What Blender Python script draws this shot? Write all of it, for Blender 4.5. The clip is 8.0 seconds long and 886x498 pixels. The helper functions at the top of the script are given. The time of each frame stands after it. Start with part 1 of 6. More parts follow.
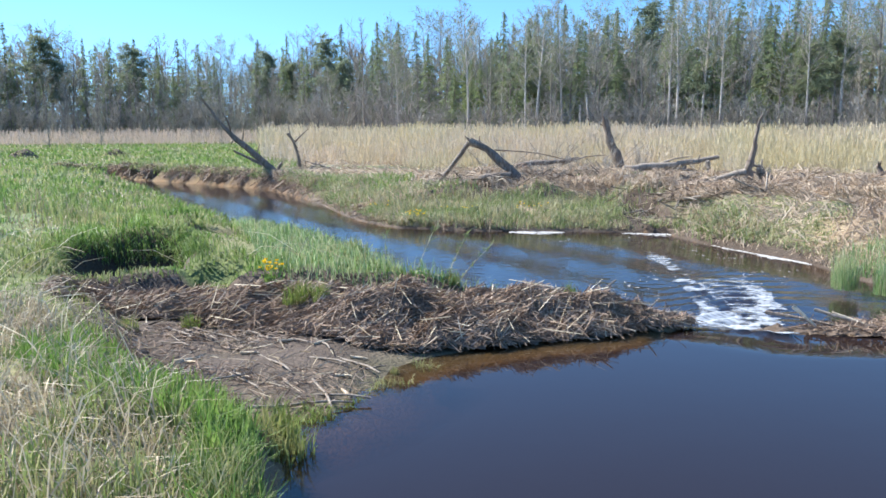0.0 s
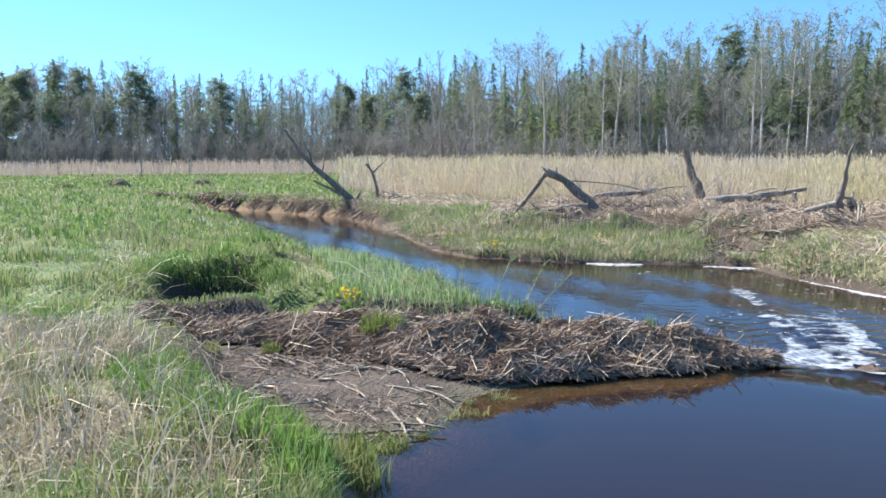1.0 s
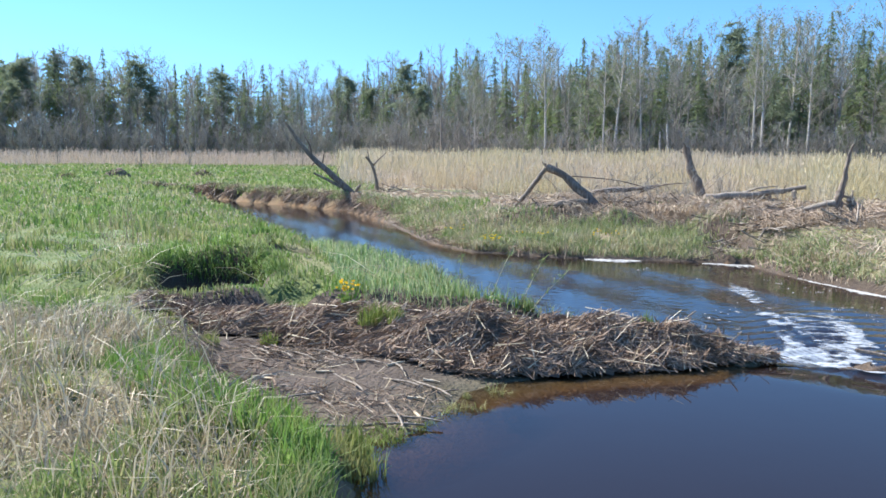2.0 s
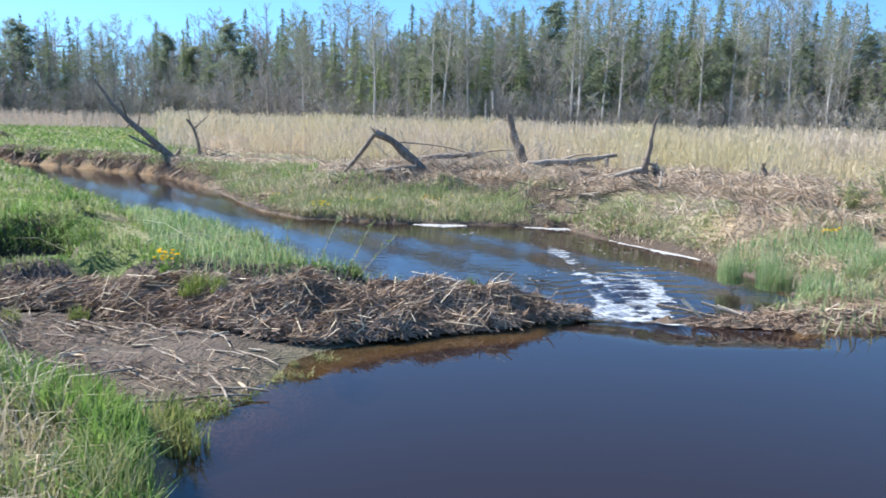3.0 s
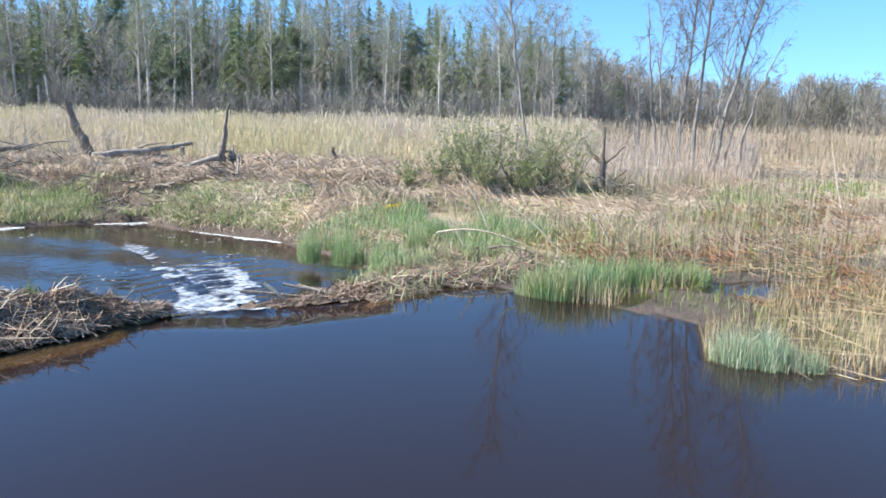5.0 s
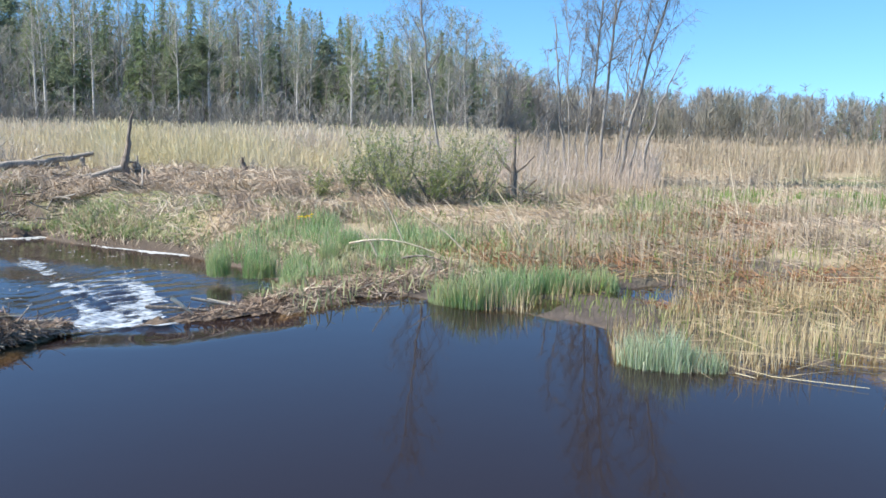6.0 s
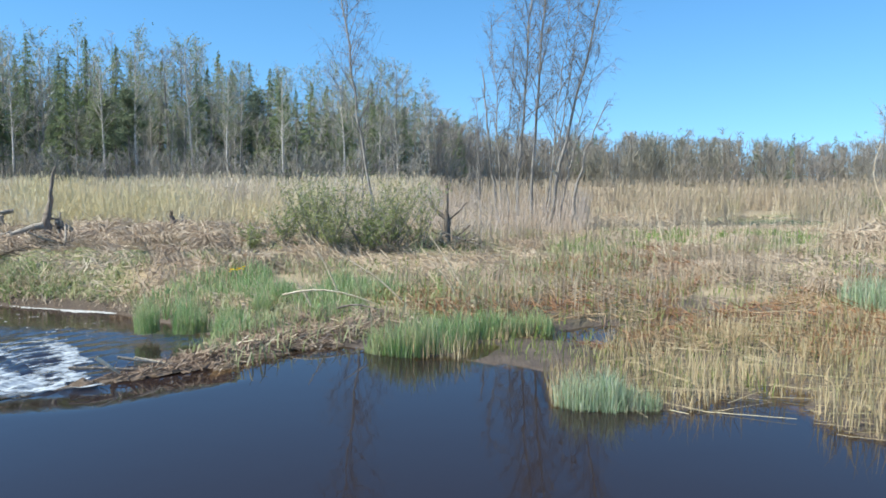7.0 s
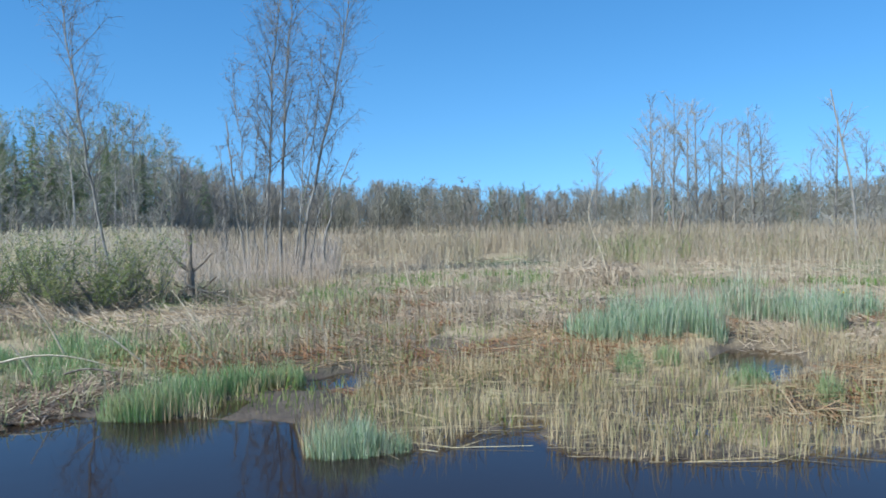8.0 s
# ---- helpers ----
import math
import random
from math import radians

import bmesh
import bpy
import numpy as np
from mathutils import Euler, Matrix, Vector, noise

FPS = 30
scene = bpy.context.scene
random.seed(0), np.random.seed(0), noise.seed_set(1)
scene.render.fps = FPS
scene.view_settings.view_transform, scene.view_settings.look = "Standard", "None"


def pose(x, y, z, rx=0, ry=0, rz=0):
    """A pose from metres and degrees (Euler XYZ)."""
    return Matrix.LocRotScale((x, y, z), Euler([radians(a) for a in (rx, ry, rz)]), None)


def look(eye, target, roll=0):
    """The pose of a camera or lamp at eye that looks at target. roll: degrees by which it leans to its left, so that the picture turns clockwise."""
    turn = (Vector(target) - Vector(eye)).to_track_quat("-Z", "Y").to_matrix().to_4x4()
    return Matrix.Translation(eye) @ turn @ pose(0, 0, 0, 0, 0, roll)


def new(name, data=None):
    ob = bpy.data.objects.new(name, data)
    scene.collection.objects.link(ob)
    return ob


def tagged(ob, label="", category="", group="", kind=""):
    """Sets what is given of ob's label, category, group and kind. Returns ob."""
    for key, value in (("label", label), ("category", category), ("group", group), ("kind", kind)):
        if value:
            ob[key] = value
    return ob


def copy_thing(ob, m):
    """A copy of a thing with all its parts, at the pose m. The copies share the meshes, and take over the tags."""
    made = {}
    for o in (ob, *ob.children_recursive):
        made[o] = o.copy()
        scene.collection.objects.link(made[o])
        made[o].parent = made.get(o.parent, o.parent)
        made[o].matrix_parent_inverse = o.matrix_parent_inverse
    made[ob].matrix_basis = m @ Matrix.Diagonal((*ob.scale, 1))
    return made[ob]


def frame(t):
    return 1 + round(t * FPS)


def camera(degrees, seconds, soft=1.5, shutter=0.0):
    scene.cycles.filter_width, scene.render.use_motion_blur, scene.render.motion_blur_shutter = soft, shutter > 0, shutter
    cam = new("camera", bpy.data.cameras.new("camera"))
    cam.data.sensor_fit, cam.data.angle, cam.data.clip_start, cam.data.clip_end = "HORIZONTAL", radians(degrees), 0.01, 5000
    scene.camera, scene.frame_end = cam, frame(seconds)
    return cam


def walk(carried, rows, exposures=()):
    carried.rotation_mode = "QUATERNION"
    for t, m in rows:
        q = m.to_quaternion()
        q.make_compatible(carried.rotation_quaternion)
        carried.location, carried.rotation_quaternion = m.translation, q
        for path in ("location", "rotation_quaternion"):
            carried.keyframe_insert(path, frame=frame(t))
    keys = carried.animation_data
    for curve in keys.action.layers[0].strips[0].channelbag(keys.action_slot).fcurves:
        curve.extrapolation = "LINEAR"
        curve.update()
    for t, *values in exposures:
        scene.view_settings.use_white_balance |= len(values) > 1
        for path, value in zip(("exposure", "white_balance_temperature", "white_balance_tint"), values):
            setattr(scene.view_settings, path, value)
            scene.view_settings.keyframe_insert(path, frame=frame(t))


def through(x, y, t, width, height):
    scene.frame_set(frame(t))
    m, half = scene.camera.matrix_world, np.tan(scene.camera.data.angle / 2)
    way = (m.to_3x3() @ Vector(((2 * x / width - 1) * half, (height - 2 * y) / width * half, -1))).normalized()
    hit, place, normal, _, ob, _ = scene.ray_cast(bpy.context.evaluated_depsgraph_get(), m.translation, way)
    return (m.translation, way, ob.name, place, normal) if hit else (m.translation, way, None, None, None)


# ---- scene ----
cam = camera(58.63, 8.0, soft=1.6, shutter=0.12)
PATH = [
    (0.0, pose(-0.001, -0.000, 2.4, 81.17, 0.14, 0.11)),
    (0.5, pose(-0.013, -0.000, 2.4, 82.56, 0.11, 2.92)),
    (1.0, pose(-0.024, -0.001, 2.4, 83.38, 0.14, 5.59)),
    (1.2, pose(-0.027, -0.001, 2.4, 83.58, -0.05, 6.20)),
    (2.3, pose(-0.020, -0.001, 2.4, 82.20, -1.28, 4.83)),
    (2.5, pose(-0.013, -0.000, 2.4, 81.61, -1.52, 3.31)),
    (3.0, pose(0.029, -0.002, 2.4, 80.69, -1.62, -6.56)),
    (3.5, pose(0.070, -0.010, 2.4, 79.93, -1.35, -16.40)),
    (4.0, pose(0.096, -0.019, 2.4, 79.94, -1.58, -22.66)),
    (4.5, pose(0.121, -0.032, 2.4, 80.30, -1.16, -29.19)),
    (5.0, pose(0.146, -0.048, 2.4, 80.51, -1.17, -36.22)),
    (5.2, pose(0.154, -0.054, 2.4, 80.53, -1.37, -38.61)),
    (6.5, pose(0.170, -0.068, 2.4, 82.23, -0.90, -43.67)),
    (7.0, pose(0.181, -0.079, 2.4, 84.85, -0.02, -47.28)),
    (7.5, pose(0.204, -0.109, 2.4, 86.68, 0.49, -56.22)),
    (8.0, pose(0.223, -0.143, 2.4, 88.17, 1.04, -65.18)),
]
walk(cam, PATH, [(0.0, 1.29, 6300, 9), (2.4, 1.2, 6250, 9), (3.8, 1.37, 6200, 9), (5.5, 1.26, 6250, 8), (6.6, 1.05, 6300, 4), (7.3, 0.87, 6250, 1), (8.0, 0.63, 5700, 0)])

# ---- daylight: clear spring sky, sun high on the far left ----
SUN_EL, SUN_AZ = 42.0, 64.0        # degrees up; degrees left of +y
world = bpy.data.worlds.new("sky")
scene.world = world
world.use_nodes = True
wn = world.node_tree.nodes
sky = wn.new("ShaderNodeTexSky")
sky.sky_type, sky.sun_disc = "NISHITA", False
sky.sun_elevation, sky.sun_rotation = radians(SUN_EL), radians(-SUN_AZ)
sky.air_density, sky.dust_density, sky.ozone_density = 1.0, 0.0, 2.5
wn["Background"].inputs[1].default_value = 0.115
# the haze-free air over the wood: the sky at the horizon is as blue as a little way up
way, cut, lift, join = wn.new("ShaderNodeTexCoord"), wn.new("ShaderNodeSeparateXYZ"), wn.new("ShaderNodeMath"), wn.new("ShaderNodeCombineXYZ")
lift.operation = "MULTIPLY_ADD"
lift.inputs[1].default_value, lift.inputs[2].default_value = 0.9, 0.14
world.node_tree.links.new(way.outputs["Generated"], cut.inputs[0])
world.node_tree.links.new(cut.outputs[2], lift.inputs[0])
for i in range(2):
    world.node_tree.links.new(cut.outputs[i], join.inputs[i])
world.node_tree.links.new(lift.outputs[0], join.inputs[2])
world.node_tree.links.new(join.outputs[0], sky.inputs[0])
clear_air = wn.new("ShaderNodeHueSaturation")
clear_air.inputs["Saturation"].default_value = 1.24
world.node_tree.links.new(sky.outputs[0], clear_air.inputs["Color"])
world.node_tree.links.new(clear_air.outputs[0], wn["Background"].inputs[0])
sun = new("sun", bpy.data.lights.new("sun", "SUN"))
sun.data.energy, sun.data.angle, sun.data.color = 4.6, radians(0.53), (1.0, 0.94, 0.85)
to_sun = Vector((-math.sin(radians(SUN_AZ)) * math.cos(radians(SUN_EL)), math.cos(radians(SUN_AZ)) * math.cos(radians(SUN_EL)), math.sin(radians(SUN_EL))))
sun.matrix_world = look(to_sun * 50, (0, 0, 0))


# ---- materials ----
def nodes_of(name):
    m = bpy.data.materials.new(name)
    m.use_nodes = True
    nt = m.node_tree
    return m, nt.nodes, nt.links, nt.nodes["Principled BSDF"]


def mixed(n, l, fac, a, b):
    """A colour mix; a and b are sockets or colours, fac a socket or a number."""
    k = n.new("ShaderNodeMix")
    k.data_type = "RGBA"
    for i, v in ((0, fac), (6, a), (7, b)):
        if isinstance(v, (tuple, list)):
            k.inputs[i].default_value = (*v, 1)
        elif isinstance(v, (int, float)):
            k.inputs[i].default_value = v
        else:
            l.new(v, k.inputs[i])
    return k.outputs[2]


def noisy(n, l, scale, detail=4.0, low=0.35, high=0.65, where="Object", stretch=None):
    src = n.new("ShaderNodeNewGeometry").outputs["Position"] if where == "World" else n.new("ShaderNodeTexCoord").outputs[where]
    if stretch:
        mp = n.new("ShaderNodeMapping")
        mp.inputs["Scale"].default_value = stretch
        l.new(src, mp.inputs[0])
        src = mp.outputs[0]
    x = n.new("ShaderNodeTexNoise")
    x.inputs["Scale"].default_value, x.inputs["Detail"].default_value = scale, detail
    l.new(src, x.inputs["Vector"])
    r = n.new("ShaderNodeMapRange")
    r.inputs[1].default_value, r.inputs[2].default_value = low, high
    l.new(x.outputs["Fac"], r.inputs[0])
    return r.outputs[0]


def ramp(n, l, fac, colours):
    r = n.new("ShaderNodeValToRGB")
    e = r.color_ramp.elements
    while len(e) < len(colours):
        e.new(0.5)
    for i, c in enumerate(colours):
        e[i].position, e[i].color = i / max(1, len(colours) - 1), (*c, 1)
    l.new(fac, r.inputs[0])
    return r.outputs[0]


def bumped(n, l, p, height, strength, distance=0.02):
    b = n.new("ShaderNodeBump")
    b.inputs["Strength"].default_value, b.inputs["Distance"].default_value = strength, distance
    l.new(height, b.inputs["Height"])
    l.new(b.outputs[0], p.inputs["Normal"])


def surface(name, a, b, c, coarse, fine, rough=0.85, bump=0.5, stretch=None):
    """Wood, bark, soil: three tones at two scales, with relief."""
    m, n, l, p = nodes_of(name)
    big, small = noisy(n, l, coarse, stretch=stretch), noisy(n, l, fine, 6, 0.3, 0.7, stretch=stretch)
    l.new(mixed(n, l, small, mixed(n, l, big, a, b), c), p.inputs["Base Color"])
    p.inputs["Roughness"].default_value = rough
    bumped(n, l, p, small, bump)
    return m


def blade_material(name, fresh, dry, patch=0.6, low=0.4, high=0.6, through=0.35, rough=0.55):
    """Leaves and stalks: each one takes its own tone; whole patches run from the fresh tones to the dry ones."""
    m, n, l, p = nodes_of(name)
    g = n.new("ShaderNodeNewGeometry")
    rnd = g.outputs["Random Per Island"]
    c = mixed(n, l, noisy(n, l, patch, 3, low, high, "World"), ramp(n, l, rnd, fresh), ramp(n, l, rnd, dry))
    l.new(c, p.inputs["Base Color"])
    p.inputs["Roughness"].default_value = rough
    p.inputs["Specular IOR Level"].default_value = 0.3
    t = n.new("ShaderNodeBsdfTranslucent")
    l.new(c, t.inputs["Color"])
    k = n.new("ShaderNodeMixShader")
    k.inputs[0].default_value = through
    l.new(p.outputs[0], k.inputs[1])
    l.new(t.outputs[0], k.inputs[2])
    l.new(k.outputs[0], n["Material Output"].inputs["Surface"])
    return m


STRAW = [(0.50, 0.40, 0.24), (0.34, 0.26, 0.15), (0.60, 0.50, 0.33), (0.42, 0.33, 0.20)]
PALE = [(0.66, 0.57, 0.41), (0.50, 0.41, 0.27), (0.74, 0.66, 0.50)]
BROWN = [(0.20, 0.135, 0.08), (0.30, 0.21, 0.13), (0.14, 0.09, 0.055), (0.38, 0.29, 0.19)]
GREEN = [(0.13, 0.235, 0.05), (0.19, 0.31, 0.075), (0.10, 0.18, 0.04), (0.26, 0.35, 0.11)]
BLUEGREEN = [(0.17, 0.30, 0.10), (0.26, 0.39, 0.17), (0.11, 0.21, 0.06), (0.37, 0.45, 0.25), (0.52, 0.50, 0.33)]
TEAL = [(0.29, 0.40, 0.23), (0.41, 0.50, 0.34), (0.20, 0.29, 0.15), (0.51, 0.55, 0.41), (0.58, 0.54, 0.39)]

M_MEADOW = blade_material("meadow_grass", GREEN, [(0.17, 0.25, 0.07), (0.40, 0.36, 0.20), (0.22, 0.29, 0.09), (0.50, 0.44, 0.29)], 0.8, 0.42, 0.62, 0.4)
M_BRIGHT = blade_material("bright_grass", GREEN, [(0.16, 0.32, 0.05), (0.26, 0.38, 0.09), (0.34, 0.33, 0.12)], 1.1, 0.45, 0.8, 0.45)
M_STRAW = blade_material("straw", [(0.50, 0.42, 0.30), (0.34, 0.27, 0.18), (0.60, 0.53, 0.40), (0.24, 0.19, 0.12)], STRAW, 1.3, 0.5, 0.75, 0.2)
M_PALE_STRAW = blade_material("bleached_stalks", PALE, STRAW, 1.3, 0.55, 0.8, 0.2)
M_MAT = blade_material("matted_straw", [(0.484, 0.386, 0.276), (0.353, 0.267, 0.188), (0.577, 0.478, 0.366), (0.428, 0.331, 0.237)], [(0.279, 0.202, 0.139), (0.409, 0.313, 0.227), (0.223, 0.156, 0.108)], 0.7, 0.45, 0.7, 0.15)
M_FLOOD = blade_material("flood_twigs", [(0.20, 0.15, 0.11), (0.13, 0.095, 0.07), (0.33, 0.265, 0.20)], [(0.42, 0.35, 0.26), (0.18, 0.135, 0.10)], 0.9, 0.4, 0.7, 0.1)
M_RUST = blade_material("rusty_sedge", [(0.269, 0.133, 0.065), (0.205, 0.094, 0.0459), (0.335, 0.188, 0.0918)], STRAW, 0.8, 0.45, 0.75, 0.15)
M_BANK = blade_material("bank_grass", [(0.16, 0.24, 0.05), (0.25, 0.30, 0.08), (0.13, 0.19, 0.04), (0.36, 0.34, 0.14)], STRAW, 0.5, 0.5, 0.72)
M_SEDGE = blade_material("sedge", BLUEGREEN, [(0.22, 0.33, 0.11), (0.50, 0.46, 0.28), (0.28, 0.38, 0.17)], 2.0, 0.45, 0.7, 0.45)
M_TEAL = blade_material("teal_sedge", TEAL, [(0.24, 0.35, 0.16), (0.46, 0.46, 0.31), (0.28, 0.38, 0.2)], 2.0, 0.5, 0.75, 0.45)
M_SWARD = blade_material("marsh_sward", [(0.19, 0.265, 0.085), (0.26, 0.33, 0.13), (0.14, 0.20, 0.06), (0.36, 0.38, 0.20)], [(0.32, 0.32, 0.17), (0.46, 0.40, 0.26), (0.24, 0.28, 0.12), (0.54, 0.47, 0.34)], 0.9, 0.38, 0.62, 0.35)
M_MARSH_REED = blade_material("marsh_reed", [(0.405, 0.321, 0.241), (0.468, 0.393, 0.296), (0.306, 0.241, 0.179), (0.359, 0.295, 0.206)], [(0.306, 0.268, 0.151), (0.396, 0.321, 0.215), (0.242, 0.232, 0.117)], 0.22, 0.5, 0.7, 0.3)
M_PINK_REED = blade_material("pinkish_reed", [(0.52, 0.42, 0.35), (0.58, 0.49, 0.41), (0.40, 0.32, 0.26)], [(0.46, 0.36, 0.29), (0.55, 0.46, 0.38)], 0.4, 0.4, 0.6, 0.3)
M_REED = blade_material("dry_reed", [(0.56, 0.47, 0.37), (0.64, 0.56, 0.45), (0.46, 0.38, 0.29), (0.52, 0.43, 0.33)], [(0.54, 0.47, 0.29), (0.48, 0.42, 0.24), (0.62, 0.55, 0.37)], 0.10, 0.40, 0.62, 0.35)
M_STUBBLE = blade_material("reed_stubble", [(0.409, 0.316, 0.194), (0.312, 0.257, 0.137), (0.476, 0.374, 0.245), (0.246, 0.243, 0.108), (0.279, 0.168, 0.0938)], STRAW, 0.7, 0.4, 0.7, 0.25)
# forest needle and twig tones are lightened to stand in for distance haze
M_NEEDLE = blade_material("spruce_needles", [(0.189, 0.241, 0.139), (0.233, 0.291, 0.168), (0.16, 0.204, 0.124)], [(0.254, 0.306, 0.146), (0.218, 0.269, 0.131), (0.291, 0.342, 0.175)], 0.06, 0.4, 0.62, 0.55, 0.75)
M_PINE = blade_material("pine_needles", [(0.212, 0.26, 0.179), (0.26, 0.308, 0.212), (0.179, 0.22, 0.155)], [(0.203, 0.243, 0.155), (0.252, 0.292, 0.187)], 0.06, 0.4, 0.6, 0.55, 0.75)
M_YOUNG = blade_material("young_leaves", [(0.20, 0.26, 0.09), (0.25, 0.31, 0.12), (0.16, 0.21, 0.08)], [(0.27, 0.30, 0.14), (0.21, 0.25, 0.10)], 0.1, 0.4, 0.6, 0.4)
M_FAR_TWIG = blade_material("far_twigs", [(0.30, 0.27, 0.24), (0.36, 0.325, 0.29), (0.24, 0.215, 0.19)], [(0.31, 0.30, 0.24), (0.26, 0.245, 0.20)], 0.05, 0.4, 0.6, 0.4, 0.9)
M_DARK_TWIG = blade_material("dark_twigs", [(0.185, 0.17, 0.16), (0.23, 0.215, 0.205), (0.15, 0.135, 0.125)], [(0.21, 0.195, 0.185), (0.17, 0.155, 0.145)], 0.5, 0.4, 0.6, 0.1, 0.85)
M_TWIG = blade_material("bare_twigs", [(0.286, 0.268, 0.24), (0.373, 0.35, 0.321), (0.222, 0.205, 0.181)], [(0.385, 0.368, 0.326), (0.292, 0.28, 0.233)], 0.08, 0.4, 0.6, 0.15, 0.8)
M_SHRUB_LEAF = blade_material("shrub_leaves", [(0.211, 0.254, 0.092), (0.264, 0.307, 0.12), (0.176, 0.206, 0.08)], [(0.299, 0.326, 0.136), (0.352, 0.346, 0.168)], 1.2, 0.4, 0.65, 0.5)
M_PETAL = blade_material("yellow_petals", [(0.85, 0.58, 0.02), (0.9, 0.68, 0.04)], [(0.8, 0.5, 0.02), (0.88, 0.62, 0.03)], 2.0)
M_LITTER = blade_material("dam_litter", [(0.204, 0.139, 0.0958), (0.293, 0.206, 0.147), (0.131, 0.086, 0.0587), (0.391, 0.293, 0.213)], [(0.325, 0.237, 0.172), (0.179, 0.12, 0.0843), (0.504, 0.405, 0.316), (0.253, 0.177, 0.124)], 1.6, 0.4, 0.62, 0.05, 0.75)
M_DEADWOOD = surface("weathered_wood", (0.216, 0.169, 0.135), (0.405, 0.338, 0.27), (0.115, 0.0878, 0.0675), 2.0, 14.0, 0.85, 0.8, (1.35, 1.35, 0.338))
M_GREYWOOD = surface("grey_driftwood", (0.31, 0.265, 0.215), (0.43, 0.375, 0.31), (0.19, 0.155, 0.12), 3.0, 22.0, 0.8, 0.6, (1, 1, 0.3))
M_CUTWOOD = surface("peeled_wood", (0.62, 0.52, 0.38), (0.72, 0.63, 0.48), (0.45, 0.34, 0.22), 4.0, 25.0, 0.65, 0.4)
M_BARK = surface("grey_bark", (0.22, 0.20, 0.18), (0.33, 0.305, 0.275), (0.14, 0.125, 0.11), 0.8, 7.0, 0.9, 0.7, (1, 1, 0.3))
M_BIRCH = surface("birch_bark", (0.58, 0.55, 0.50), (0.68, 0.65, 0.60), (0.27, 0.24, 0.21), 1.2, 5.0, 0.7, 0.3, (1, 1, 2.2))
M_PALE_BARK = surface("pale_grey_bark", (0.27, 0.248, 0.221), (0.36, 0.333, 0.302), (0.162, 0.144, 0.131), 1.2, 6.0, 0.85, 0.5, (0.9, 0.9, 0.54))
M_MUD = surface("dam_mud", (0.145, 0.104, 0.0725), (0.217, 0.16, 0.116), (0.109, 0.0754, 0.0536), 2.2, 16.0, 0.9, 0.9)
M_STICK = surface("brown_stick_bark", (0.15, 0.11, 0.075), (0.26, 0.195, 0.14), (0.08, 0.058, 0.04), 3.0, 22.0, 0.85, 0.6)
M_FOAM = surface("foam", (0.52, 0.51, 0.50), (0.62, 0.61, 0.60), (0.42, 0.40, 0.37), 9.0, 60.0, 0.6, 0.5)


def foam_material():
    """White water: streaks drawn out across the run, thinning to clear water where the cover is low."""
    m, n, l, p = nodes_of("streaked_foam")
    a = n.new("ShaderNodeAttribute")
    a.attribute_name = "cover"
    broad, thin = noisy(n, l, 1.0, 4, 0.3, 0.7, "World", (2.6, 8.5, 1)), noisy(n, l, 1.0, 5, 0.3, 0.7, "World", (9, 22, 1))
    def sums(op, x, y):
        k = n.new("ShaderNodeMath")
        k.operation = op
        for i, v in enumerate((x, y)):
            if isinstance(v, float):
                k.inputs[i].default_value = v
            else:
                l.new(v, k.inputs[i])
        return k.outputs[0]
    grain = sums("ADD", sums("MULTIPLY", broad, 0.45), sums("MULTIPLY", thin, 0.55))
    level = sums("ADD", sums("MULTIPLY", a.outputs["Fac"], 1.12), sums("SUBTRACT", grain, 1.0))
    cut = n.new("ShaderNodeMapRange")
    cut.inputs[1].default_value, cut.inputs[2].default_value, cut.inputs[4].default_value = 0.0, 0.66, 0.82
    l.new(level, cut.inputs[0])
    l.new(mixed(n, l, thin, (0.46, 0.51, 0.56), (0.68, 0.71, 0.74)), p.inputs["Base Color"])
    p.inputs["Roughness"].default_value = 0.5
    bumped(n, l, p, grain, 0.7, 0.03)
    l.new(cut.outputs[0], p.inputs["Alpha"])
    return m


def ground_material():
    m, n, l, p = nodes_of("ground")
    def attr(name):
        a = n.new("ShaderNodeAttribute")
        a.attribute_name = name
        return a.outputs["Fac"]
    grain, blot, far = noisy(n, l, 26, 8, 0.25, 0.75, "World"), noisy(n, l, 1.6, 5, 0.35, 0.65, "World"), noisy(n, l, 0.22, 6, 0.35, 0.65, "World")
    straw = mixed(n, l, blot, mixed(n, l, grain, (0.17, 0.12, 0.07), (0.40, 0.31, 0.19)), mixed(n, l, grain, (0.25, 0.19, 0.11), (0.47, 0.38, 0.25)))
    green = mixed(n, l, blot, mixed(n, l, grain, (0.05, 0.08, 0.02), (0.14, 0.20, 0.055)), mixed(n, l, far, (0.10, 0.15, 0.04), (0.22, 0.23, 0.09)))
    mud = mixed(n, l, blot, mixed(n, l, grain, (0.085, 0.062, 0.046), (0.15, 0.115, 0.09)), mixed(n, l, grain, (0.042, 0.03, 0.022), (0.08, 0.059, 0.044)))
    # peat colour, also painted where the hollow and litter gaps lie in shade
    peat = mixed(n, l, grain, (0.045, 0.032, 0.023), (0.095, 0.068, 0.048))
    bed = mixed(n, l, grain, (0.20, 0.11, 0.05), (0.32, 0.19, 0.09))
    c = mixed(n, l, attr("green"), straw, green)
    c = mixed(n, l, attr("mud"), c, mud)
    c = mixed(n, l, attr("peat"), c, peat)
    c = mixed(n, l, attr("bed"), c, bed)
    l.new(c, p.inputs["Base Color"])
    p.inputs["Roughness"].default_value = 0.92
    bumped(n, l, p, mixed(n, l, 0.4, blot, grain), 0.9, 0.05)
    return m


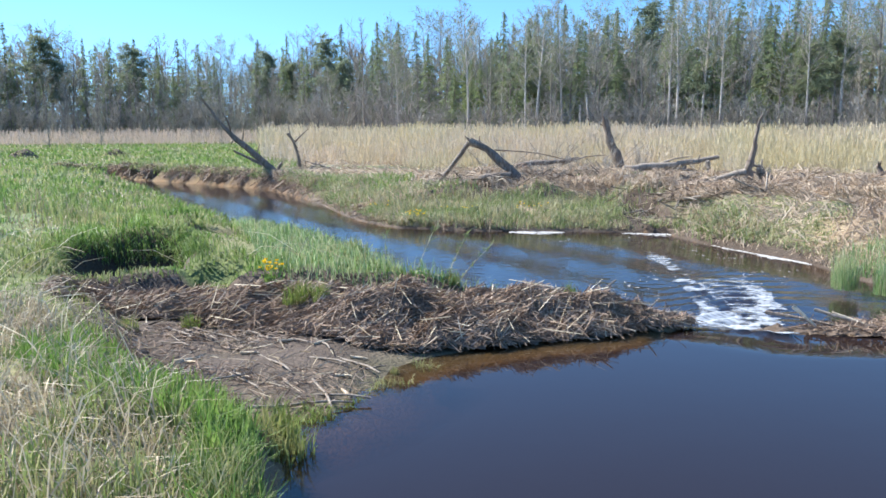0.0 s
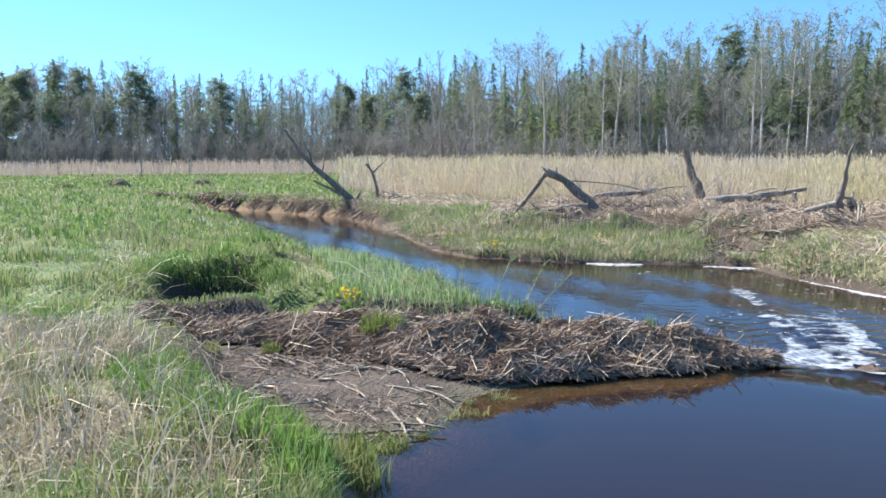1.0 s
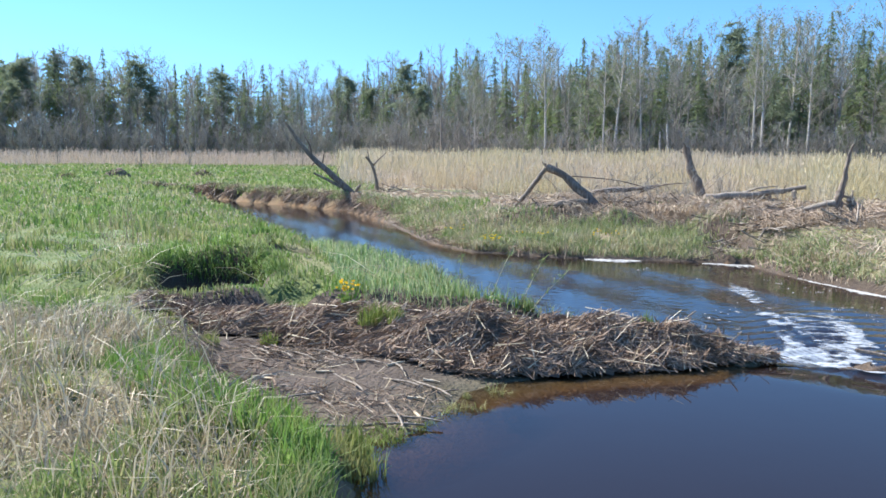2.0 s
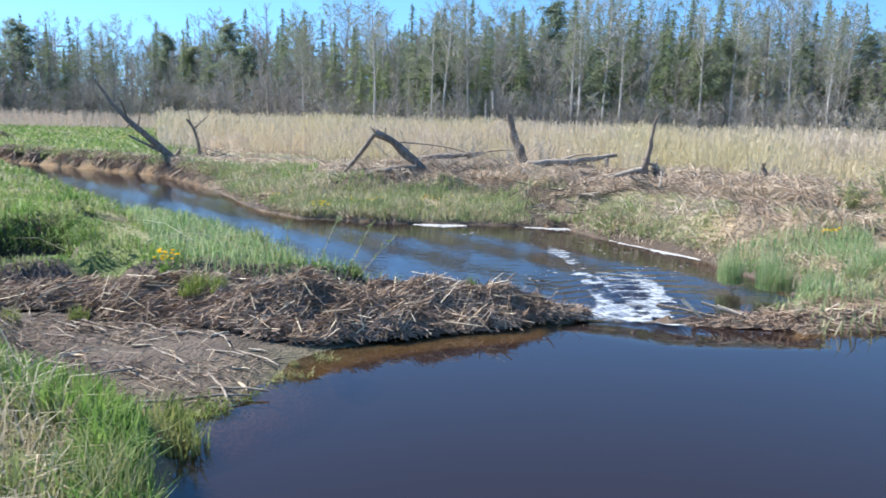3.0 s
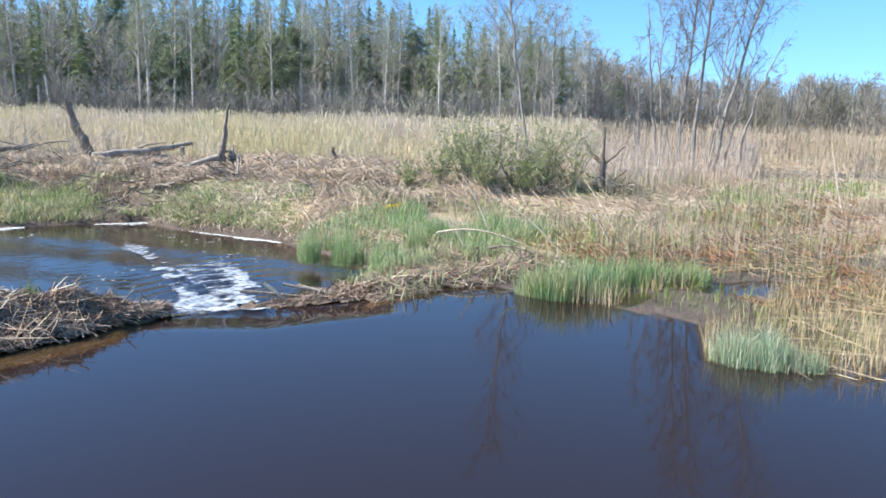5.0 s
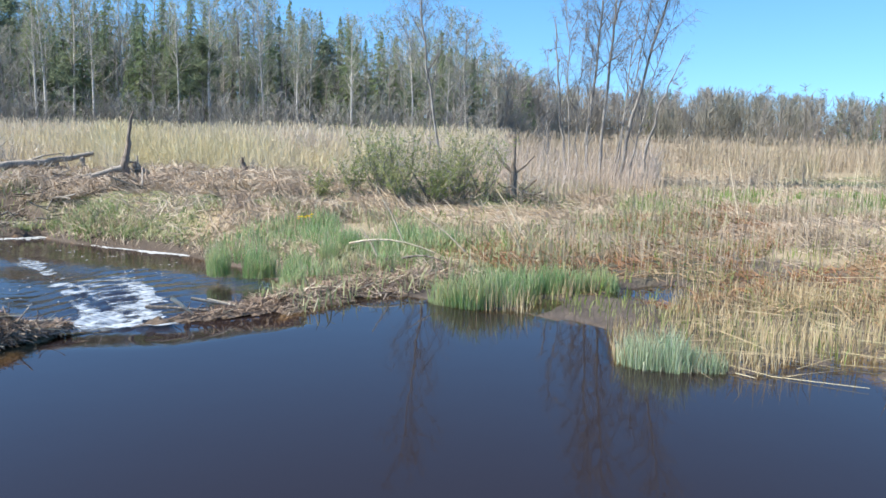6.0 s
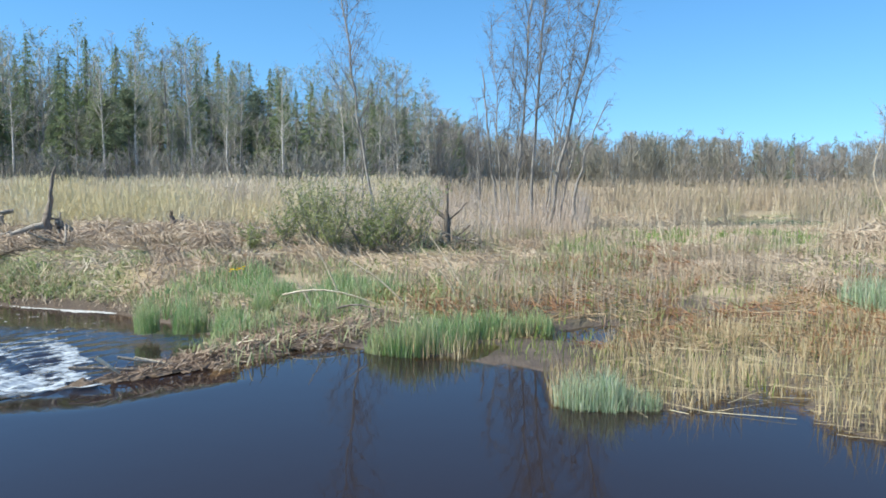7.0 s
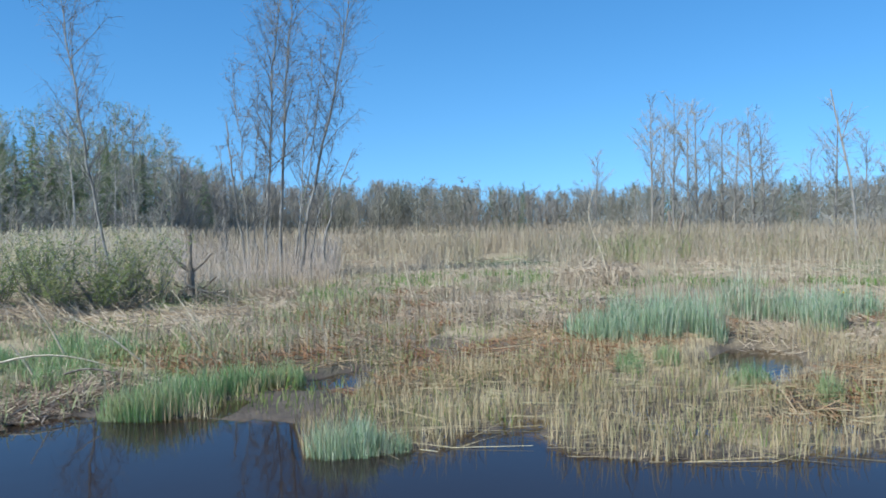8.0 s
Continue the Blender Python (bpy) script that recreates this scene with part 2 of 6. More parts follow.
def water_material(name, ripple, size):
    """Brown peat water: clear in the shallows, dark where deep, with a mirror on top."""
    m, n, l, p = nodes_of(name)
    a = n.new("ShaderNodeAttribute")
    a.attribute_name = "depth"
    fade = n.new("ShaderNodeMapRange")
    fade.inputs[1].default_value, fade.inputs[2].default_value = 0.0, 0.32
    l.new(a.outputs["Fac"], fade.inputs[0])
    clear = n.new("ShaderNodeBsdfTransparent")
    l.new(mixed(n, l, fade.outputs[0], (0.95, 0.86, 0.72), (0.35, 0.18, 0.07)), clear.inputs[0])
    body = n.new("ShaderNodeBsdfDiffuse")
    body.inputs[0].default_value = (0.0195, 0.013, 0.0125, 1)
    inner = n.new("ShaderNodeMixShader")
    l.new(fade.outputs[0], inner.inputs[0])
    l.new(clear.outputs[0], inner.inputs[1])
    l.new(body.outputs[0], inner.inputs[2])
    bump = n.new("ShaderNodeBump")
    bump.inputs["Strength"].default_value, bump.inputs["Distance"].default_value = ripple, 0.03
    l.new(noisy(n, l, size, 3, 0.0, 1.0, "World"), bump.inputs["Height"])
    gloss = n.new("ShaderNodeBsdfGlossy")
    gloss.inputs["Color"].default_value = (1, 1, 1, 1)
    gloss.inputs["Roughness"].default_value = 0.03
    fr = n.new("ShaderNodeFresnel")
    fr.inputs[0].default_value = 1.34
    for q in (gloss, fr):
        l.new(bump.outputs[0], q.inputs["Normal"])
    top = n.new("ShaderNodeMixShader")
    l.new(fr.outputs[0], top.inputs[0])
    l.new(inner.outputs[0], top.inputs[1])
    l.new(gloss.outputs[0], top.inputs[2])
    l.new(top.outputs[0], n["Material Output"].inputs["Surface"])
    return m


M_STREAK = foam_material()
M_GROUND = ground_material()
M_POND = water_material("still_peat_water", 0.05, 1.6)
M_STREAM = water_material("running_peat_water", 0.22, 5.0)


# ---- building helpers ----
rng = np.random.default_rng(7)
TABLE = np.random.default_rng(3).random((64, 64))


def soft_noise(x, y, size, seed=0):
    """Smooth noise from 0 to 1 over the plan, with lumps of that size in metres."""
    u, v = np.asarray(x) / size + 17.3 * seed, np.asarray(y) / size + 9.1 * seed
    i, j = np.floor(u).astype(int), np.floor(v).astype(int)
    a, b = u - i, v - j
    a, b = a * a * (3 - 2 * a), b * b * (3 - 2 * b)
    q = lambda p, r: TABLE[p % 64, r % 64]
    return (q(i, j) * (1 - a) + q(i + 1, j) * a) * (1 - b) + (q(i, j + 1) * (1 - a) + q(i + 1, j + 1) * a) * b


def step(lo, hi, x):
    t = np.clip((np.asarray(x, float) - lo) / (hi - lo), 0, 1)
    return t * t * (3 - 2 * t)


def shore(poly, x, y):
    """Signed distance in plan to an outline, negative inside."""
    x, y = np.asarray(x, float), np.asarray(y, float)
    best, inside = np.full(x.shape, 1e9), np.zeros(x.shape, bool)
    for (ax, ay), (bx, by) in zip(poly, poly[1:] + poly[:1]):
        dx, dy = bx - ax, by - ay
        t = np.clip(((x - ax) * dx + (y - ay) * dy) / (dx * dx + dy * dy), 0, 1)
        best = np.minimum(best, (x - ax - t * dx) ** 2 + (y - ay - t * dy) ** 2)
        if ay != by:
            inside ^= ((ay > y) != (by > y)) & (x < ax + (y - ay) * dx / dy)
    return np.where(inside, -1, 1) * np.sqrt(best)


class Soup:
    """Vertices and faces gathered from many pieces into one mesh."""

    def __init__(self):
        self.v, self.f, self.n = [], [], 0

    def add(self, v, f):
        v, f = np.asarray(v, float).reshape(-1, 3), np.asarray(f, int)
        self.v.append(v)
        self.f.append(f + self.n)
        self.n += len(v)

    def mesh(self, name, smooth=False):
        me = bpy.data.meshes.new(name)
        v = np.concatenate(self.v)
        me.vertices.add(len(v))
        me.vertices.foreach_set("co", v.astype(np.float32).ravel())
        counts = np.concatenate([np.full(len(f), f.shape[1]) for f in self.f])
        loops = np.concatenate([f.ravel() for f in self.f])
        me.loops.add(len(loops))
        me.loops.foreach_set("vertex_index", loops.astype(np.int32))
        me.polygons.add(len(counts))
        me.polygons.foreach_set("loop_start", (np.cumsum(counts) - counts).astype(np.int32))
        if smooth:
            me.polygons.foreach_set("use_smooth", np.ones(len(counts), bool))
        me.update(calc_edges=True)
        return me


def part(name, shape, material, parent=None, label="", smooth=False, kind=""):
    me = shape.mesh(name, smooth) if isinstance(shape, Soup) else shape
    if not me.materials:
        me.materials.append(material)
    ob = new(name, me)
    ob.parent = parent
    return tagged(ob, label, kind=kind)


def thing(name, label, category, group="", at=None):
    ob = new(name)
    ob.empty_display_size = 0.2
    if at is not None:
        ob.matrix_basis = at
    return tagged(ob, label, category, group)


def tube(points, radii, sides=7, rough=0.0, r=rng):
    """A tapered limb along points, with closed ends."""
    p, k = np.asarray(points, float), np.asarray(radii, float)
    n = len(p)
    d = np.gradient(p, axis=0)
    d /= np.linalg.norm(d, axis=1, keepdims=True) + 1e-9
    ref = np.where(np.abs(d[:, 2:3]) > 0.9, [[1.0, 0, 0]], [[0, 0, 1.0]])
    a = np.cross(d, ref)
    a /= np.linalg.norm(a, axis=1, keepdims=True)
    b = np.cross(d, a)
    w = np.arange(sides) * 2 * np.pi / sides
    rad = k[:, None] * (1 + rough * (r.random((n, sides)) - 0.5))
    v = p[:, None] + rad[..., None] * (np.cos(w)[None, :, None] * a[:, None] + np.sin(w)[None, :, None] * b[:, None])
    i, j = np.meshgrid(np.arange(n - 1), np.arange(sides), indexing="ij")
    q = np.stack([i * sides + j, i * sides + (j + 1) % sides, (i + 1) * sides + (j + 1) % sides, (i + 1) * sides + j], -1).reshape(-1, 4)
    return v.reshape(-1, 3), q


def limb(soup, points, radii, sides=7, rough=0.0, r=rng):
    v, q = tube(points, radii, sides, rough, r)
    soup.add(v, q)
    n = len(v)
    soup.add(v[[*range(sides)]], [list(range(sides))[::-1]])
    soup.add(v[[*range(n - sides, n)]], [list(range(sides))])


def ribbons(soup, base, tip, width, sag=None, taper=0.25, r=rng):
    """Thin flat stalks from base to tip, bent by sag at the middle; width per stalk."""
    base, tip = np.asarray(base, float), np.asarray(tip, float)
    n = len(base)
    d = tip - base
    side = np.cross(d, r.normal(size=(n, 3)))
    side /= np.linalg.norm(side, axis=1, keepdims=True) + 1e-9
    side *= (np.asarray(width) / 2).reshape(-1, 1)
    mid = (base + tip) / 2 + (0 if sag is None else sag)
    v = np.stack([base - side, base + side, mid + side * 0.8, mid - side * 0.8, tip + side * taper, tip - side * taper], 1)
    o = np.arange(n)[:, None] * 6
    soup.add(v, np.concatenate([o + [0, 1, 2, 3], o + [3, 2, 4, 5]]))


def flecks(soup, base, tip, width, taper=0.3, r=rng):
    """Single flat slips from base to tip: needles, twigs and small leaves seen from far off."""
    base, tip = np.asarray(base, float), np.asarray(tip, float)
    n = len(base)
    side = np.cross(tip - base, r.normal(size=(n, 3)))
    side /= np.linalg.norm(side, axis=1, keepdims=True) + 1e-9
    side *= (np.asarray(width) / 2).reshape(-1, 1)
    soup.add(np.stack([base - side, base + side, tip + side * taper, tip - side * taper], 1), np.arange(n)[:, None] * 4 + [0, 1, 2, 3])


def blades(soup, x, y, z, height, width, lean, r=rng, curl=1.0):
    """Grass: upright blades that bend over towards their tips."""
    n = len(x)
    a, turn = r.random(n) * 2 * np.pi, r.random(n) * 2 * np.pi
    h, w, s = (np.broadcast_to(q, n) for q in (height, width, lean))
    out = np.stack([np.cos(a), np.sin(a), 0 * a], 1) * (h * s)[:, None]
    side = np.stack([np.cos(turn), np.sin(turn), 0 * turn], 1) * (w / 2)[:, None]
    base = np.stack([x, y, z], 1)
    up = np.array([0, 0, 1.0]) * h[:, None]
    mid = base + up * 0.58 + out * 0.3
    tip = base + up * np.clip(1.0 - 0.45 * s * curl, 0.1, 1)[:, None] + out
    v = np.stack([base - side, base + side, mid + side * 0.85, mid - side * 0.85, tip + side * 0.12, tip - side * 0.12], 1)
    o = np.arange(n)[:, None] * 6
    soup.add(v, np.concatenate([o + [0, 1, 2, 3], o + [3, 2, 4, 5]]))


def polar(count, near, far, left, right, r=rng, power=1.0):
    """Random places between two distances and two bearings (degrees left of +y), thicker near the middle of the place."""
    u = r.random(count)
    d = near * (far / near) ** (u ** power)
    a = np.radians(left + (right - left) * r.random(count))
    return -np.sin(a) * d, np.cos(a) * d, d


# ---- the lie of the land ----
POND = [(-0.55, 3.0), (-1.1, 4.85), (-1.3, 5.6), (-1.42, 6.2), (-1.0, 6.28), (-0.82, 6.7), (-0.66, 7.15), (-0.56, 7.6), (-0.3, 7.92), (0.0, 8.12), (0.35, 8.33), (0.9, 8.58), (1.65, 8.78), (2.35, 9.12),
        (2.9, 9.36), (3.9, 8.92), (5.4, 8.66), (6.1, 8.58), (6.75, 8.75), (7.4, 8.3), (7.4, 7.85), (7.5, 7.25), (7.85, 6.85), (7.95, 6.1), (8.1, 5.55), (6.95, 4.6), (7.25, 4.1),
        (7.75, 3.35), (8.45, 3.4), (8.7, 2.7), (8.05, 2.15), (8.05, 1.45), (8.3, 0.75), (8.7, 0.0), (9.3, -0.9), (11, -4), (12, -9), (5, -8), (4, -2.2), (2.6, 0.5), (0.7, 1.9)]
STREAM = [(2.85, 9.65), (1.9, 10.0), (1.0, 10.45), (0.2, 10.8), (-0.5, 11.3), (-1.45, 13.1), (-2.9, 16.2), (-3.9, 17.8), (-5.6, 21.6), (-8.7, 26.8), (-12.4, 33.2), (-17, 38.4), (-20, 41),
          (-18.5, 42.5), (-13.8, 38.9), (-10.6, 36.4), (-7.6, 34), (-6, 31.1), (-4.6, 28), (-3.3, 24.3), (-2.4, 22.2), (-1.3, 20.6), (1.2, 19.95),
          (3.1, 19.9), (5.5, 19.4), (5.75, 17.9), (7.0, 15.25), (7.15, 13.8), (7.4, 12.3), (6.7, 10.85), (5.5, 9.9), (4.0, 9.65)]
SAND = [(-4.8, 9.9), (-3.55, 8.3), (-2.85, 7.25), (-2.25, 6.35), (-1.5, 5.9), (-0.6, 6.0), (0.3, 7.2), (3.0, 8.9), (3.0, 9.9), (1.2, 10.4), (-1.5, 10.6), (-3.4, 10.7)]
LOW = -0.25            # level of the stream below the dam; the pond lies at 0
CREST = [(-4.4, 9.6, 0.55, 0.2), (-3.1, 9.75, 0.7, 0.27), (-1.8, 9.5, 0.95, 0.33), (-0.5, 9.2, 1.2, 0.42), (0.3, 9.2, 0.98, 0.44), (0.9, 9.25, 0.78, 0.42), (1.7, 9.3, 0.6, 0.32),
         (2.4, 9.42, 0.36, 0.18), (2.95, 9.5, 0.22, 0.07)]
SILL = [(4.25, 9.2, 0.16, 0.03), (4.7, 9.12, 0.2, 0.04), (5.5, 9.06, 0.28, 0.05), (6.9, 9.15, 0.45, 0.06), (8.2, 9.1, 0.55, 0.06)]


def left_edge(y):
    """Where the left meadow ends, in x."""
    return np.interp(y, [0, 3, 4.8, 5.9, 10.4, 10.8, 11.3, 13.1, 16.2, 17.8, 21.6, 26.8, 33.2, 38.4, 41, 47], [-0.5, -0.55, -1.1, -1.5, 0.9, 0.2, -0.5, -1.45, -2.9, -3.9, -5.6, -8.7, -12.4, -17, -20, -24])


def land(x, y):
    """Height of the ground, and how muddy and how green it is."""
    x, y = np.asarray(x, float), np.asarray(y, float)
    pond, stream, sand = shore(POND, x, y), shore(STREAM, x, y), shore(SAND, x, y)
    lump, fine = soft_noise(x, y, 2.6, 1), soft_noise(x, y, 0.5, 2)
    marsh = np.maximum(step(4.5, 8.0, x) * step(16.5, 12.0, y), step(2.9, 3.9, x) * step(11.5, 10.5, y))
    dist = np.hypot(x, y)
    base = 0.40 + 0.12 * (lump - 0.5) + 0.07 * (fine - 0.5)
    base += 0.08 * step(9, 5, y) * step(1.0, -1.5, x) + 0.25 * step(4, 1.5, dist)
    rise = np.clip((pond - 0.6) * 0.028, 0, 0.3)
    wet = 0.05 + rise + 0.10 * (lump - 0.5) * np.clip(pond, 0, 1.5) + 0.05 * (fine - 0.5)
    reedbed = step(9.5, 7.5, y) * step(7, 8, x) * step(15, 11, x)
    wet = wet * (1 - reedbed) + reedbed * (0.03 + 0.10 * (fine - 0.5))
    base = base * (1 - marsh) + wet * marsh
    bar = step(0.12 + 0.22 * step(9, 7.5, y) * step(0, -1, x), -0.2, sand)
    base = base * (1 - bar) + bar * (0.12 + 0.06 * (lump - 0.5) + 0.08 * (fine - 0.5) + 0.05 * (soft_noise(x, y, 0.9, 49) - 0.5))
    for cx, cy, rx, ry, to in ((-4.85, 11.75, 0.95, 1.15, -0.05), (-3.3, 11.0, 0.45, 0.5, 0.12), (-4.35, 14.3, 0.6, 0.8, 0.16), (-4.9, 16.6, 0.5, 0.8, 0.22), (10.5, 6.5, 0.85, 0.45, -0.07), (14.2, 0.7, 1.8, 0.95, -0.07), (5.2, 20.7, 0.55, 1.9, -0.14),
                               (3.55, 9.3, 0.85, 0.5, -0.13), (9.0, 6.2, 1.1, 0.5, 0.02), (10.6, -0.2, 0.8, 0.4, -0.05)):
        e = np.hypot((x - cx) / rx, (y - cy) / ry) + 0.35 * (fine - 0.5)
        k = step(1.15, 0.72, e)
        base = base * (1 - k) + k * to
    base += 0.30 * np.exp(-(((x + 5.2) / 1.3) ** 2 + ((y - 13.3) / 0.7) ** 2)) + 0.26 * np.exp(-(((x + 6.4) / 0.7) ** 2 + ((y - 11.8) / 1.1) ** 2)) + 0.12 * np.exp(-(((x + 5.6) / 1.2) ** 2 + ((y - 15.6) / 1.0) ** 2))
    # the low green shelf beyond the stream, and the debris banks behind it
    flat = step(-3.0, -1.2, x) * step(5.3, 4.7, x) * step(24.8, 23.2, y) * step(17.5, 18.5, y)
    base = base * (1 - flat) + flat * (0.0 + 0.10 * lump + 0.05 * fine)
    base += 0.38 * (soft_noise(x, y, 1.1, 4) - 0.15) * step(19.8, 21.5, y) * step(33, 28, y) * step(-2, 1, x) * step(18, 14, x) * (1 - flat)
    base += 0.5 * (soft_noise(x, y, 0.9, 6) - 0.15) * step(14, 16, y) * step(25, 20, y) * step(6.5, 8, x) * step(20, 16, x)
    width = 0.16 + 0.9 * marsh + 0.5 * bar
    slope = 1.7 * step(14, 21, y) * step(36, 32, y) * step(0.5, -0.3, x - left_edge(y))
    up_pond = np.clip(base, None, 9) * (1 - np.exp(-np.clip(pond, 0, 50) / width))
    up_stream = LOW + (base - LOW) * (1 - np.exp(-np.clip(stream, 0, 50) / (0.14 + slope + 0.8 * step(30.5, 27, y) * step(19, 21, y) * step(1, -0.5, x) + 0.14 * marsh + 0.55 * step(-1, 2, x) * step(12, 14, y))))
    z = np.minimum(np.where(pond < 40, up_pond + np.minimum(base, 0) * 0, base), np.where(stream < 40, up_stream, base))
    z = np.where((base < 0) & (pond > 0) & (stream > 0), np.maximum(base, z - 0.05), z)
    rim = np.minimum(np.abs(sand) + 9 * step(2, 4, x), np.abs(y - 9.15) + 9 * step(3.2, 2.4, x) + 9 * step(6.5, 7.5, x))
    near_dam = step(-1.2, -0.6, x) * step(3.0, 2.2, x) * step(6.9, 7.3, y)
    shelf = 0.3 + 2.0 * step(1.1, 0.2, rim) * (1 - near_dam)
    ledge = 0.55 * near_dam
    z = np.where(pond < 0, -0.75 * (1 - np.exp(np.minimum(pond + ledge, 0) / shelf)) - 0.004 - 0.08 * near_dam * np.clip(-pond, 0, 0.55), z)
    outlet = step(0.9, 0.6, np.hypot((x - 4.1) / 1.7, (y - 8.95) / 0.75)) * (pond < 0.5)
    z = z * (1 - outlet) + np.minimum(z, -0.4) * outlet
    z = np.where(stream < 0, LOW - 0.45 * (1 - np.exp(np.minimum(stream, 0) / 0.5)) - 0.004, z)
    far = step(70, 220, dist)
    z = z * (1 - far) + far * (0.45 + 0.5 * soft_noise(x, y, 60, 8))
    mud = np.maximum(step(0.55 + 0.5 * (fine - 0.5), 0.15, sand) * step(-0.0, 0.25, z + 0.15), step(0.14, 0.05, z) * marsh * step(0.4, 0.6, soft_noise(x, y, 1.3, 9) + 0.15))
    mud = np.maximum(mud, 0.8 * step(0.35, 0.1, np.abs(pond)))
    mud = np.maximum(mud, 0.8 * step(0.42, 0.62, soft_noise(x, y, 1.7, 44)) * step(8, 10, x) * step(14, 11, y) * step(32, 24, dist))
    mud = np.maximum(mud, step(0.4, 0.15, np.abs(stream)))
    # hollow: peat plus painted shade under its overhang; cut bank: plain peat
    peat = np.maximum(step(1.25, 0.9, np.hypot((x + 4.85) / 0.95, (y - 11.85) / 1.2)), 0.85 * step(0.55 + 0.5 * step(22, 27, y), 0.2, np.abs(stream)) * step(12.5, 14, y) * step(9, 7, x) * np.maximum(step(28, 31, y), step(3.5, 5, x)))
    peat = np.maximum(peat, step(1.1, 0.7, np.hypot((x + 4.35) / 0.6, (y - 14.3) / 0.8)))
    # steep peat edge of the mud bar, with the bank's shadow painted in
    peat = np.maximum(peat, step(0.42, 0.2, np.abs(sand - 0.02)) * step(-1.6, -2.1, x) * step(10.0, 9.2, y))
    peat = np.maximum(peat, step(1.25, 0.8, np.hypot((x - 5.2) / 0.75, (y - 20.9) / 2.2)))
    # dark pockets: shade between the straw heaps, painted on the ground by noise
    peat = np.maximum(peat, 0.9 * step(0.42, 0.58, soft_noise(x, y, 0.8, 96)) * step(23, 24, y + 2.5 * step(5, 6, x)) * step(34, 30, y) * step(-2, 0, x) * step(17, 14, x))
    grow = (x < left_edge(y) + 0.15 + 3 * step(1, -3, y)) | (dist > 36) & (np.degrees(np.arctan2(-x, y)) > 10.5) & (dist < 105)
    green = np.where(grow, 0.55 + 0.45 * step(0.3, 0.6, soft_noise(x, y, 4, 5)), 0.0)
    green = np.maximum(green, 0.8 * step(0.55, 0.75, soft_noise(x, y, 3.5, 7)) * step(60, 40, dist))
    bed = np.clip(step(0.0, -0.05, z) * (pond < 0.8) * (1 - outlet) * (1 - step(2.6, 3.2, x) * step(7.6, 8.2, y)) + (stream < -0.15) * 1.0, 0, 1)
    return z, np.clip(mud, 0, 1), np.clip(green, 0, 1), bed, np.clip(peat, 0, 1)


def ground_z(x, y):
    return land(np.atleast_1d(x), np.atleast_1d(y))[0]


def gz(x, y):
    return float(ground_z(x, y)[0])


def lines(lo, hi, cell, grow, reach):
    """Grid lines: even between lo and hi, then wider and wider out to the reach."""
    mid, out = list(np.arange(lo, hi + cell / 2, cell)), []
    for p, sign in ((mid[0], -1), (mid[-1], 1)):
        s = cell
        while abs(p) < reach:
            s *= grow
            p += sign * s
            out.append(p)
    return np.array(sorted(mid + out))


def sheet(xs, ys):
    x, y = np.meshgrid(xs, ys, indexing="ij")
    n, m = x.shape
    i, j = np.meshgrid(np.arange(n - 1), np.arange(m - 1), indexing="ij")
    q = np.stack([i * m + j, (i + 1) * m + j, (i + 1) * m + j + 1, i * m + j + 1], -1).reshape(-1, 4)
    return x.ravel(), y.ravel(), q


def give(me, name, values):
    me.attributes.new(name, "FLOAT", "POINT").data.foreach_set("value", np.asarray(values, np.float32))


def keep(v, q, wanted):
    """Only the faces of which all corners are wanted, and their corners."""
    q = q[wanted[q].all(1)]
    used = np.unique(q)
    back = np.zeros(len(v), int)
    back[used] = np.arange(len(used))
    return v[used], back[q], used


gx, gy, gq = sheet(lines(-7, 11.0, 0.18, 1.06, 900), lines(-3.0, 19, 0.18, 1.04, 900))
gh, gmud, ggreen, gbed, gpeat_shade = land(gx, gy)
soup = Soup()
soup.add(np.stack([gx, gy, gh], 1), gq)
me = soup.mesh("ground", True)
for key, val in (("mud", gmud), ("green", ggreen), ("bed", gbed), ("peat", gpeat_shade)):
    give(me, key, val)
tagged(part("ground", me, M_GROUND), "peaty meadow and marsh ground with muddy banks", "ground", kind="structure")


LIP = [(2.75, 9.5), (3.3, 9.3), (3.9, 8.9), (4.6, 8.85), (5.6, 8.72)]


def draw_down(x, y):
    """How far the pond's surface bends down towards the gap."""
    best = np.full(np.shape(x), 9.0)
    for a, b in zip(LIP, LIP[1:]):
        d = np.array(b) - a
        t = np.clip(((x - a[0]) * d[0] + (y - a[1]) * d[1]) / (d @ d), 0, 1)
        best = np.minimum(best, np.hypot(x - a[0] - t * d[0], y - a[1] - t * d[1]))
    return -0.055 * step(0.95, 0.0, best + 0.12 * (soft_noise(x, y, 0.6, 14) - 0.5)) * step(6.0, 5.0, x) * step(2.3, 2.9, x)


def water(name, label, level, xs, ys, inside, material, lift=None):
    x, y, q = sheet(xs, ys)
    ground = ground_z(x, y)
    z = np.full(len(x), level) if lift is None else level + lift(x, y)
    v, q, used = keep(np.stack([x, y, z], 1), q, inside(x, y))
    s = Soup()
    s.add(v, q)
    me = s.mesh(name, True)
    give(me, "depth", np.clip(z - ground, 0, 2)[used])
    return tagged(part(name, me, material), label, "water", kind="structure")


water("pond_water", "still dark brown beaver pond mirroring the sky", 0.0, np.r_[np.arange(-2, 2, 0.2), np.arange(2, 6.4, 0.08), np.arange(6.4, 24, 0.2)], np.r_[np.arange(-9, 7.4, 0.2), np.arange(7.4, 9.6, 0.08)],
      lambda x, y: (shore(POND, x, y) < 0.45) & (y < 9.47 - 0.3 * np.clip(x - 3.2, 0, 1.3)) | (x > 7) & (x < 22) & (y < 7.6), M_POND, draw_down)


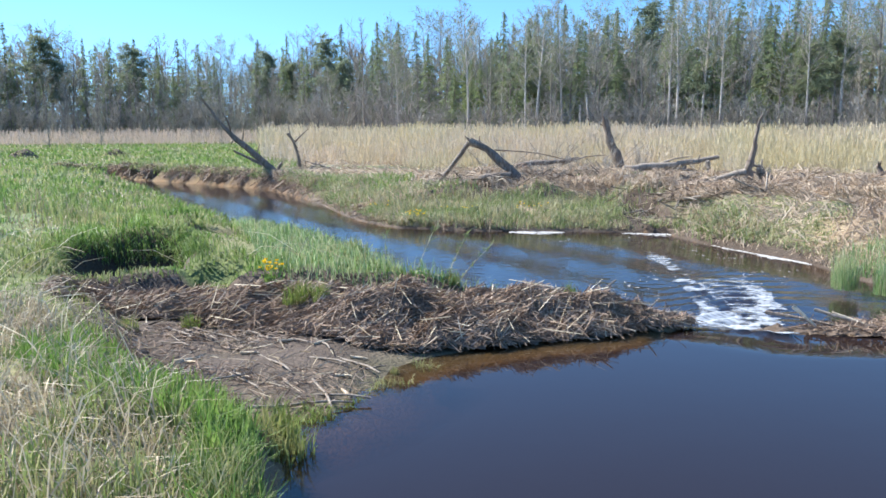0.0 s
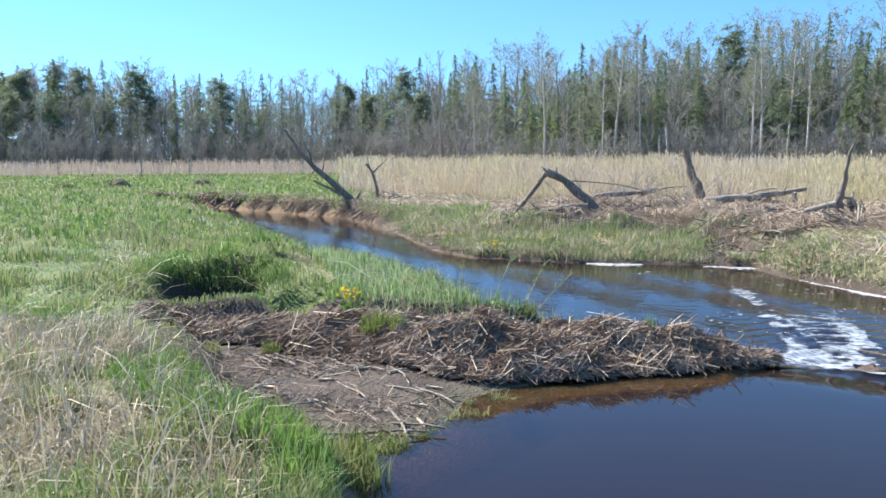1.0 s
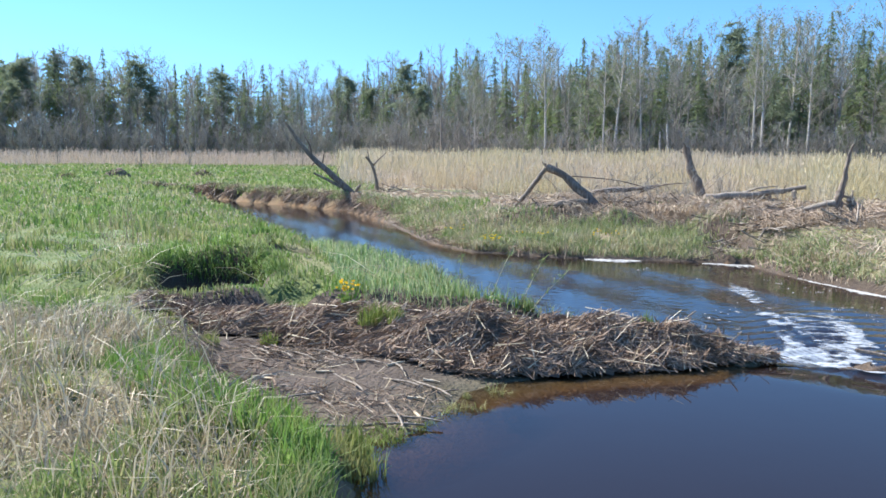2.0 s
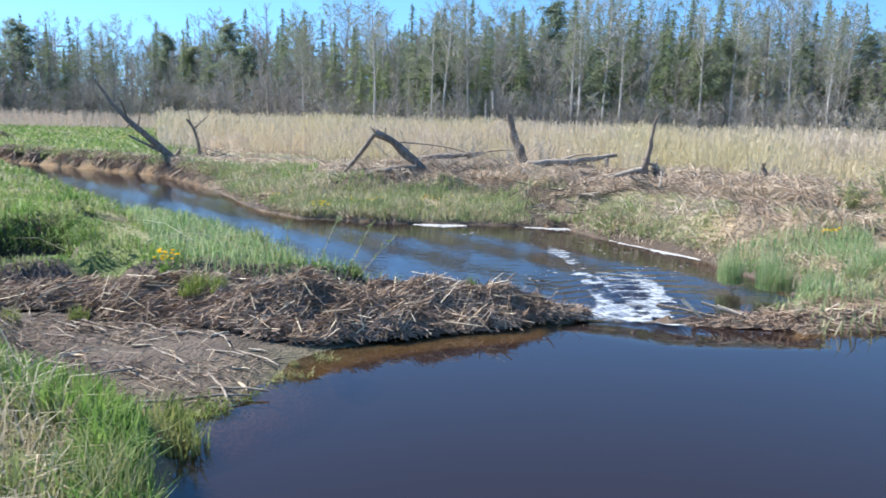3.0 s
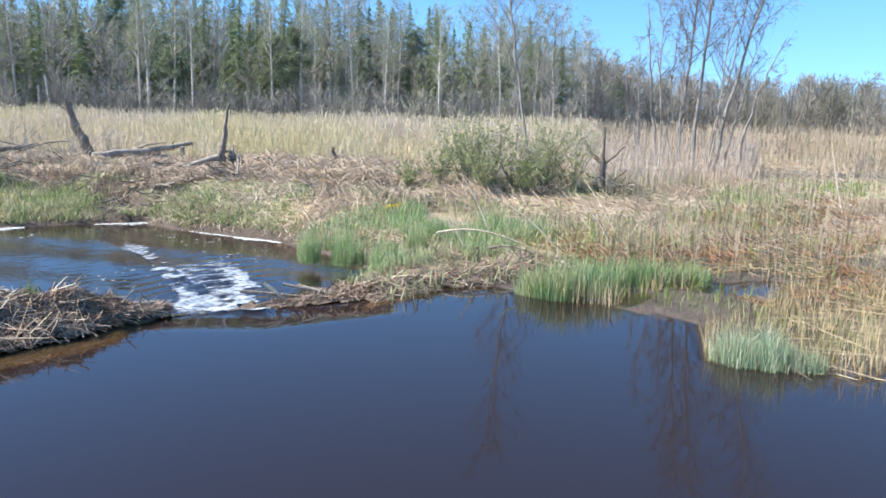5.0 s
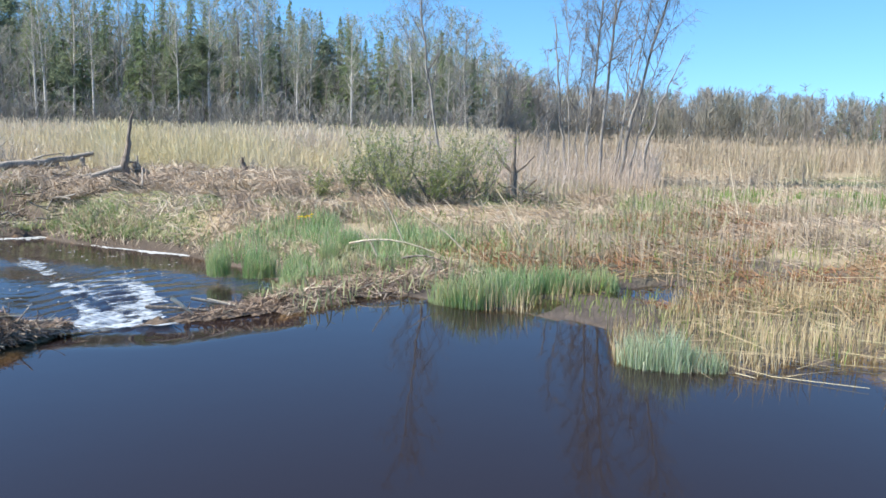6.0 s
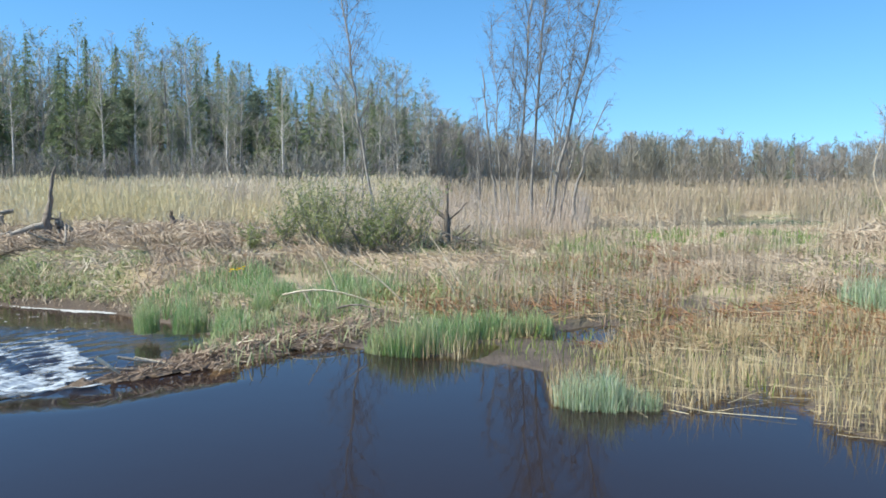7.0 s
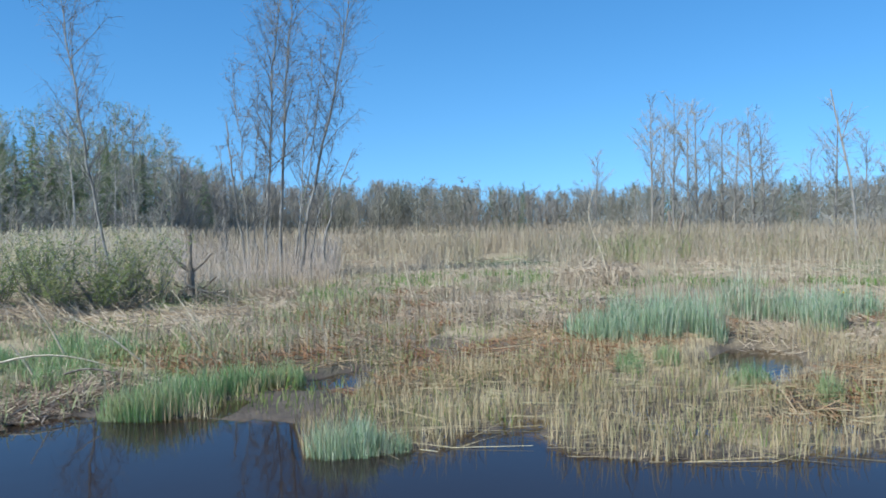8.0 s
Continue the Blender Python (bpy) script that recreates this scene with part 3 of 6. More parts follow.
def chute(x, y):
    """The fall over the gap in the dam, and the standing waves below it."""
    gap = step(1.15, 0.7, np.abs(x - 3.5 - 0.3 * (y - 9.3)))
    fall = step(9.95, 9.4, y + 0.42 * (x - 3.2)) * gap * (-LOW - 0.05)
    race = np.exp(-((x - 3.75 - 0.30 * (y - 10)) / 0.8) ** 2) * step(9.6, 10.1, y) * step(14.8, 11, y)
    return fall + race * 0.032 * np.sin((y - 0.3 * x + 0.3 * np.abs(x - 3.75 - 0.3 * (y - 10))) * 15) + 0.006 * np.sin(3 * x + 2 * y)


water("stream_water", "brown rippled stream running away below the dam", LOW, np.arange(-21, 8.4, 0.12), np.arange(8.72, 43.5, 0.12),
      lambda x, y: (shore(STREAM, x, y) < 0.3) & (y > 9.6) | (np.abs(x - 3.65) < 0.85) & (y < 10.2) & (y > 9.2 - 0.3 * np.clip(x - 3.2, 0, 1.3)), M_STREAM, chute)


# ---- the beaver dam ----
def ridge(line, x, y):
    """Height of a low bank of mud and litter along a line of (x, y, half width, height)."""
    best = np.zeros(np.shape(x))
    for a, b in zip(line, line[1:]):
        d = np.array(b[:2]) - a[:2]
        t = np.clip(((x - a[0]) * d[0] + (y - a[1]) * d[1]) / (d @ d), 0, 1)
        half, top = a[2] + t * (b[2] - a[2]), a[3] + t * (b[3] - a[3])
        e = np.hypot(x - a[0] - t * d[0], y - a[1] - t * d[1]) / half
        best = np.maximum(best, top * np.clip(1 - e ** 1.7, 0, 1))
    return best


def dam_z(line, x, y):
    up = ridge(line, x, y)
    return ground_z(x, y).clip(-0.06, 0.5) * step(0.35, 0.0, up) + up * (0.6 + 0.8 * soft_noise(x, y, 0.5, 3)) + 0.16 * step(0.0, 0.16, up) * (soft_noise(x, y, 0.19, 5) - 0.45)


def stick_mesh(seed, length, radius, bend):
    r = np.random.default_rng(seed)
    t = np.linspace(-0.5, 0.5, 5)
    pts = np.stack([t * length, bend * length * (0.25 - t * t), 0.2 * bend * length * np.sin(5 * t)], 1)
    s = Soup()
    limb(s, pts, radius * (1 - 0.45 * (t + 0.5)), 5, 0.25, r)
    return s.mesh("stick", True)


STICKS = [stick_mesh(i, ln, ra, be) for i, (ln, ra, be) in enumerate(((0.5, 0.012, 0.1), (0.7, 0.016, 0.2), (0.35, 0.014, 0.05), (0.9, 0.018, 0.12), (0.28, 0.02, 0.1), (0.6, 0.011, 0.3)))]
for i, me in enumerate(STICKS):
    me.materials.append((M_STICK, M_STICK, M_DEADWOOD, M_GREYWOOD, M_CUTWOOD, M_STICK)[i])


def dam(line, label, box, sticks, litter, seed, ends=()):
    r = np.random.default_rng(seed)
    root = thing("beaver_dam", label, "dam")
    x, y, q = sheet(np.arange(box[0], box[1], 0.06), np.arange(box[2], box[3], 0.06))
    v, q, _ = keep(np.stack([x, y, dam_z(line, x, y)], 1), q, ridge(line, x, y) > 0.015)
    s = Soup()
    s.add(v, q)
    part("mud_core", s, M_MUD, root, "dark packed mud", True)
    n = litter
    x, y = r.uniform(box[0], box[1], n * 4), r.uniform(box[2], box[3], n * 4)
    k = np.where(ridge(line, x, y) > 0.02 + 0.03 * r.random(n * 4))[0][:n]
    x, y = x[k], y[k]
    n = len(x)
    a, ln = r.normal(0.1, 1.0, n) * 0.9, r.gamma(3, 0.036, n) + 0.04
    half = np.stack([np.cos(a), np.sin(a), 0 * a], 1) * ln[:, None] / 2
    mid = np.stack([x, y, dam_z(line, x, y) + 0.012 + 0.05 * r.random(n) ** 2], 1)
    z0, z1 = (dam_z(line, *(mid + sg * half)[:, :2].T) for sg in (-1, 1))
    lo, hi = mid - half, mid + half
    lo[:, 2] = 0.3 * lo[:, 2] + 0.7 * (z0 + 0.01 + 0.05 * r.random(n))
    hi[:, 2] = 0.3 * hi[:, 2] + 0.7 * (z1 + 0.01 + 0.16 * r.random(n) ** 3)
    s = Soup()
    ribbons(s, lo, hi, 0.006 + 0.013 * r.random(n) ** 1.5, taper=0.7, r=r)
    part("twig_litter", s, M_LITTER, root, "brown and bleached reed and twig litter", kind="stuff")
    k = r.permutation(n)[:litter // 45]      # longer bleached stalks on top
    turn = r.normal(0, 0.5, (len(k), 1))
    long = (hi - lo)[k] * r.uniform(1.0, 2.2, (len(k), 1)) + np.concatenate([turn * 0.12, turn * -0.1, 0.06 * r.random((len(k), 1))], 1)
    s = Soup()
    ribbons(s, mid[k] - 0.5 * long + [0, 0, 0.03], mid[k] + 0.5 * long + [0, 0, 0.05], 0.008 + 0.008 * r.random(len(k)), taper=0.6, r=r)
    part("pale_stalks", s, M_PALE_STRAW, root, "long bleached reed stalks", kind="stuff")
    done = 0
    while done < sticks:
        px, py = r.uniform(box[0], box[1]), r.uniform(box[2], box[3])
        if ridge(line, np.array([px]), np.array([py]))[0] < 0.05:
            continue
        ob = new("stick", STICKS[int(r.choice([0, 0, 1, 1, 2, 2, 3, 4, 5, 5]))])
        ob.parent = root
        ob.matrix_basis = pose(px, py, float(dam_z(line, np.array([px]), np.array([py]))[0]) + 0.015, r.normal(0, 8), r.normal(0, 13), r.normal(5, 50)) @ Matrix.Diagonal((r.uniform(0.35, 0.85), r.uniform(0.22, 0.45), 0.34, 1))
        done += 1
    for px, py in ends:               # twigs standing up out of the litter
        ob = new("stick", STICKS[int(r.choice([0, 2, 5]))])
        ob.parent = root
        ob.matrix_basis = pose(px, py, float(dam_z(line, np.array([px]), np.array([py]))[0]) + 0.05, r.normal(0, 10), r.uniform(-150, -40), r.uniform(0, 360)) @ Matrix.Diagonal((r.uniform(0.4, 0.8), 0.6, 0.6, 1))
    return root


dam(CREST, "beaver dam of mud, brown reed litter and gnawed sticks", (-5.2, 3.4, 7.3, 11.2), 240, 20000, 5, [(1.3 + 1.5 * k / 22 + 0.1 * math.sin(7 * k), 9.35 + 0.22 * math.sin(3 * k)) for k in range(22)])
dam(SILL, "low dam end of dry sticks and straw at the water", (3.6, 9.1, 8.3, 10.1), 60, 3400, 6, [(4.4 + 1.7 * k / 14, 9.35 + 0.1 * math.sin(5 * k)) for k in range(14)])


# ---- forest ----
def spruce(seed, height, dense=1.0):
    r = np.random.default_rng(seed)
    trunk, crown = Soup(), Soup()
    t = np.linspace(0, 1, 7)
    limb(trunk, np.stack([0.05 * np.sin(4 * t + seed), 0 * t, t * height], 1), 0.17 * (1 - t) + 0.012, 6, 0.1, r)
    wide = height * r.uniform(0.17, 0.21)
    z = height * r.uniform(0.05, 0.12)
    base, tip, wid = [], [], []
    while z < height * 0.985:
        f = 1 - z / height
        reach = wide * (f ** 0.8) * r.uniform(0.72, 1.1) + 0.1
        for a in r.random(int(r.integers(6, 10) * dense)) * 2 * np.pi:
            ln = reach * r.uniform(0.55, 1.15)
            d = np.array([np.cos(a), np.sin(a), 0])
            p = np.array([0, 0, z + r.normal(0, 0.12)])
            e = p + d * ln + [0, 0, -ln * r.uniform(0.2, 0.55) + 0.35 * ln * (1 - f)]
            m = max(2, int(ln * 3.4))
            for k in range(m):          # side sprays hanging from the bough
                c = p + (e - p) * ((k + 0.6) / m)
                for sg in (-1, 1):
                    o = np.array([-d[1], d[0], 0]) * sg * ln * 0.27 * r.uniform(0.2, 1.0) * (1.15 - (k + 0.5) / m)
                    base.append(c - d * 0.12 * ln)
                    tip.append(c + o + d * 0.14 * ln + [0, 0, -r.uniform(0.1, 0.5) * (0.35 + 0.3 * ln)])
                    wid.append(0.08 + 0.10 * ln * r.random())
        z += height * 0.026 * (0.45 + f) * r.uniform(0.7, 1.3)
    flecks(crown, base, tip, wid, 0.3, r)
    return trunk, crown


def pine(seed, height):
    r = np.random.default_rng(seed)
    trunk, crown = Soup(), Soup()
    t = np.linspace(0, 1, 8)
    limb(trunk, np.stack([0.2 * np.sin(3 * t + seed), 0.1 * t, t * height * 0.97], 1), 0.19 * (1 - 0.85 * t) + 0.01, 6, 0.1, r)
    base, tip, wid = [], [], []
    for k in range(26):
        z = height * (0.5 + 0.5 * (k + r.random()) / 26)
        a, f = r.random() * 2 * np.pi, 1 - z / height
        ln = (0.7 + 4.2 * f ** 0.6) * r.uniform(0.5, 1.0)
        e = np.array([np.cos(a) * ln, np.sin(a) * ln, z + ln * r.uniform(0.05, 0.4)])
        limb(trunk, [[0, 0, z - 0.2], e * [0.5, 0.5, 1] - [0, 0, 0.1], e], [0.05, 0.035, 0.015], 4, 0, r)
        for c in range(4):
            o = e * [0.35 + 0.22 * c, 0.35 + 0.22 * c, 1] + r.normal(0, 0.4, 3)
            for _ in range(34):
                d = r.normal(size=3) * [1, 1, 0.55]
                d *= (0.25 + 0.75 * r.random()) / np.linalg.norm(d)
                base.append(o + 0.2 * d)
                tip.append(o + d * 1.2)
                wid.append(0.06 + 0.08 * r.random())
    flecks(crown, base, tip, wid, 0.4, r)
    return trunk, crown


def bare(seed, height, spread=0.16, start=0.3, boughs=34, fine=9, lean=0.0, radius=None, leaf=0, twig=0.028):
    """A leafless broad-leaved tree: trunk, boughs and twigs, and young leaves where asked."""
    r = np.random.default_rng(seed)
    trunk, twigs, leaves = Soup(), Soup(), Soup()
    radius = radius or height * 0.0085 + 0.02
    t = np.linspace(0, 1, 11)
    w1, w2 = r.normal(0, 0.012, 2) * height
    line = np.stack([w1 * np.sin(5 * t) + lean * height * t, w2 * np.sin(4 * t + 1), t * height], 1)
    limb(trunk, line, radius * (1 - t) ** 0.8 + 0.012, 7, 0.12, r)
    b, e, w, sg, lb, le, lw = [], [], [], [], [], [], []
    for k in range(boughs):
        f = start + (0.97 - start) * ((k + r.random()) / boughs)
        p = np.array([np.interp(f, t, line[:, c]) for c in range(3)])
        a = r.random() * 2 * np.pi
        ln = height * spread * (0.25 + 0.75 * math.sin(math.pi * min(0.97, 0.22 + 0.7 * (f - start) / (1 - start)))) * r.uniform(0.5, 1.3)
        d = np.array([np.cos(a), np.sin(a), r.uniform(0.55, 1.5)])
        d /= np.linalg.norm(d)
        m = p + d * ln * 0.5 + r.normal(0, 0.03, 3) * ln
        q = p + d * ln + [0, 0, 0.12 * ln]
        thick = radius * (1.1 - f) * 0.42 + 0.008
        limb(trunk, [p, m, q], [thick, thick * 0.65, 0.007], 3, 0, r)
        for _ in range(fine):
            g = r.uniform(0.25, 1.0)
            o = p + (q - p) * g
            dd = d * r.uniform(0.3, 1) + r.normal(0, 0.55, 3)
            dd *= ln * r.uniform(0.2, 0.5) / np.linalg.norm(dd)
            b.append(o)
            e.append(o + dd)
            w.append(twig * r.uniform(0.5, 1.0))
            sg.append(r.normal(0, 0.08, 3) * ln * 0.3)
            for _ in range(leaf):
                c = o + dd * r.uniform(0.3, 1.05) + r.normal(0, 0.14, 3)
                lb.append(c)
                le.append(c + r.normal(0, 0.1, 3))
                lw.append(r.uniform(0.06, 0.12))
    flecks(twigs, b, e, w, 0.4, r)
    if leaf:
        flecks(leaves, lb, le, lw, 0.5, r)
    return trunk, twigs, leaves


def shrub(seed, height, stems=9, fine=14, leaf=0, twig=0.022, flare=0.5):
    r = np.random.default_rng(seed)
    wood, twigs, leaves = Soup(), Soup(), Soup()
    b, e, w, lb, le, lw = [], [], [], [], [], []
    for _ in range(stems):
        a, h = r.random() * 2 * np.pi, height * r.uniform(0.6, 1.05)
        o = np.array([r.normal(0, 0.12), r.normal(0, 0.12), 0]) * height * 0.5
        q = o + [np.cos(a) * h * flare * r.random(), np.sin(a) * h * flare * r.random(), h]
        m = (o + q) / 2 + r.normal(0, 0.06, 3) * h
        limb(wood, [o, m, q], [0.012 * height, 0.007 * height, 0.004], 4, 0, r)
        for _ in range(fine):
            g = r.uniform(0.15, 1)
            p = (o + (m - o) * g * 2) if g < 0.5 else (m + (q - m) * (g * 2 - 1))
            dd = np.array([r.normal(0, 0.5), r.normal(0, 0.5), r.uniform(0.2, 1.2)]) * height * 0.16
            b.append(p)
            e.append(p + dd)
            w.append(twig * r.uniform(0.5, 1))
            for _ in range(leaf):
                c = p + dd * r.uniform(0.1, 1.1) + r.normal(0, 0.05, 3)
                lb.append(c)
                le.append(c + r.normal(0, 0.045, 3))
                lw.append(r.uniform(0.018, 0.04))
    flecks(twigs, b, e, w, 0.4, r)
    if leaf:
        flecks(leaves, lb, le, lw, 0.4, r)
    return wood, twigs, leaves


def tree(name, label, category, soups, mats, names, group=""):
    root = thing(name, label, category, group)
    for s, m, k in zip(soups, mats, names):
        if s.n:
            part(k, s, m, root, smooth=k == "trunk", kind="" if k == "trunk" else "stuff")
    return root


def skyline(yaw):
    """How high the wood stands over the horizon, in degrees, for bearings in degrees left of +y."""
    return np.interp(yaw, [-97, -72, -60, -52, -48, -45, -38, -30, -22, -16, -8, -3, 4, 9, 14, 20, 30, 40], [2.9, 2.7, 3.5, 3.6, 4.6, 7.9, 7.7, 8.8, 9.0, 9.2, 9.3, 8.0, 7.7, 6.6, 5.8, 5.9, 6.7, 6.2])


def edge(yaw):
    """How far off the wood's edge is."""
    return np.interp(yaw, [-97, -53, -48, -44, -5, 3, 12, 40], [170, 170, 125, 92, 92, 105, 135, 150])


protos = {
    "spruce": [tree("spruce_tree", "dark green spruce standing in the forest edge", "tree", spruce(s, 16, d), (M_BARK, M_NEEDLE), ("trunk", "crown"), "forest trees") for s, d in ((11, 1.0), (12, 1.15), (13, 0.85), (14, 1.0))],
    "pine": [tree("pine_tree", "grey-green pine with a rounded ragged crown", "tree", pine(s, 16), (M_BARK, M_PINE), ("trunk", "crown"), "forest trees") for s in (21, 22, 23)],
    "bare": [tree("bare_tree", "leafless grey-brown alder in the forest edge", "tree", bare(s, 15, 0.2, 0.12, 32, 24, twig=0.045), (M_BARK, M_TWIG), ("trunk", "branchwork"), "forest trees") for s in (31, 32, 33, 34)],
    "birch": [tree("birch_tree", "pale-stemmed birch with thin yellow-green spring leaves", "tree", bare(s, 17, 0.17, 0.42, 32, 24, radius=0.15, leaf=1, twig=0.032), (M_BIRCH, M_TWIG, M_YOUNG), ("trunk", "branchwork", "foliage"), "forest trees") for s in (41, 42, 43, 44)],
    "shrub": [tree("bare_shrub", "leafless grey willow thicket at the forest edge", "shrub", shrub(s, 4.2, 11, 36, twig=0.038, flare=0.6), (M_BARK, M_TWIG), ("trunk", "branchwork"), "thicket") for s in (51, 52, 53, 54)],
}
SIZE = {"spruce": 16.0, "pine": 16.0, "bare": 15.0, "birch": 17.0, "shrub": 4.2}
used = set()


def plant(kind, yaw, dist, height, r):
    pick = protos[kind][int(r.integers(0, len(protos[kind])))]
    k = height / SIZE[kind]
    x, y = -math.sin(radians(yaw)) * dist, math.cos(radians(yaw)) * dist
    m = pose(x, y, gz(x, y) - 0.15 - 0.002 * dist, r.normal(0, 1.2), r.normal(0, 1.2), r.uniform(0, 360)) @ Matrix.Diagonal((k * r.uniform(0.85, 1.2), k * r.uniform(0.85, 1.2), k, 1))
    if pick.name in used:
        copy_thing(pick, m @ Matrix.Diagonal((*(1 / q for q in pick.scale), 1)))
    else:
        pick.matrix_basis = m
        used.add(pick.name)


fr = np.random.default_rng(77)
for row, (count, back, tall) in enumerate(((110, 0, 0.62), (130, 7, 0.84), (140, 16, 0.97))):
    for i in range(count):
        yaw = -49.5 + (39 + 49.5) * (i + fr.random()) / count
        dist = edge(yaw) + back + fr.uniform(-3, 5)
        top = 2.4 + dist * math.tan(radians(float(skyline(yaw)))) * tall * (fr.uniform(0.70, 1.08) if row < 2 else fr.uniform(0.80, 1.07))
        u = fr.random()
        if yaw > 4:
            kind = "spruce" if u < 0.38 else "pine" if u < 0.56 else "bare" if u < 0.92 else "birch"
            kind = "bare" if row == 0 and u < 0.6 else kind
        else:
            kind = "spruce" if u < 0.36 else "birch" if u < (0.58 if row < 2 else 0.78) else "bare" if u < 0.96 else "pine"
            kind = "bare" if row == 0 and u < 0.14 else kind
        plant(kind, yaw, dist, top, fr)
for i in range(250):
    yaw = -50 + 89 * (i + fr.random()) / 250
    dist = edge(yaw) - fr.uniform(1, 9)
    plant("shrub" if fr.random() < 0.8 else "bare", yaw, dist, fr.uniform(2.6, 6.0) * (1.35 if yaw > 3 else 1.0), fr)

# the distant wood on the right and the depth of the forest, too far in to tell the trees apart
far_stem, far_crown = Soup(), Soup()
low_spruce, low_bare = spruce(61, 10, 0.4)[1], bare(62, 10, 0.2, 0.06, 18, 16, twig=0.07)


def far_tree(seed, count, wide):
    """The fine upswept branchwork of a leafless tree ten metres high, as seen from far off."""
    r = np.random.default_rng(seed)
    f = r.uniform(0.06, 1, count) ** 0.8
    a, q = r.random(count) * 6.28, r.random(count) * wide * (0.25 + 0.9 * (1 - f) ** 0.7)
    foot = np.stack([np.cos(a) * q, np.sin(a) * q, 9.2 * f - 0.6 * (q < 0.3)], 1)
    up = np.stack([np.cos(a) * r.uniform(0, 0.5, count), np.sin(a) * r.uniform(0, 0.5, count), r.uniform(0.5, 1.3, count)], 1) + r.normal(0, 0.18, (count, 3))
    s = Soup()
    flecks(s, foot - up * 0.45, foot + up * 0.7, 0.045 + 0.065 * r.random(count), 0.35, r)
    limb(s, [[0, 0, -0.3], [0.1, 0, 5], [0.05, 0.1, 9.2]], [0.11, 0.08, 0.02], 4)
    return s


far_trees = [far_tree(s, 175, w) for s, w in ((63, 1.9), (64, 1.5), (65, 2.3))]


def sow(dst, src, turn, at):
    """Adds a moved copy of one soup to another."""
    n = 0
    for v, f in zip(src.v, src.f):
        dst.add(v @ np.asarray(turn).T + at, f - n)
        n += len(v)


for i in range(700):
    yaw = -98 + 51 * fr.random()
    dist = edge(yaw) + fr.uniform(-6, 40)
    top = 2.0 + dist * math.tan(radians(float(skyline(yaw)))) * (fr.uniform(0.42, 1.0) if i < 610 else fr.uniform(0.7, 1.1))
    x, y, a = -math.sin(radians(yaw)) * dist, math.cos(radians(yaw)) * dist, fr.uniform(0, 6.28)
    turn = np.array([[math.cos(a), -math.sin(a), 0], [math.sin(a), math.cos(a), 0], [0, 0, 1]]) * (top / 10)
    src, dst = ((far_trees[i % 3], far_stem) if i < 610 else (low_spruce, far_crown) if i < 640 else (low_bare[1], far_stem))
    sow(dst, src, turn @ np.diag([1.5, 1.5, 1]), [x, y, 0.4])
for i in range(230):                  # low thicket along its foot
    yaw = -98 + 54 * fr.random()
    dist, k = edge(yaw) + fr.uniform(-8, 30), fr.uniform(0.25, 0.45)
    x, y = -math.sin(radians(yaw)) * dist, math.cos(radians(yaw)) * dist
    sow(far_stem, far_trees[i % 3], np.diag([2.6 * k, 2.6 * k, 1.2 * k]), [x, y, 0.2])
tagged(part("far_wood", far_stem, M_FAR_TWIG), "leafless grey-brown wood far off along the horizon", "forest", kind="stuff")
tagged(part("far_spruces", far_crown, M_NEEDLE), "distant dark spruces in the wood along the horizon", "forest", kind="stuff")

# the dim depth of the forest behind its first rows
deep_stem, deep_crown = Soup(), Soup()
for i in range(380):
    yaw = -49 + 89 * (i + fr.random()) / 380
    dist = edge(yaw) + fr.uniform(20, 42)
    top = 2.0 + dist * math.tan(radians(float(skyline(yaw)))) * (fr.uniform(0.5, 0.8) if yaw < 3 else fr.uniform(0.6, 0.92))
    x, y, a = -math.sin(radians(yaw)) * dist, math.cos(radians(yaw)) * dist, fr.uniform(0, 6.28)
    turn = np.array([[math.cos(a), -math.sin(a), 0], [math.sin(a), math.cos(a), 0], [0, 0, 1]]) * (top / 10)
    src, dst = ((low_spruce, deep_crown) if fr.random() < (0.35 if yaw < 3 else 0.55) else (far_trees[i % 3], deep_stem))
    sow(dst, src, turn @ np.diag([1.3, 1.3, 1]), [x, y, 0.3])
for i in range(110):                  # low thicket between the trunks
    yaw = -49 + 89 * (i + fr.random()) / 110
    dist, k = edge(yaw) + fr.uniform(12, 40), fr.uniform(0.4, 0.7)
    x, y = -math.sin(radians(yaw)) * dist, math.cos(radians(yaw)) * dist
    sow(deep_stem, far_trees[i % 3], np.diag([2.4 * k, 2.4 * k, k]), [x, y, 0.0])
tagged(part("deep_wood", deep_stem, M_FAR_TWIG), "dim leafless depth of the forest behind its edge", "forest", kind="stuff")
tagged(part("deep_spruces", deep_crown, M_NEEDLE), "dim dark spruces in the depth of the forest", "forest", kind="stuff")

# bare trees of the middle distance on the right
for yaw, dist, top in ((-76.3, 75, 8.5), (-79, 78, 6), (-80.1, 70, 12.3), (-80.9, 74, 11.5), (-81.8, 66, 11.8), (-82.6, 72, 12.6), (-83.1, 70, 11.6), (-84, 70, 9.4), (-84.8, 72, 10.6), (-85.6, 68, 9.9), (-86.8, 66, 10.4), (-87.4, 70, 10.6), (-88, 74, 8.5), (-90.3, 60, 7), (-91.7, 56, 9.3), (-93.6, 62, 8.2), (-95, 64, 7.5)):
    plant("bare", yaw, dist, top, fr)
for i in range(20):
    plant("shrub", fr.uniform(-97, -76), fr.uniform(60, 95), fr.uniform(2.2, 4.2), fr)
for i in range(14):
    plant("bare", fr.uniform(6, 34), fr.uniform(84, 112), fr.uniform(2.4, 5.0), fr)
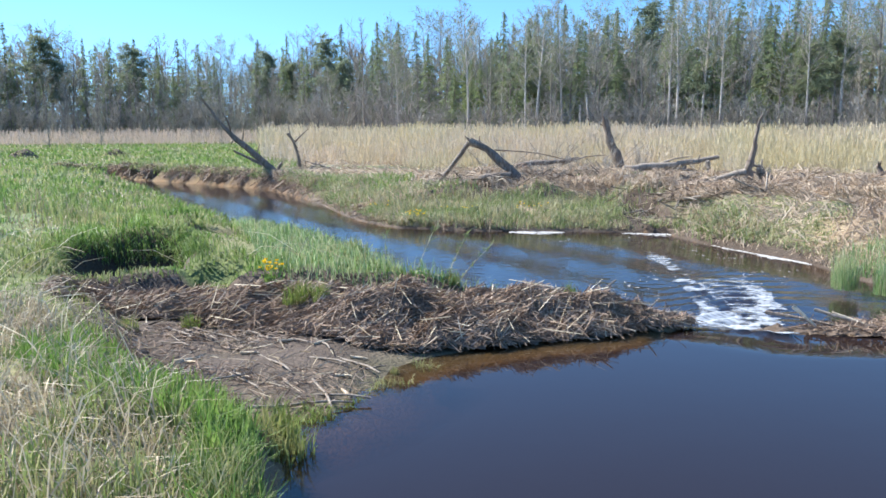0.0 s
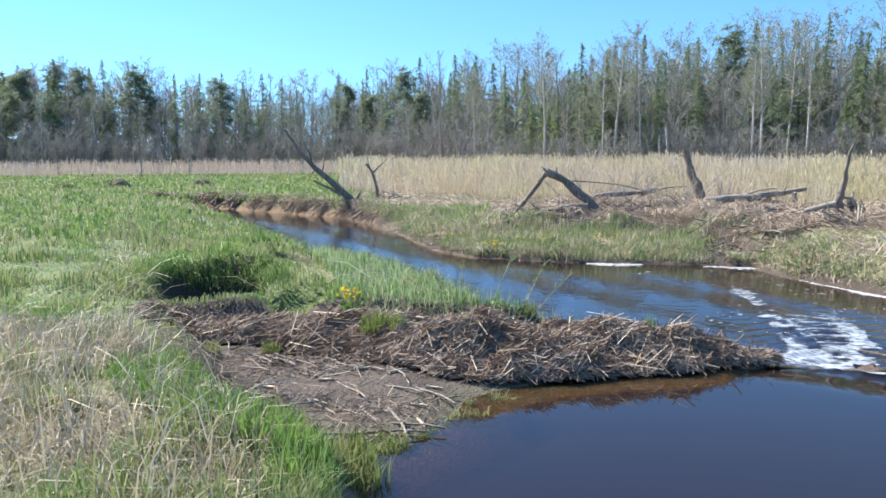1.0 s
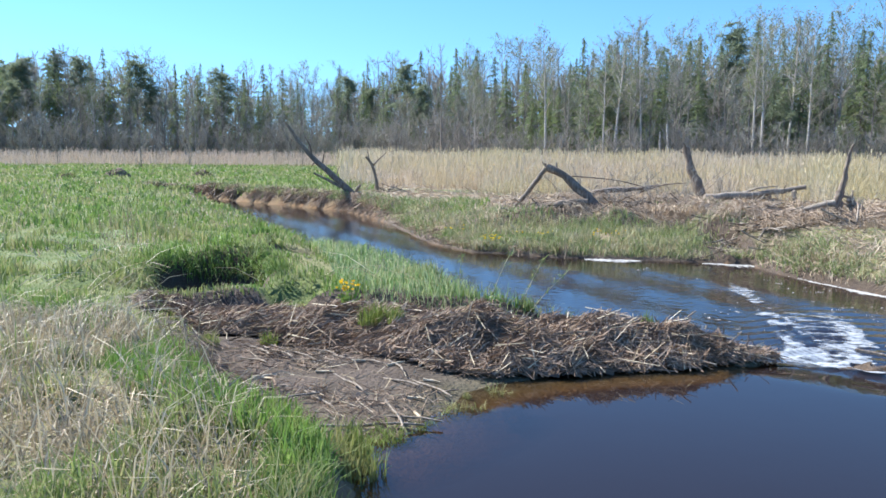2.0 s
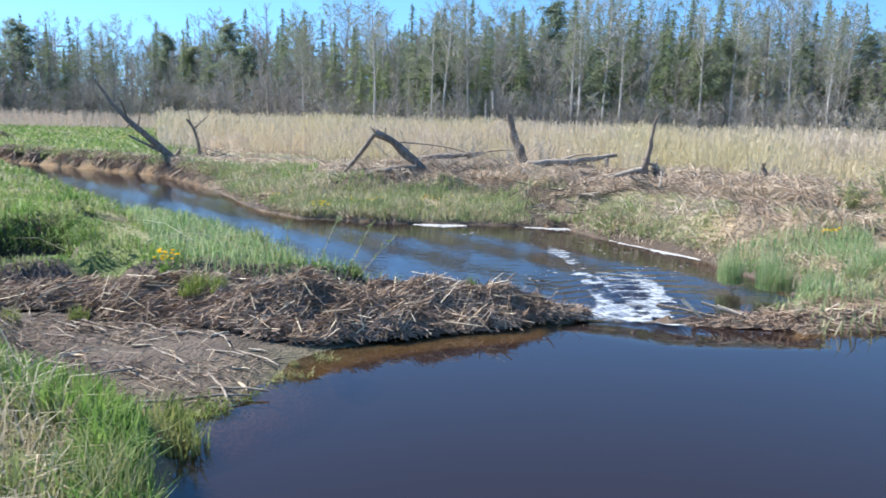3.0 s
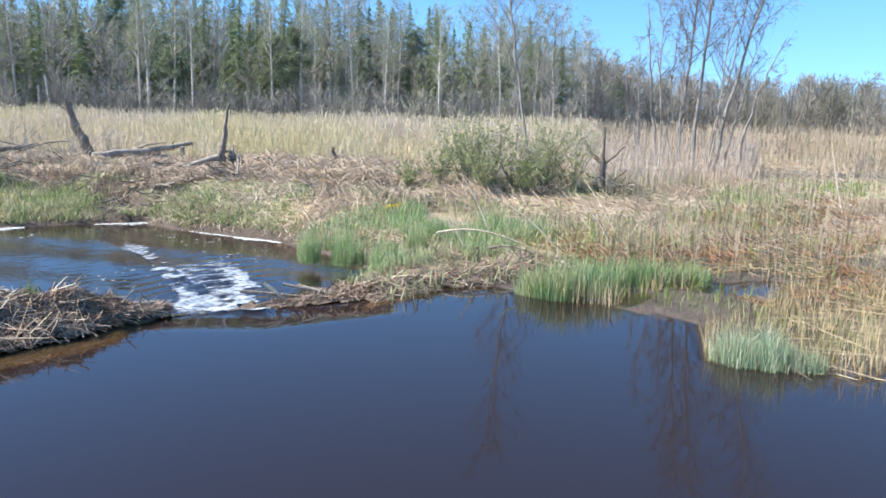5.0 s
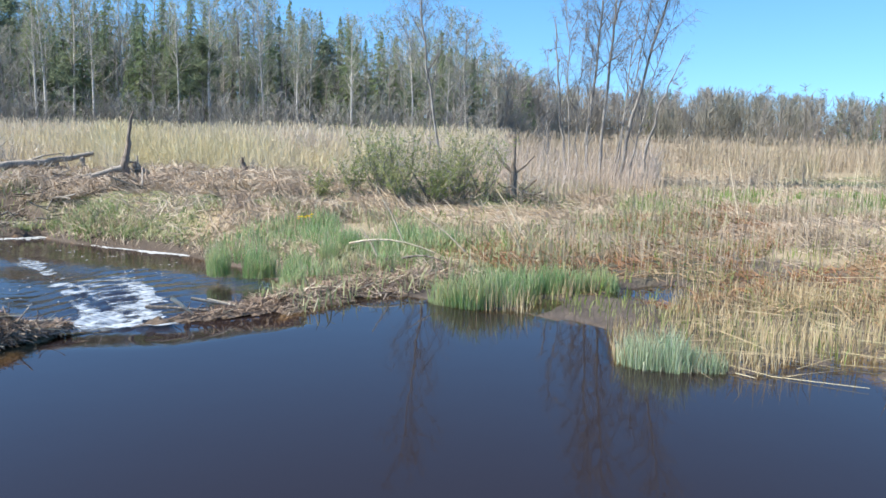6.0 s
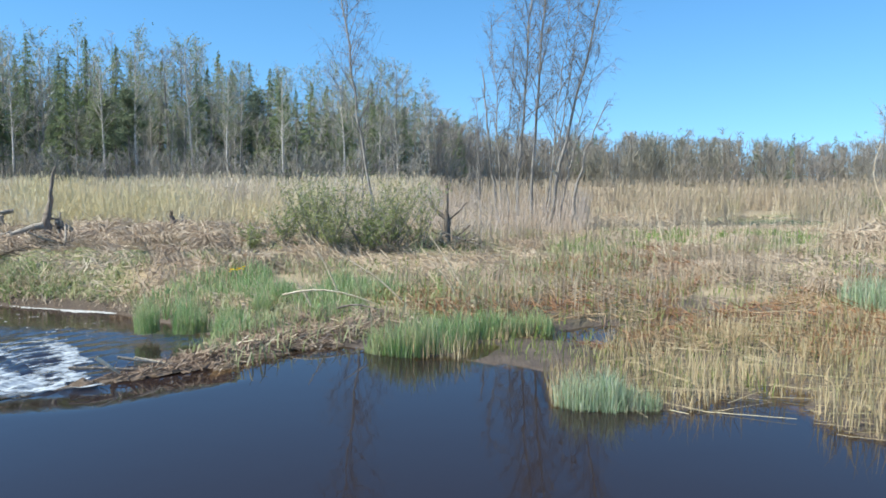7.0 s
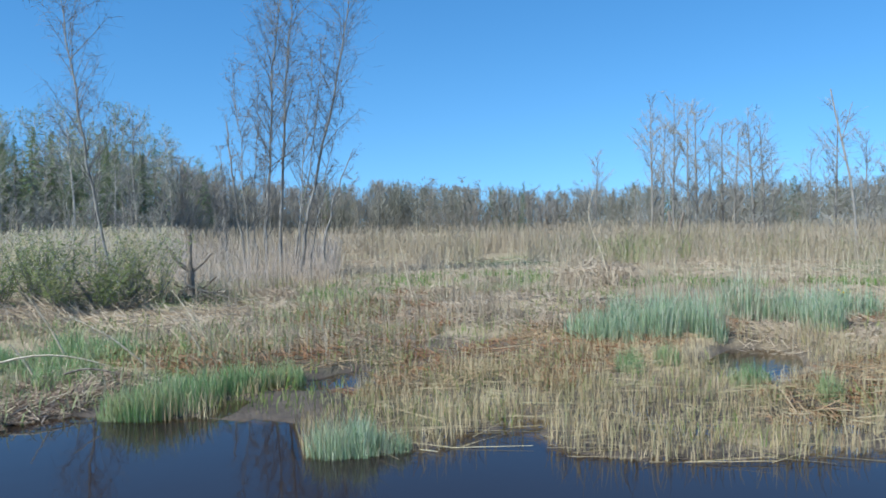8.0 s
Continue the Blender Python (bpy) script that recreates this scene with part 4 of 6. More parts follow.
# birches with white stems standing out from the edge
for yaw in (-1.7, -5.9, -6.6, -8.3, -15.65, -16.1, -17.9, -19.0, -24.3, -26.45, -29.8, -32.4, -36.0, -40.3):
    d = edge(yaw) - fr.uniform(2, 6)
    plant("birch", yaw, d, 2.4 + d * math.tan(radians(float(skyline(yaw)))) * fr.uniform(0.8, 1.05), fr)


# ---- grass, reeds and straw ----
def carpet(name, label, material, x, y, height, width, lean, where=None, curl=1.0, seed=1, category="grass", sink=0.02):
    r = np.random.default_rng(seed)
    z = ground_z(x, y)
    ok = (z > np.where(shore(STREAM, x, y) < 1.6, -0.21, -0.03)) & (shore(STREAM, x, y) > 0.03)
    if where is not None:
        ok &= where(x, y, z)
    x, y, z = x[ok], y[ok], z[ok]
    f = lambda q: np.broadcast_to(q, ok.shape)[ok]
    s = Soup()
    blades(s, x, y, z - sink, f(height), f(width), f(lean), r, curl)
    return tagged(part(name, s, material), label, category, kind="stuff")


vr = np.random.default_rng(19)


def in_left(x, y, z):
    hole = (np.hypot((x + 4.85) / 0.9, (y - 11.75) / 1.1) + 0.5 * (soft_noise(x, y, 0.4, 2) - 0.5) > 1) & (np.hypot((x + 4.35) / 0.6, (y - 14.4) / 0.75) > 1)
    return (x < left_edge(y) - 0.05) & (shore(SAND, x, y) > 0.02 + 0.25 * step(9, 8, y)) & (shore(POND, x, y) > 0.12) & hole


x, y, d = polar(76000, 3.0, 22, 44, -4, vr, 0.8)
tuft = 0.6 * soft_noise(x, y, 0.55, 11) + 0.4 * soft_noise(x, y, 1.7, 12)
carpet("meadow_grass", "lush green spring grass with dry blades on the bank", M_MEADOW, x, y, (0.04 + 0.34 * step(0.3, 0.85, tuft)) * (0.45 + 0.55 * step(0.4, 1.4, shore(SAND, x, y))) * vr.uniform(0.55, 1.3, len(x)), 0.007 + 0.0011 * d, vr.uniform(0.05, 0.55, len(x)), lambda x, y, z: in_left(x, y, z) & ((soft_noise(x, y, 0.9, 3) < 0.30 + 0.065 * (y - 3)) | (vr.random(len(x)) < 0.3)) & ((soft_noise(x, y, 1.9, 18) > 0.24) | (vr.random(len(x)) < 0.4)), seed=2)
x, y, d = polar(36000, 22, 105, 40, 2, vr)
carpet("far_meadow_grass", "short green grass of the flat river meadow", M_MEADOW, x, y, 0.22 * vr.uniform(0.5, 1.5, len(x)), 0.0016 * d, vr.uniform(0.1, 0.8, len(x)),
       lambda x, y, z: (x < left_edge(y) - 0.05) & (y < 47) | (np.hypot(x, y) > 38) & (np.degrees(np.arctan2(-x, y)) > 10.5), seed=3)
# dry bent stalks and a bright green fringe on the bank at the camera's feet
n = 13000
x, y = vr.uniform(-6.5, -0.9, n), 8.6 - 8.4 * vr.random(n) ** 1.25
carpet("dry_grass", "bleached dry grass stalks lying over the bank", M_STRAW, x, y, vr.uniform(0.15, 0.42, n), 0.010, vr.uniform(0.3, 1.3, n), lambda x, y, z: in_left(x, y, z) & (shore(POND, x, y) > 0.55) & (shore(SAND, x, y) > 0.6) & (soft_noise(x, y, 0.9, 3) > 0.12 + 0.06 * (y - 3) + 0.07 * (x + 2)), 0.8, 4)
n = 12000
x, y = vr.uniform(-3.6, -0.8, n), vr.uniform(2.6, 7.6, n)
carpet("bank_fringe", "tall bright green grass fringing the pond bank", M_BRIGHT, x, y, vr.uniform(0.2, 0.42, n) * (0.5 + 0.5 * step(0.3, 1.2, shore(SAND, x, y))), 0.011, vr.uniform(0.1, 0.7, n), lambda x, y, z: in_left(x, y, z) & (shore(POND, x, y) < 0.5) | (shore(SAND, x, y) < 1.1) & (shore(SAND, x, y) > 0.3) & (y < 7.6) & (x < -1.2) & (shore(POND, x, y) > 0.1), seed=5)
n = 34000
x, y = vr.uniform(-7, 2.6, n), vr.uniform(-6, 3.4, n)
carpet("bank_turf", "short green turf on the bank behind the pond", M_MEADOW, x, y, vr.uniform(0.06, 0.26, n) * (0.5 + 0.9 * soft_noise(x, y, 0.8, 58)), 0.012, vr.uniform(0.1, 0.9, n), lambda x, y, z: (shore(POND, x, y) > 0.15) & (np.hypot(x, y) > 0.6), seed=20)
n = 1300
x, y = vr.uniform(-5.2, -3.0, n), vr.uniform(7.6, 10.2, n)
carpet("bar_edge_grass", "sparse grass and straw where the bank meets the mud", M_BANK, x, y, vr.uniform(0.06, 0.2, n), 0.011, vr.uniform(0.2, 1.2, n), lambda x, y, z: (shore(SAND, x, y) > 0.0) & (shore(SAND, x, y) < 0.9), seed=29)
n = 9000
x, y = vr.uniform(-24, -4.5, n), vr.uniform(9, 46, n)
carpet("meadow_straw", "patches of flattened dry grass in the meadow", M_STRAW, x, y, vr.uniform(0.08, 0.3, n), 0.006 + 0.0009 * np.hypot(x, y), vr.uniform(0.5, 1.5, n), lambda x, y, z: in_left(x, y, z) & (soft_noise(x, y * 0.6, 1.6, 57) > 0.6), 0.8, 57)
# long pale stalks strewn over the bank
n = 420
x, y = vr.uniform(-7, -1.2, n), vr.uniform(3.0, 12, n)
ok = in_left(x, y, 0) & (shore(POND, x, y) > 1.1) & (shore(SAND, x, y) > 0.6)
x, y = x[ok], y[ok]
a, ln = vr.uniform(0, 6.28, len(x)), vr.uniform(0.3, 0.95, len(x))
b = np.stack([x, y, ground_z(x, y) + 0.05], 1)
s = Soup()
ribbons(s, b, b + np.stack([np.cos(a) * ln, np.sin(a) * ln, vr.uniform(0.1, 0.6, len(x)) * ln], 1), 0.011, np.stack([0 * x, 0 * x, 0.12 * ln], 1), r=vr)
tagged(part("dry_stalks", s, M_PALE_STRAW), "long bleached stalks strewn over the grass", "grass", kind="stuff")
# the spit behind the dam
n = 15000
x, y = vr.uniform(-5.2, 1.0, n), vr.uniform(9.9, 17.0, n)
carpet("spit_grass", "blue-green waterside grass behind the dam", M_SEDGE, x, y, vr.uniform(0.12, 0.34, n), 0.013, vr.uniform(0.1, 0.7, n), lambda x, y, z: (x < left_edge(y) + 0.1) & (ridge(CREST, x, y) < 0.06) & (x > -2.2 - 0.35 * (y - 10)), seed=6)
# shaggy dark grass hanging into the hollow
n = 2200
a, q = vr.random(n) * 6.28, vr.uniform(0.9, 1.35, n)
x, y = -4.85 + np.cos(a) * q * 0.95, 11.75 + np.sin(a) * q * 1.15
k = ((y > 11.9) | (x < -5.3)) & (ridge(CREST, x, y) < 0.05) & (shore(SAND, x, y) > 0.0) & (shore(STREAM, x, y) > 0.2)
x, y = x[k], y[k]
n = len(x)
b = np.stack([x, y, ground_z(x, y) + 0.02], 1)
inward = np.stack([-4.85 - x, 11.75 - y, 0 * x], 1) * (vr.uniform(0.0, 0.25, n))[:, None]
s = Soup()
ribbons(s, b, b + inward + np.stack([vr.normal(0, 0.08, n), vr.normal(0, 0.08, n), vr.uniform(-0.12, 0.22, n)], 1), 0.014, np.stack([0 * x, 0 * x, vr.uniform(0.06, 0.2, n)], 1), r=vr)
tagged(part("hollow_grass", s, M_MEADOW), "shaggy grass hanging over the edge of a peat hollow", "grass", kind="stuff")


# fringe along the stream's right bank
def along(poly, lo, hi, count, near, far, r):
    """Places beside a stretch of an outline, between two distances from it."""
    p = np.array(poly[lo:hi], float)
    ln = np.linalg.norm(np.diff(p, axis=0), axis=1)
    i = r.choice(len(ln), count, p=ln / ln.sum())
    q = p[i] + (p[i + 1] - p[i]) * r.random((count, 1))
    d = (p[i + 1] - p[i]) / ln[i, None]
    off = near + (far - near) * r.random(count) ** 1.3
    return q[:, 0] + d[:, 1] * off, q[:, 1] - d[:, 0] * off


for name, label, material, n, near, far, tall in (("bank_overhang", "tufted straw and grass hanging over the stream bank", M_SWARD, 13000, 0.18, 1.5, 0.34), ("bank_straw", "brown dead sedge drooping over the cut bank", M_MAT, 16000, 0.05, 0.9, 0.26)):
    x, y = along([*STREAM[::-1]], 2, len(STREAM) - 12, n, near, far, vr)
    carpet(name, label, material, x, y, vr.uniform(0.35, 1.0, n) * tall * (0.5 + soft_noise(x, y, 0.8, 19)), 0.01 + 0.0006 * np.hypot(x, y), vr.uniform(0.3, 1.6, n), lambda x, y, z: (shore(STREAM, x, y) > 0.03) & (soft_noise(x, y, 1.1, n % 97) > 0.33) & ((y > 29) | (name == "bank_overhang") | (vr.random(len(x)) < 0.3)), seed=17 + n)
n = 7000
top_x, top_y = along([*STREAM[::-1]], 9, len(STREAM) - 12, n, 0.2, 0.8, vr)
foot_x, foot_y = vr.normal(0, 0.24, n), vr.normal(0, 0.24, n)
b = np.stack([top_x, top_y, ground_z(top_x, top_y) + 0.04], 1)
pull = vr.uniform(0.05, 0.5, n)
grad = np.stack([shore(STREAM, top_x + 0.05, top_y) - shore(STREAM, top_x - 0.05, top_y), shore(STREAM, top_x, top_y + 0.05) - shore(STREAM, top_x, top_y - 0.05)], 1) / 0.1
e = np.stack([top_x - grad[:, 0] * pull + foot_x, top_y - grad[:, 1] * pull + foot_y, 0 * top_x], 1)
e[:, 2] = np.maximum(ground_z(e[:, 0], e[:, 1]), LOW) + 0.02 + 0.22 * vr.random(n) ** 1.5
ok = (soft_noise(top_x, top_y, 0.7, 95) > 0.3 + 0.3 * vr.random(n)) & ((top_y > 29.5) | (vr.random(n) < 0.14))
s = Soup()
flecks(s, b[ok], e[ok], 0.008 + 0.0009 * np.hypot(top_x, top_y)[ok], 0.3, vr)
tagged(part("drooping_sedge", s, M_LITTER), "dead brown sedge drooping from the cut bank to the stream", "sedge", kind="stuff")
# far bank of the stream
n = 26000
x, y = vr.uniform(-9, 7.2, n), vr.uniform(17.5, 33, n)
far_bank = lambda x, y, z: (x > left_edge(y) + 1.0) & (shore(STREAM, x, y) < 3.2 + 2.5 * soft_noise(x, y, 2.5, 2)) & (soft_noise(x, y, 1.5, 5) > 0.3)
carpet("far_bank_grass", "yellow-green grass on the low far bank", M_SWARD, x, y, vr.uniform(0.14, 0.40, n), 0.026, vr.uniform(0.1, 0.9, n), far_bank, seed=7)
n = 11000
x, y = vr.uniform(-2.2, 5.0, n), vr.uniform(19.4, 24.2, n)
carpet("shelf_grass", "dense green grass on the low shelf at the stream", M_SWARD, x, y, vr.uniform(0.15, 0.36, n) * (0.55 + 0.8 * soft_noise(x, y, 1.0, 46)), 0.016, vr.uniform(0.05, 0.7, n), lambda x, y, z: (soft_noise(x, y, 0.8, 47) > 0.2) & (y < 23.4 + soft_noise(x, y, 0.7, 48)) & (np.hypot((x - 5.2) / 0.5, (y - 20.7) / 2) > 1), seed=47)
n = 9000
x, y = vr.uniform(-5, 10.5, n), vr.uniform(24, 36, n)
carpet("bank_sward", "green grass patches between the fallen logs", M_BRIGHT, x, y, vr.uniform(0.15, 0.38, n), 0.03, vr.uniform(0.1, 0.7, n), lambda x, y, z: ((np.hypot((x + 2.6) / 1.5, (y - 29) / 3) < 1) | (np.hypot((x - 5.0) / 0.8, (y - 27) / 1.0) < 1) | (np.hypot((x - 7.8) / 1.6, (y - 28) / 1.3) < 1) | (np.hypot((x - 9.2) / 0.9, (y - 25.8) / 1) < 1)) & (soft_noise(x, y, 0.6, 14) > 0.35) & (shore(STREAM, x, y) > 1.5), seed=8)
# matted straw over the right bank and behind the stream
def thatch(name, label, material, x, y, long, width, seed, rise=0.25):
    """Stalks lying about, combed one way within each patch."""
    r = np.random.default_rng(seed)
    n = len(x)
    z = ground_z(x, y)
    a = 4 * soft_noise(x, y, 1.2, 51) + r.normal(0, 1.0, n)
    ln = long * r.uniform(0.5, 1.3, n)
    foot = np.stack([x, y, z + 0.10 * r.random(n) ** 2], 1)
    tip = foot + np.stack([np.cos(a) * ln, np.sin(a) * ln, 0 * a], 1)
    tip[:, 2] = np.maximum(ground_z(tip[:, 0], tip[:, 1]), -0.2) + 0.03 + rise * r.random(n) ** 3
    s = Soup()
    flecks(s, foot, tip, width, 0.4, r)
    return tagged(part(name, s, material), label, "straw", kind="stuff")


x, y, d = polar(90000, 12, 44, 13, -98, vr)
ok = (x > left_edge(y) + 0.8) & (shore(POND, x, y) > 0.4) & (shore(STREAM, x, y) > 0.25) & (soft_noise(x, y, 1.3, 16) > 0.22 + 0.25 * step(14, 9, y)) & ((y > 8.5) | (d > 15)) & ((np.hypot((x - 5.2) / 0.7, (y - 20.7) / 2.1) > 1) | (vr.random(len(x)) < 0.25)) & ~((x < 4.8) & (y < 23.5) & (y > 19) & (vr.random(len(x)) < 0.8))
x, y, d = x[ok], y[ok], d[ok]
thatch("matted_straw", "flattened pale straw and brown sedge over the bank", M_MAT, x, y, 0.33, 0.0009 * d, 9)
n = 26000
x, y = vr.uniform(1.5, 19, n), vr.uniform(14.5, 29, n)
ok = (shore(STREAM, x, y) > 0.15) & (soft_noise(x, y, 0.8, 96) < 0.62) & ((np.hypot((x - 5.2) / 0.7, (y - 20.7) / 2.1) > 1) | (vr.random(n) < 0.2)) & ~((x < 4.8) & (y < 23.5))
thatch("debris_straw", "heaped brown straw and flood litter on the far bank", M_MAT, x[ok], y[ok], 0.34, 0.02, 26, 0.4)
n = 5200
x, y = np.where(vr.random(n) < 0.7, vr.uniform(-0.5, 12, n), vr.uniform(7, 16, n)), vr.uniform(19.5, 31.5, n)
ok = (shore(STREAM, x, y) > 0.25) & ~((x < 4.6) & (y < 23.8)) & (soft_noise(x, y, 0.9, 98) > 0.52)
thatch("flood_twigs", "dark flood-borne twigs tangled over the far bank", M_FLOOD, x[ok], y[ok], 0.7, 0.015, 98, 0.5)
n = 3800
x, y = vr.uniform(4.4, 9.2, n), vr.uniform(8.55, 10.4, n)
ok = (shore(POND, x, y) > -0.1) & (shore(STREAM, x, y) > -0.05)
thatch("washed_straw", "washed-up brown straw along the low dam", M_LITTER, x[ok], y[ok], 0.3, 0.011, 10, 0.12)
n = 7500
x, y = vr.uniform(-6.6, -1.3, n), 7.8 - 7.2 * vr.random(n) ** 1.25
ok = in_left(x, y, 0) & (shore(POND, x, y) > 0.7) & (shore(SAND, x, y) > 0.7) & (soft_noise(x, y, 0.9, 3) > 0.1 + 0.06 * (y - 3) + 0.07 * (x + 2))
thatch("bank_thatch", "bleached straw lying matted on the bank", M_STRAW, x[ok], y[ok], 0.3, 0.010, 24, 0.3)
n = 380
x, y = vr.uniform(-6.2, -1.5, n), vr.uniform(2.6, 7.5, n)
carpet("tall_stalks", "tall thin bleached stalks standing over the straw", M_PALE_STRAW, x, y, vr.uniform(0.4, 0.85, n), 0.010, vr.uniform(0.2, 0.9, n), lambda x, y, z: in_left(x, y, z) & (shore(POND, x, y) > 0.8) & (shore(SAND, x, y) > 0.6), 0.6, 25)
n = 7000
x, y = vr.uniform(-5.0, 0.2, n), vr.uniform(6.0, 10.6, n)
ok = (shore(SAND, x, y) < 0.6) & (shore(POND, x, y) > 0.02) & (soft_noise(x, y, 0.7, 61) > 0.38)
thatch("mud_straw", "bits of straw and twig trodden into the mud bar", M_LITTER, x[ok], y[ok], 0.16, 0.009, 11, 0.08)
n = 420
x, y = vr.uniform(-4.6, 0.0, n), vr.uniform(6.2, 9.6, n)
ok = (shore(SAND, x, y) < 0.1) & (shore(POND, x, y) > 0.15)
thatch("mud_stalks", "pale broken stalks lying on the mud bar", M_STRAW, x[ok], y[ok], 0.24, 0.011, 27, 0.06)
x, y = along(POND, 2, 9, 1500, 0.02, 0.4, vr)
x, y = np.concatenate([x, vr.normal(-1.0, 0.2, 300)]), np.concatenate([y, vr.normal(6.3, 0.1, 300)])
n = len(x)
carpet("shore_fringe", "short straw-green fringe at the edge of the mud bar", M_BANK, x, y, vr.uniform(0.04, 0.16, n), 0.008, vr.uniform(0.2, 1.4, n), lambda x, y, z: (x < 0.2) & (soft_noise(x, y, 0.35, 28) > 0.4) & (ridge(CREST, x, y) < 0.08), seed=28)
n = 12000
x, y = vr.uniform(5.8, 12.5, n), vr.uniform(9.3, 14.5, n)
carpet("waterside_sedge", "dense green sedge along the stream bank", M_SEDGE, x, y, vr.uniform(0.12, 0.42, n) * (0.6 + 0.7 * soft_noise(x, y, 0.6, 72)), 0.014, vr.uniform(0.05, 0.5, n), lambda x, y, z: (soft_noise(x, y, 0.9, 71) > 0.45) & (shore(STREAM, x, y) > 0.05) & (shore(STREAM, x, y) < 3.6) & (y > 10.2 - 0.15 * (x - 6)), seed=14)
n = 16000
x, y = vr.uniform(5.5, 24, n), vr.uniform(8.5, 21, n)
carpet("marsh_grass", "short green marsh grass with straw", M_SWARD, x, y, vr.uniform(0.12, 0.42, n), 0.02, vr.uniform(0.1, 0.8, n), lambda x, y, z: (soft_noise(x, y, 1.7, 21) + 0.25 * step(13.5, 10, y) > 0.55) & (shore(STREAM, x, y) > 0.1) & (y < 15 + 0.2 * x), seed=10)
n = 20000
x, y, d = polar(n, 18, 33, -48, -98, vr)
carpet("green_strip", "fresh green grass strip in front of the reeds", M_BRIGHT, x, y, vr.uniform(0.15, 0.4, n), 0.03, vr.uniform(0.1, 0.8, n), lambda x, y, z: ((np.hypot((x - 23.5) / 5.0, (y - 12.2) / 2.0) < 1) | (np.hypot((x - 27) / 2.5, (y - 9.8) / 2) < 1) | (np.hypot((x - 25) / 1.6, (y - 3.0) / 2.2) < 1) | (np.hypot((x - 27) / 1.3, (y + 1.0) / 2.0) < 1)) & (soft_noise(x, y, 1.0, 4) > 0.38), seed=11)
n = 24000
x, y = vr.uniform(9.5, 22, n), vr.uniform(-3, 11, n)
ok = (soft_noise(x, y, 2.0, 31) > 0.44) & (np.hypot((x - 10.5) / 1.1, (y - 6.4) / 0.7) > 1) & (np.hypot((x - 14.2) / 2.0, (y - 0.7) / 1.15) > 1) & (shore(POND, x, y) > 0.9)
thatch("rusty_sedge", "rust-brown dead sedge matted on the marsh", M_RUST, x[ok], y[ok], 0.3, 0.016, 12, 0.22)
# reed stubble standing in the shallows, with fresh shoots
n = 40000
x, y = 6.9 + 10 * vr.random(n) ** 1.4, vr.uniform(-6, 8.0, n)
bed = lambda x, y, z: (shore(POND, x, y) > 0.0) & (soft_noise(x, y, 0.9, 41) > 0.13) & (np.hypot((x - 8.9) / 1.3, (y - 6.2) / 0.75) > 1) & (np.hypot((x - 10.5) / 0.9, (y - 6.5) / 0.55) > 1) & (np.hypot((x - 14.2) / 1.7, (y - 0.7) / 0.85) > 1) & (x + y < 17.5)
carpet("reed_stubble", "straw-coloured reed stubble standing in the shallows", M_STUBBLE, x, y, vr.uniform(0.12, 0.5, n) * (0.6 + 0.7 * soft_noise(x, y, 0.7, 42)), 0.010, vr.uniform(0.02, 0.3, n), bed, seed=13, category="reeds", sink=0.08)
n = 900
x, y = 7.4 + 5.2 * vr.random(n) ** 1.4, vr.uniform(-3, 5, n)
a, ln = vr.normal(-1.0, 0.45, n), vr.uniform(0.2, 0.9, n)
ok = (shore(POND, x, y) > -0.12)
b = np.stack([x, y, np.maximum(ground_z(x, y), 0.0) + vr.uniform(0.01, 0.26, n) * step(0.0, 0.5, shore(POND, x, y)) + 0.01], 1)[ok]
s = Soup()
ribbons(s, b, b + np.stack([np.cos(a) * ln, np.sin(a) * ln, vr.normal(0, 0.05, n)], 1)[ok], 0.009, r=vr, taper=0.6)
tagged(part("fallen_reeds", s, M_STUBBLE), "broken pale reeds lying across the stubble and water", "reeds", kind="stuff")


n = 9000
x, y, d = polar(n, 13, 34, -48, -99, vr)
carpet("scattered_reeds", "thin scattered reed stems standing over the marsh", M_MARSH_REED, x, y, vr.uniform(0.3, 1.15, n), 0.0005 * d, vr.uniform(0.02, 0.3, n), lambda x, y, z: (soft_noise(x, y, 1.8, 81) > 0.48) & (shore(POND, x, y) > 0.8), seed=15, category="reeds")
n = 10000
x, y, d = polar(n, 9, 30, -40, -99, vr)
carpet("marsh_sprouts", "fresh yellow-green sprouts among the straw", M_BANK, x, y, vr.uniform(0.1, 0.34, n), 0.001 * d, vr.uniform(0.1, 0.8, n), lambda x, y, z: (soft_noise(x, y, 1.4, 83) > 0.45) & (shore(POND, x, y) > 0.3), seed=16)


n = 900
x, y, d = polar(n, 17, 36, -58, -98, vr)
carpet("tall_pale_reeds", "single tall bleached reeds standing over the marsh", M_PALE_STRAW, x, y, vr.uniform(0.6, 1.7, n), 0.00034 * d, vr.uniform(0.02, 0.25, n), lambda x, y, z: soft_noise(x, y, 2.4, 84) > 0.4, seed=84, category="reeds")
n = 6000
x, y, d = polar(n, 34, 62, -68, -98, vr)
carpet("far_green_scrub", "low olive-green growth among the far reeds", M_SHRUB_LEAF, x, y, vr.uniform(0.5, 1.7, n), 0.0011 * d, vr.uniform(0.1, 0.8, n), lambda x, y, z: soft_noise(x, y, 6.0, 85) > 0.45 + 0.25 * vr.random(len(x)) + 0.02 * np.clip(78 + np.degrees(np.arctan2(-x, y)), 0, 20), seed=85, category="plants")


# ---- the reed belt ----
def reed_front(yaw):
    return np.interp(yaw, [-98, -80, -70, -60, -50, -45, -38, -30, -20, -12, -6, 0, 6, 12], [34, 36, 36, 38, 36, 33, 28, 29, 31, 39, 38, 35, 40, 47])


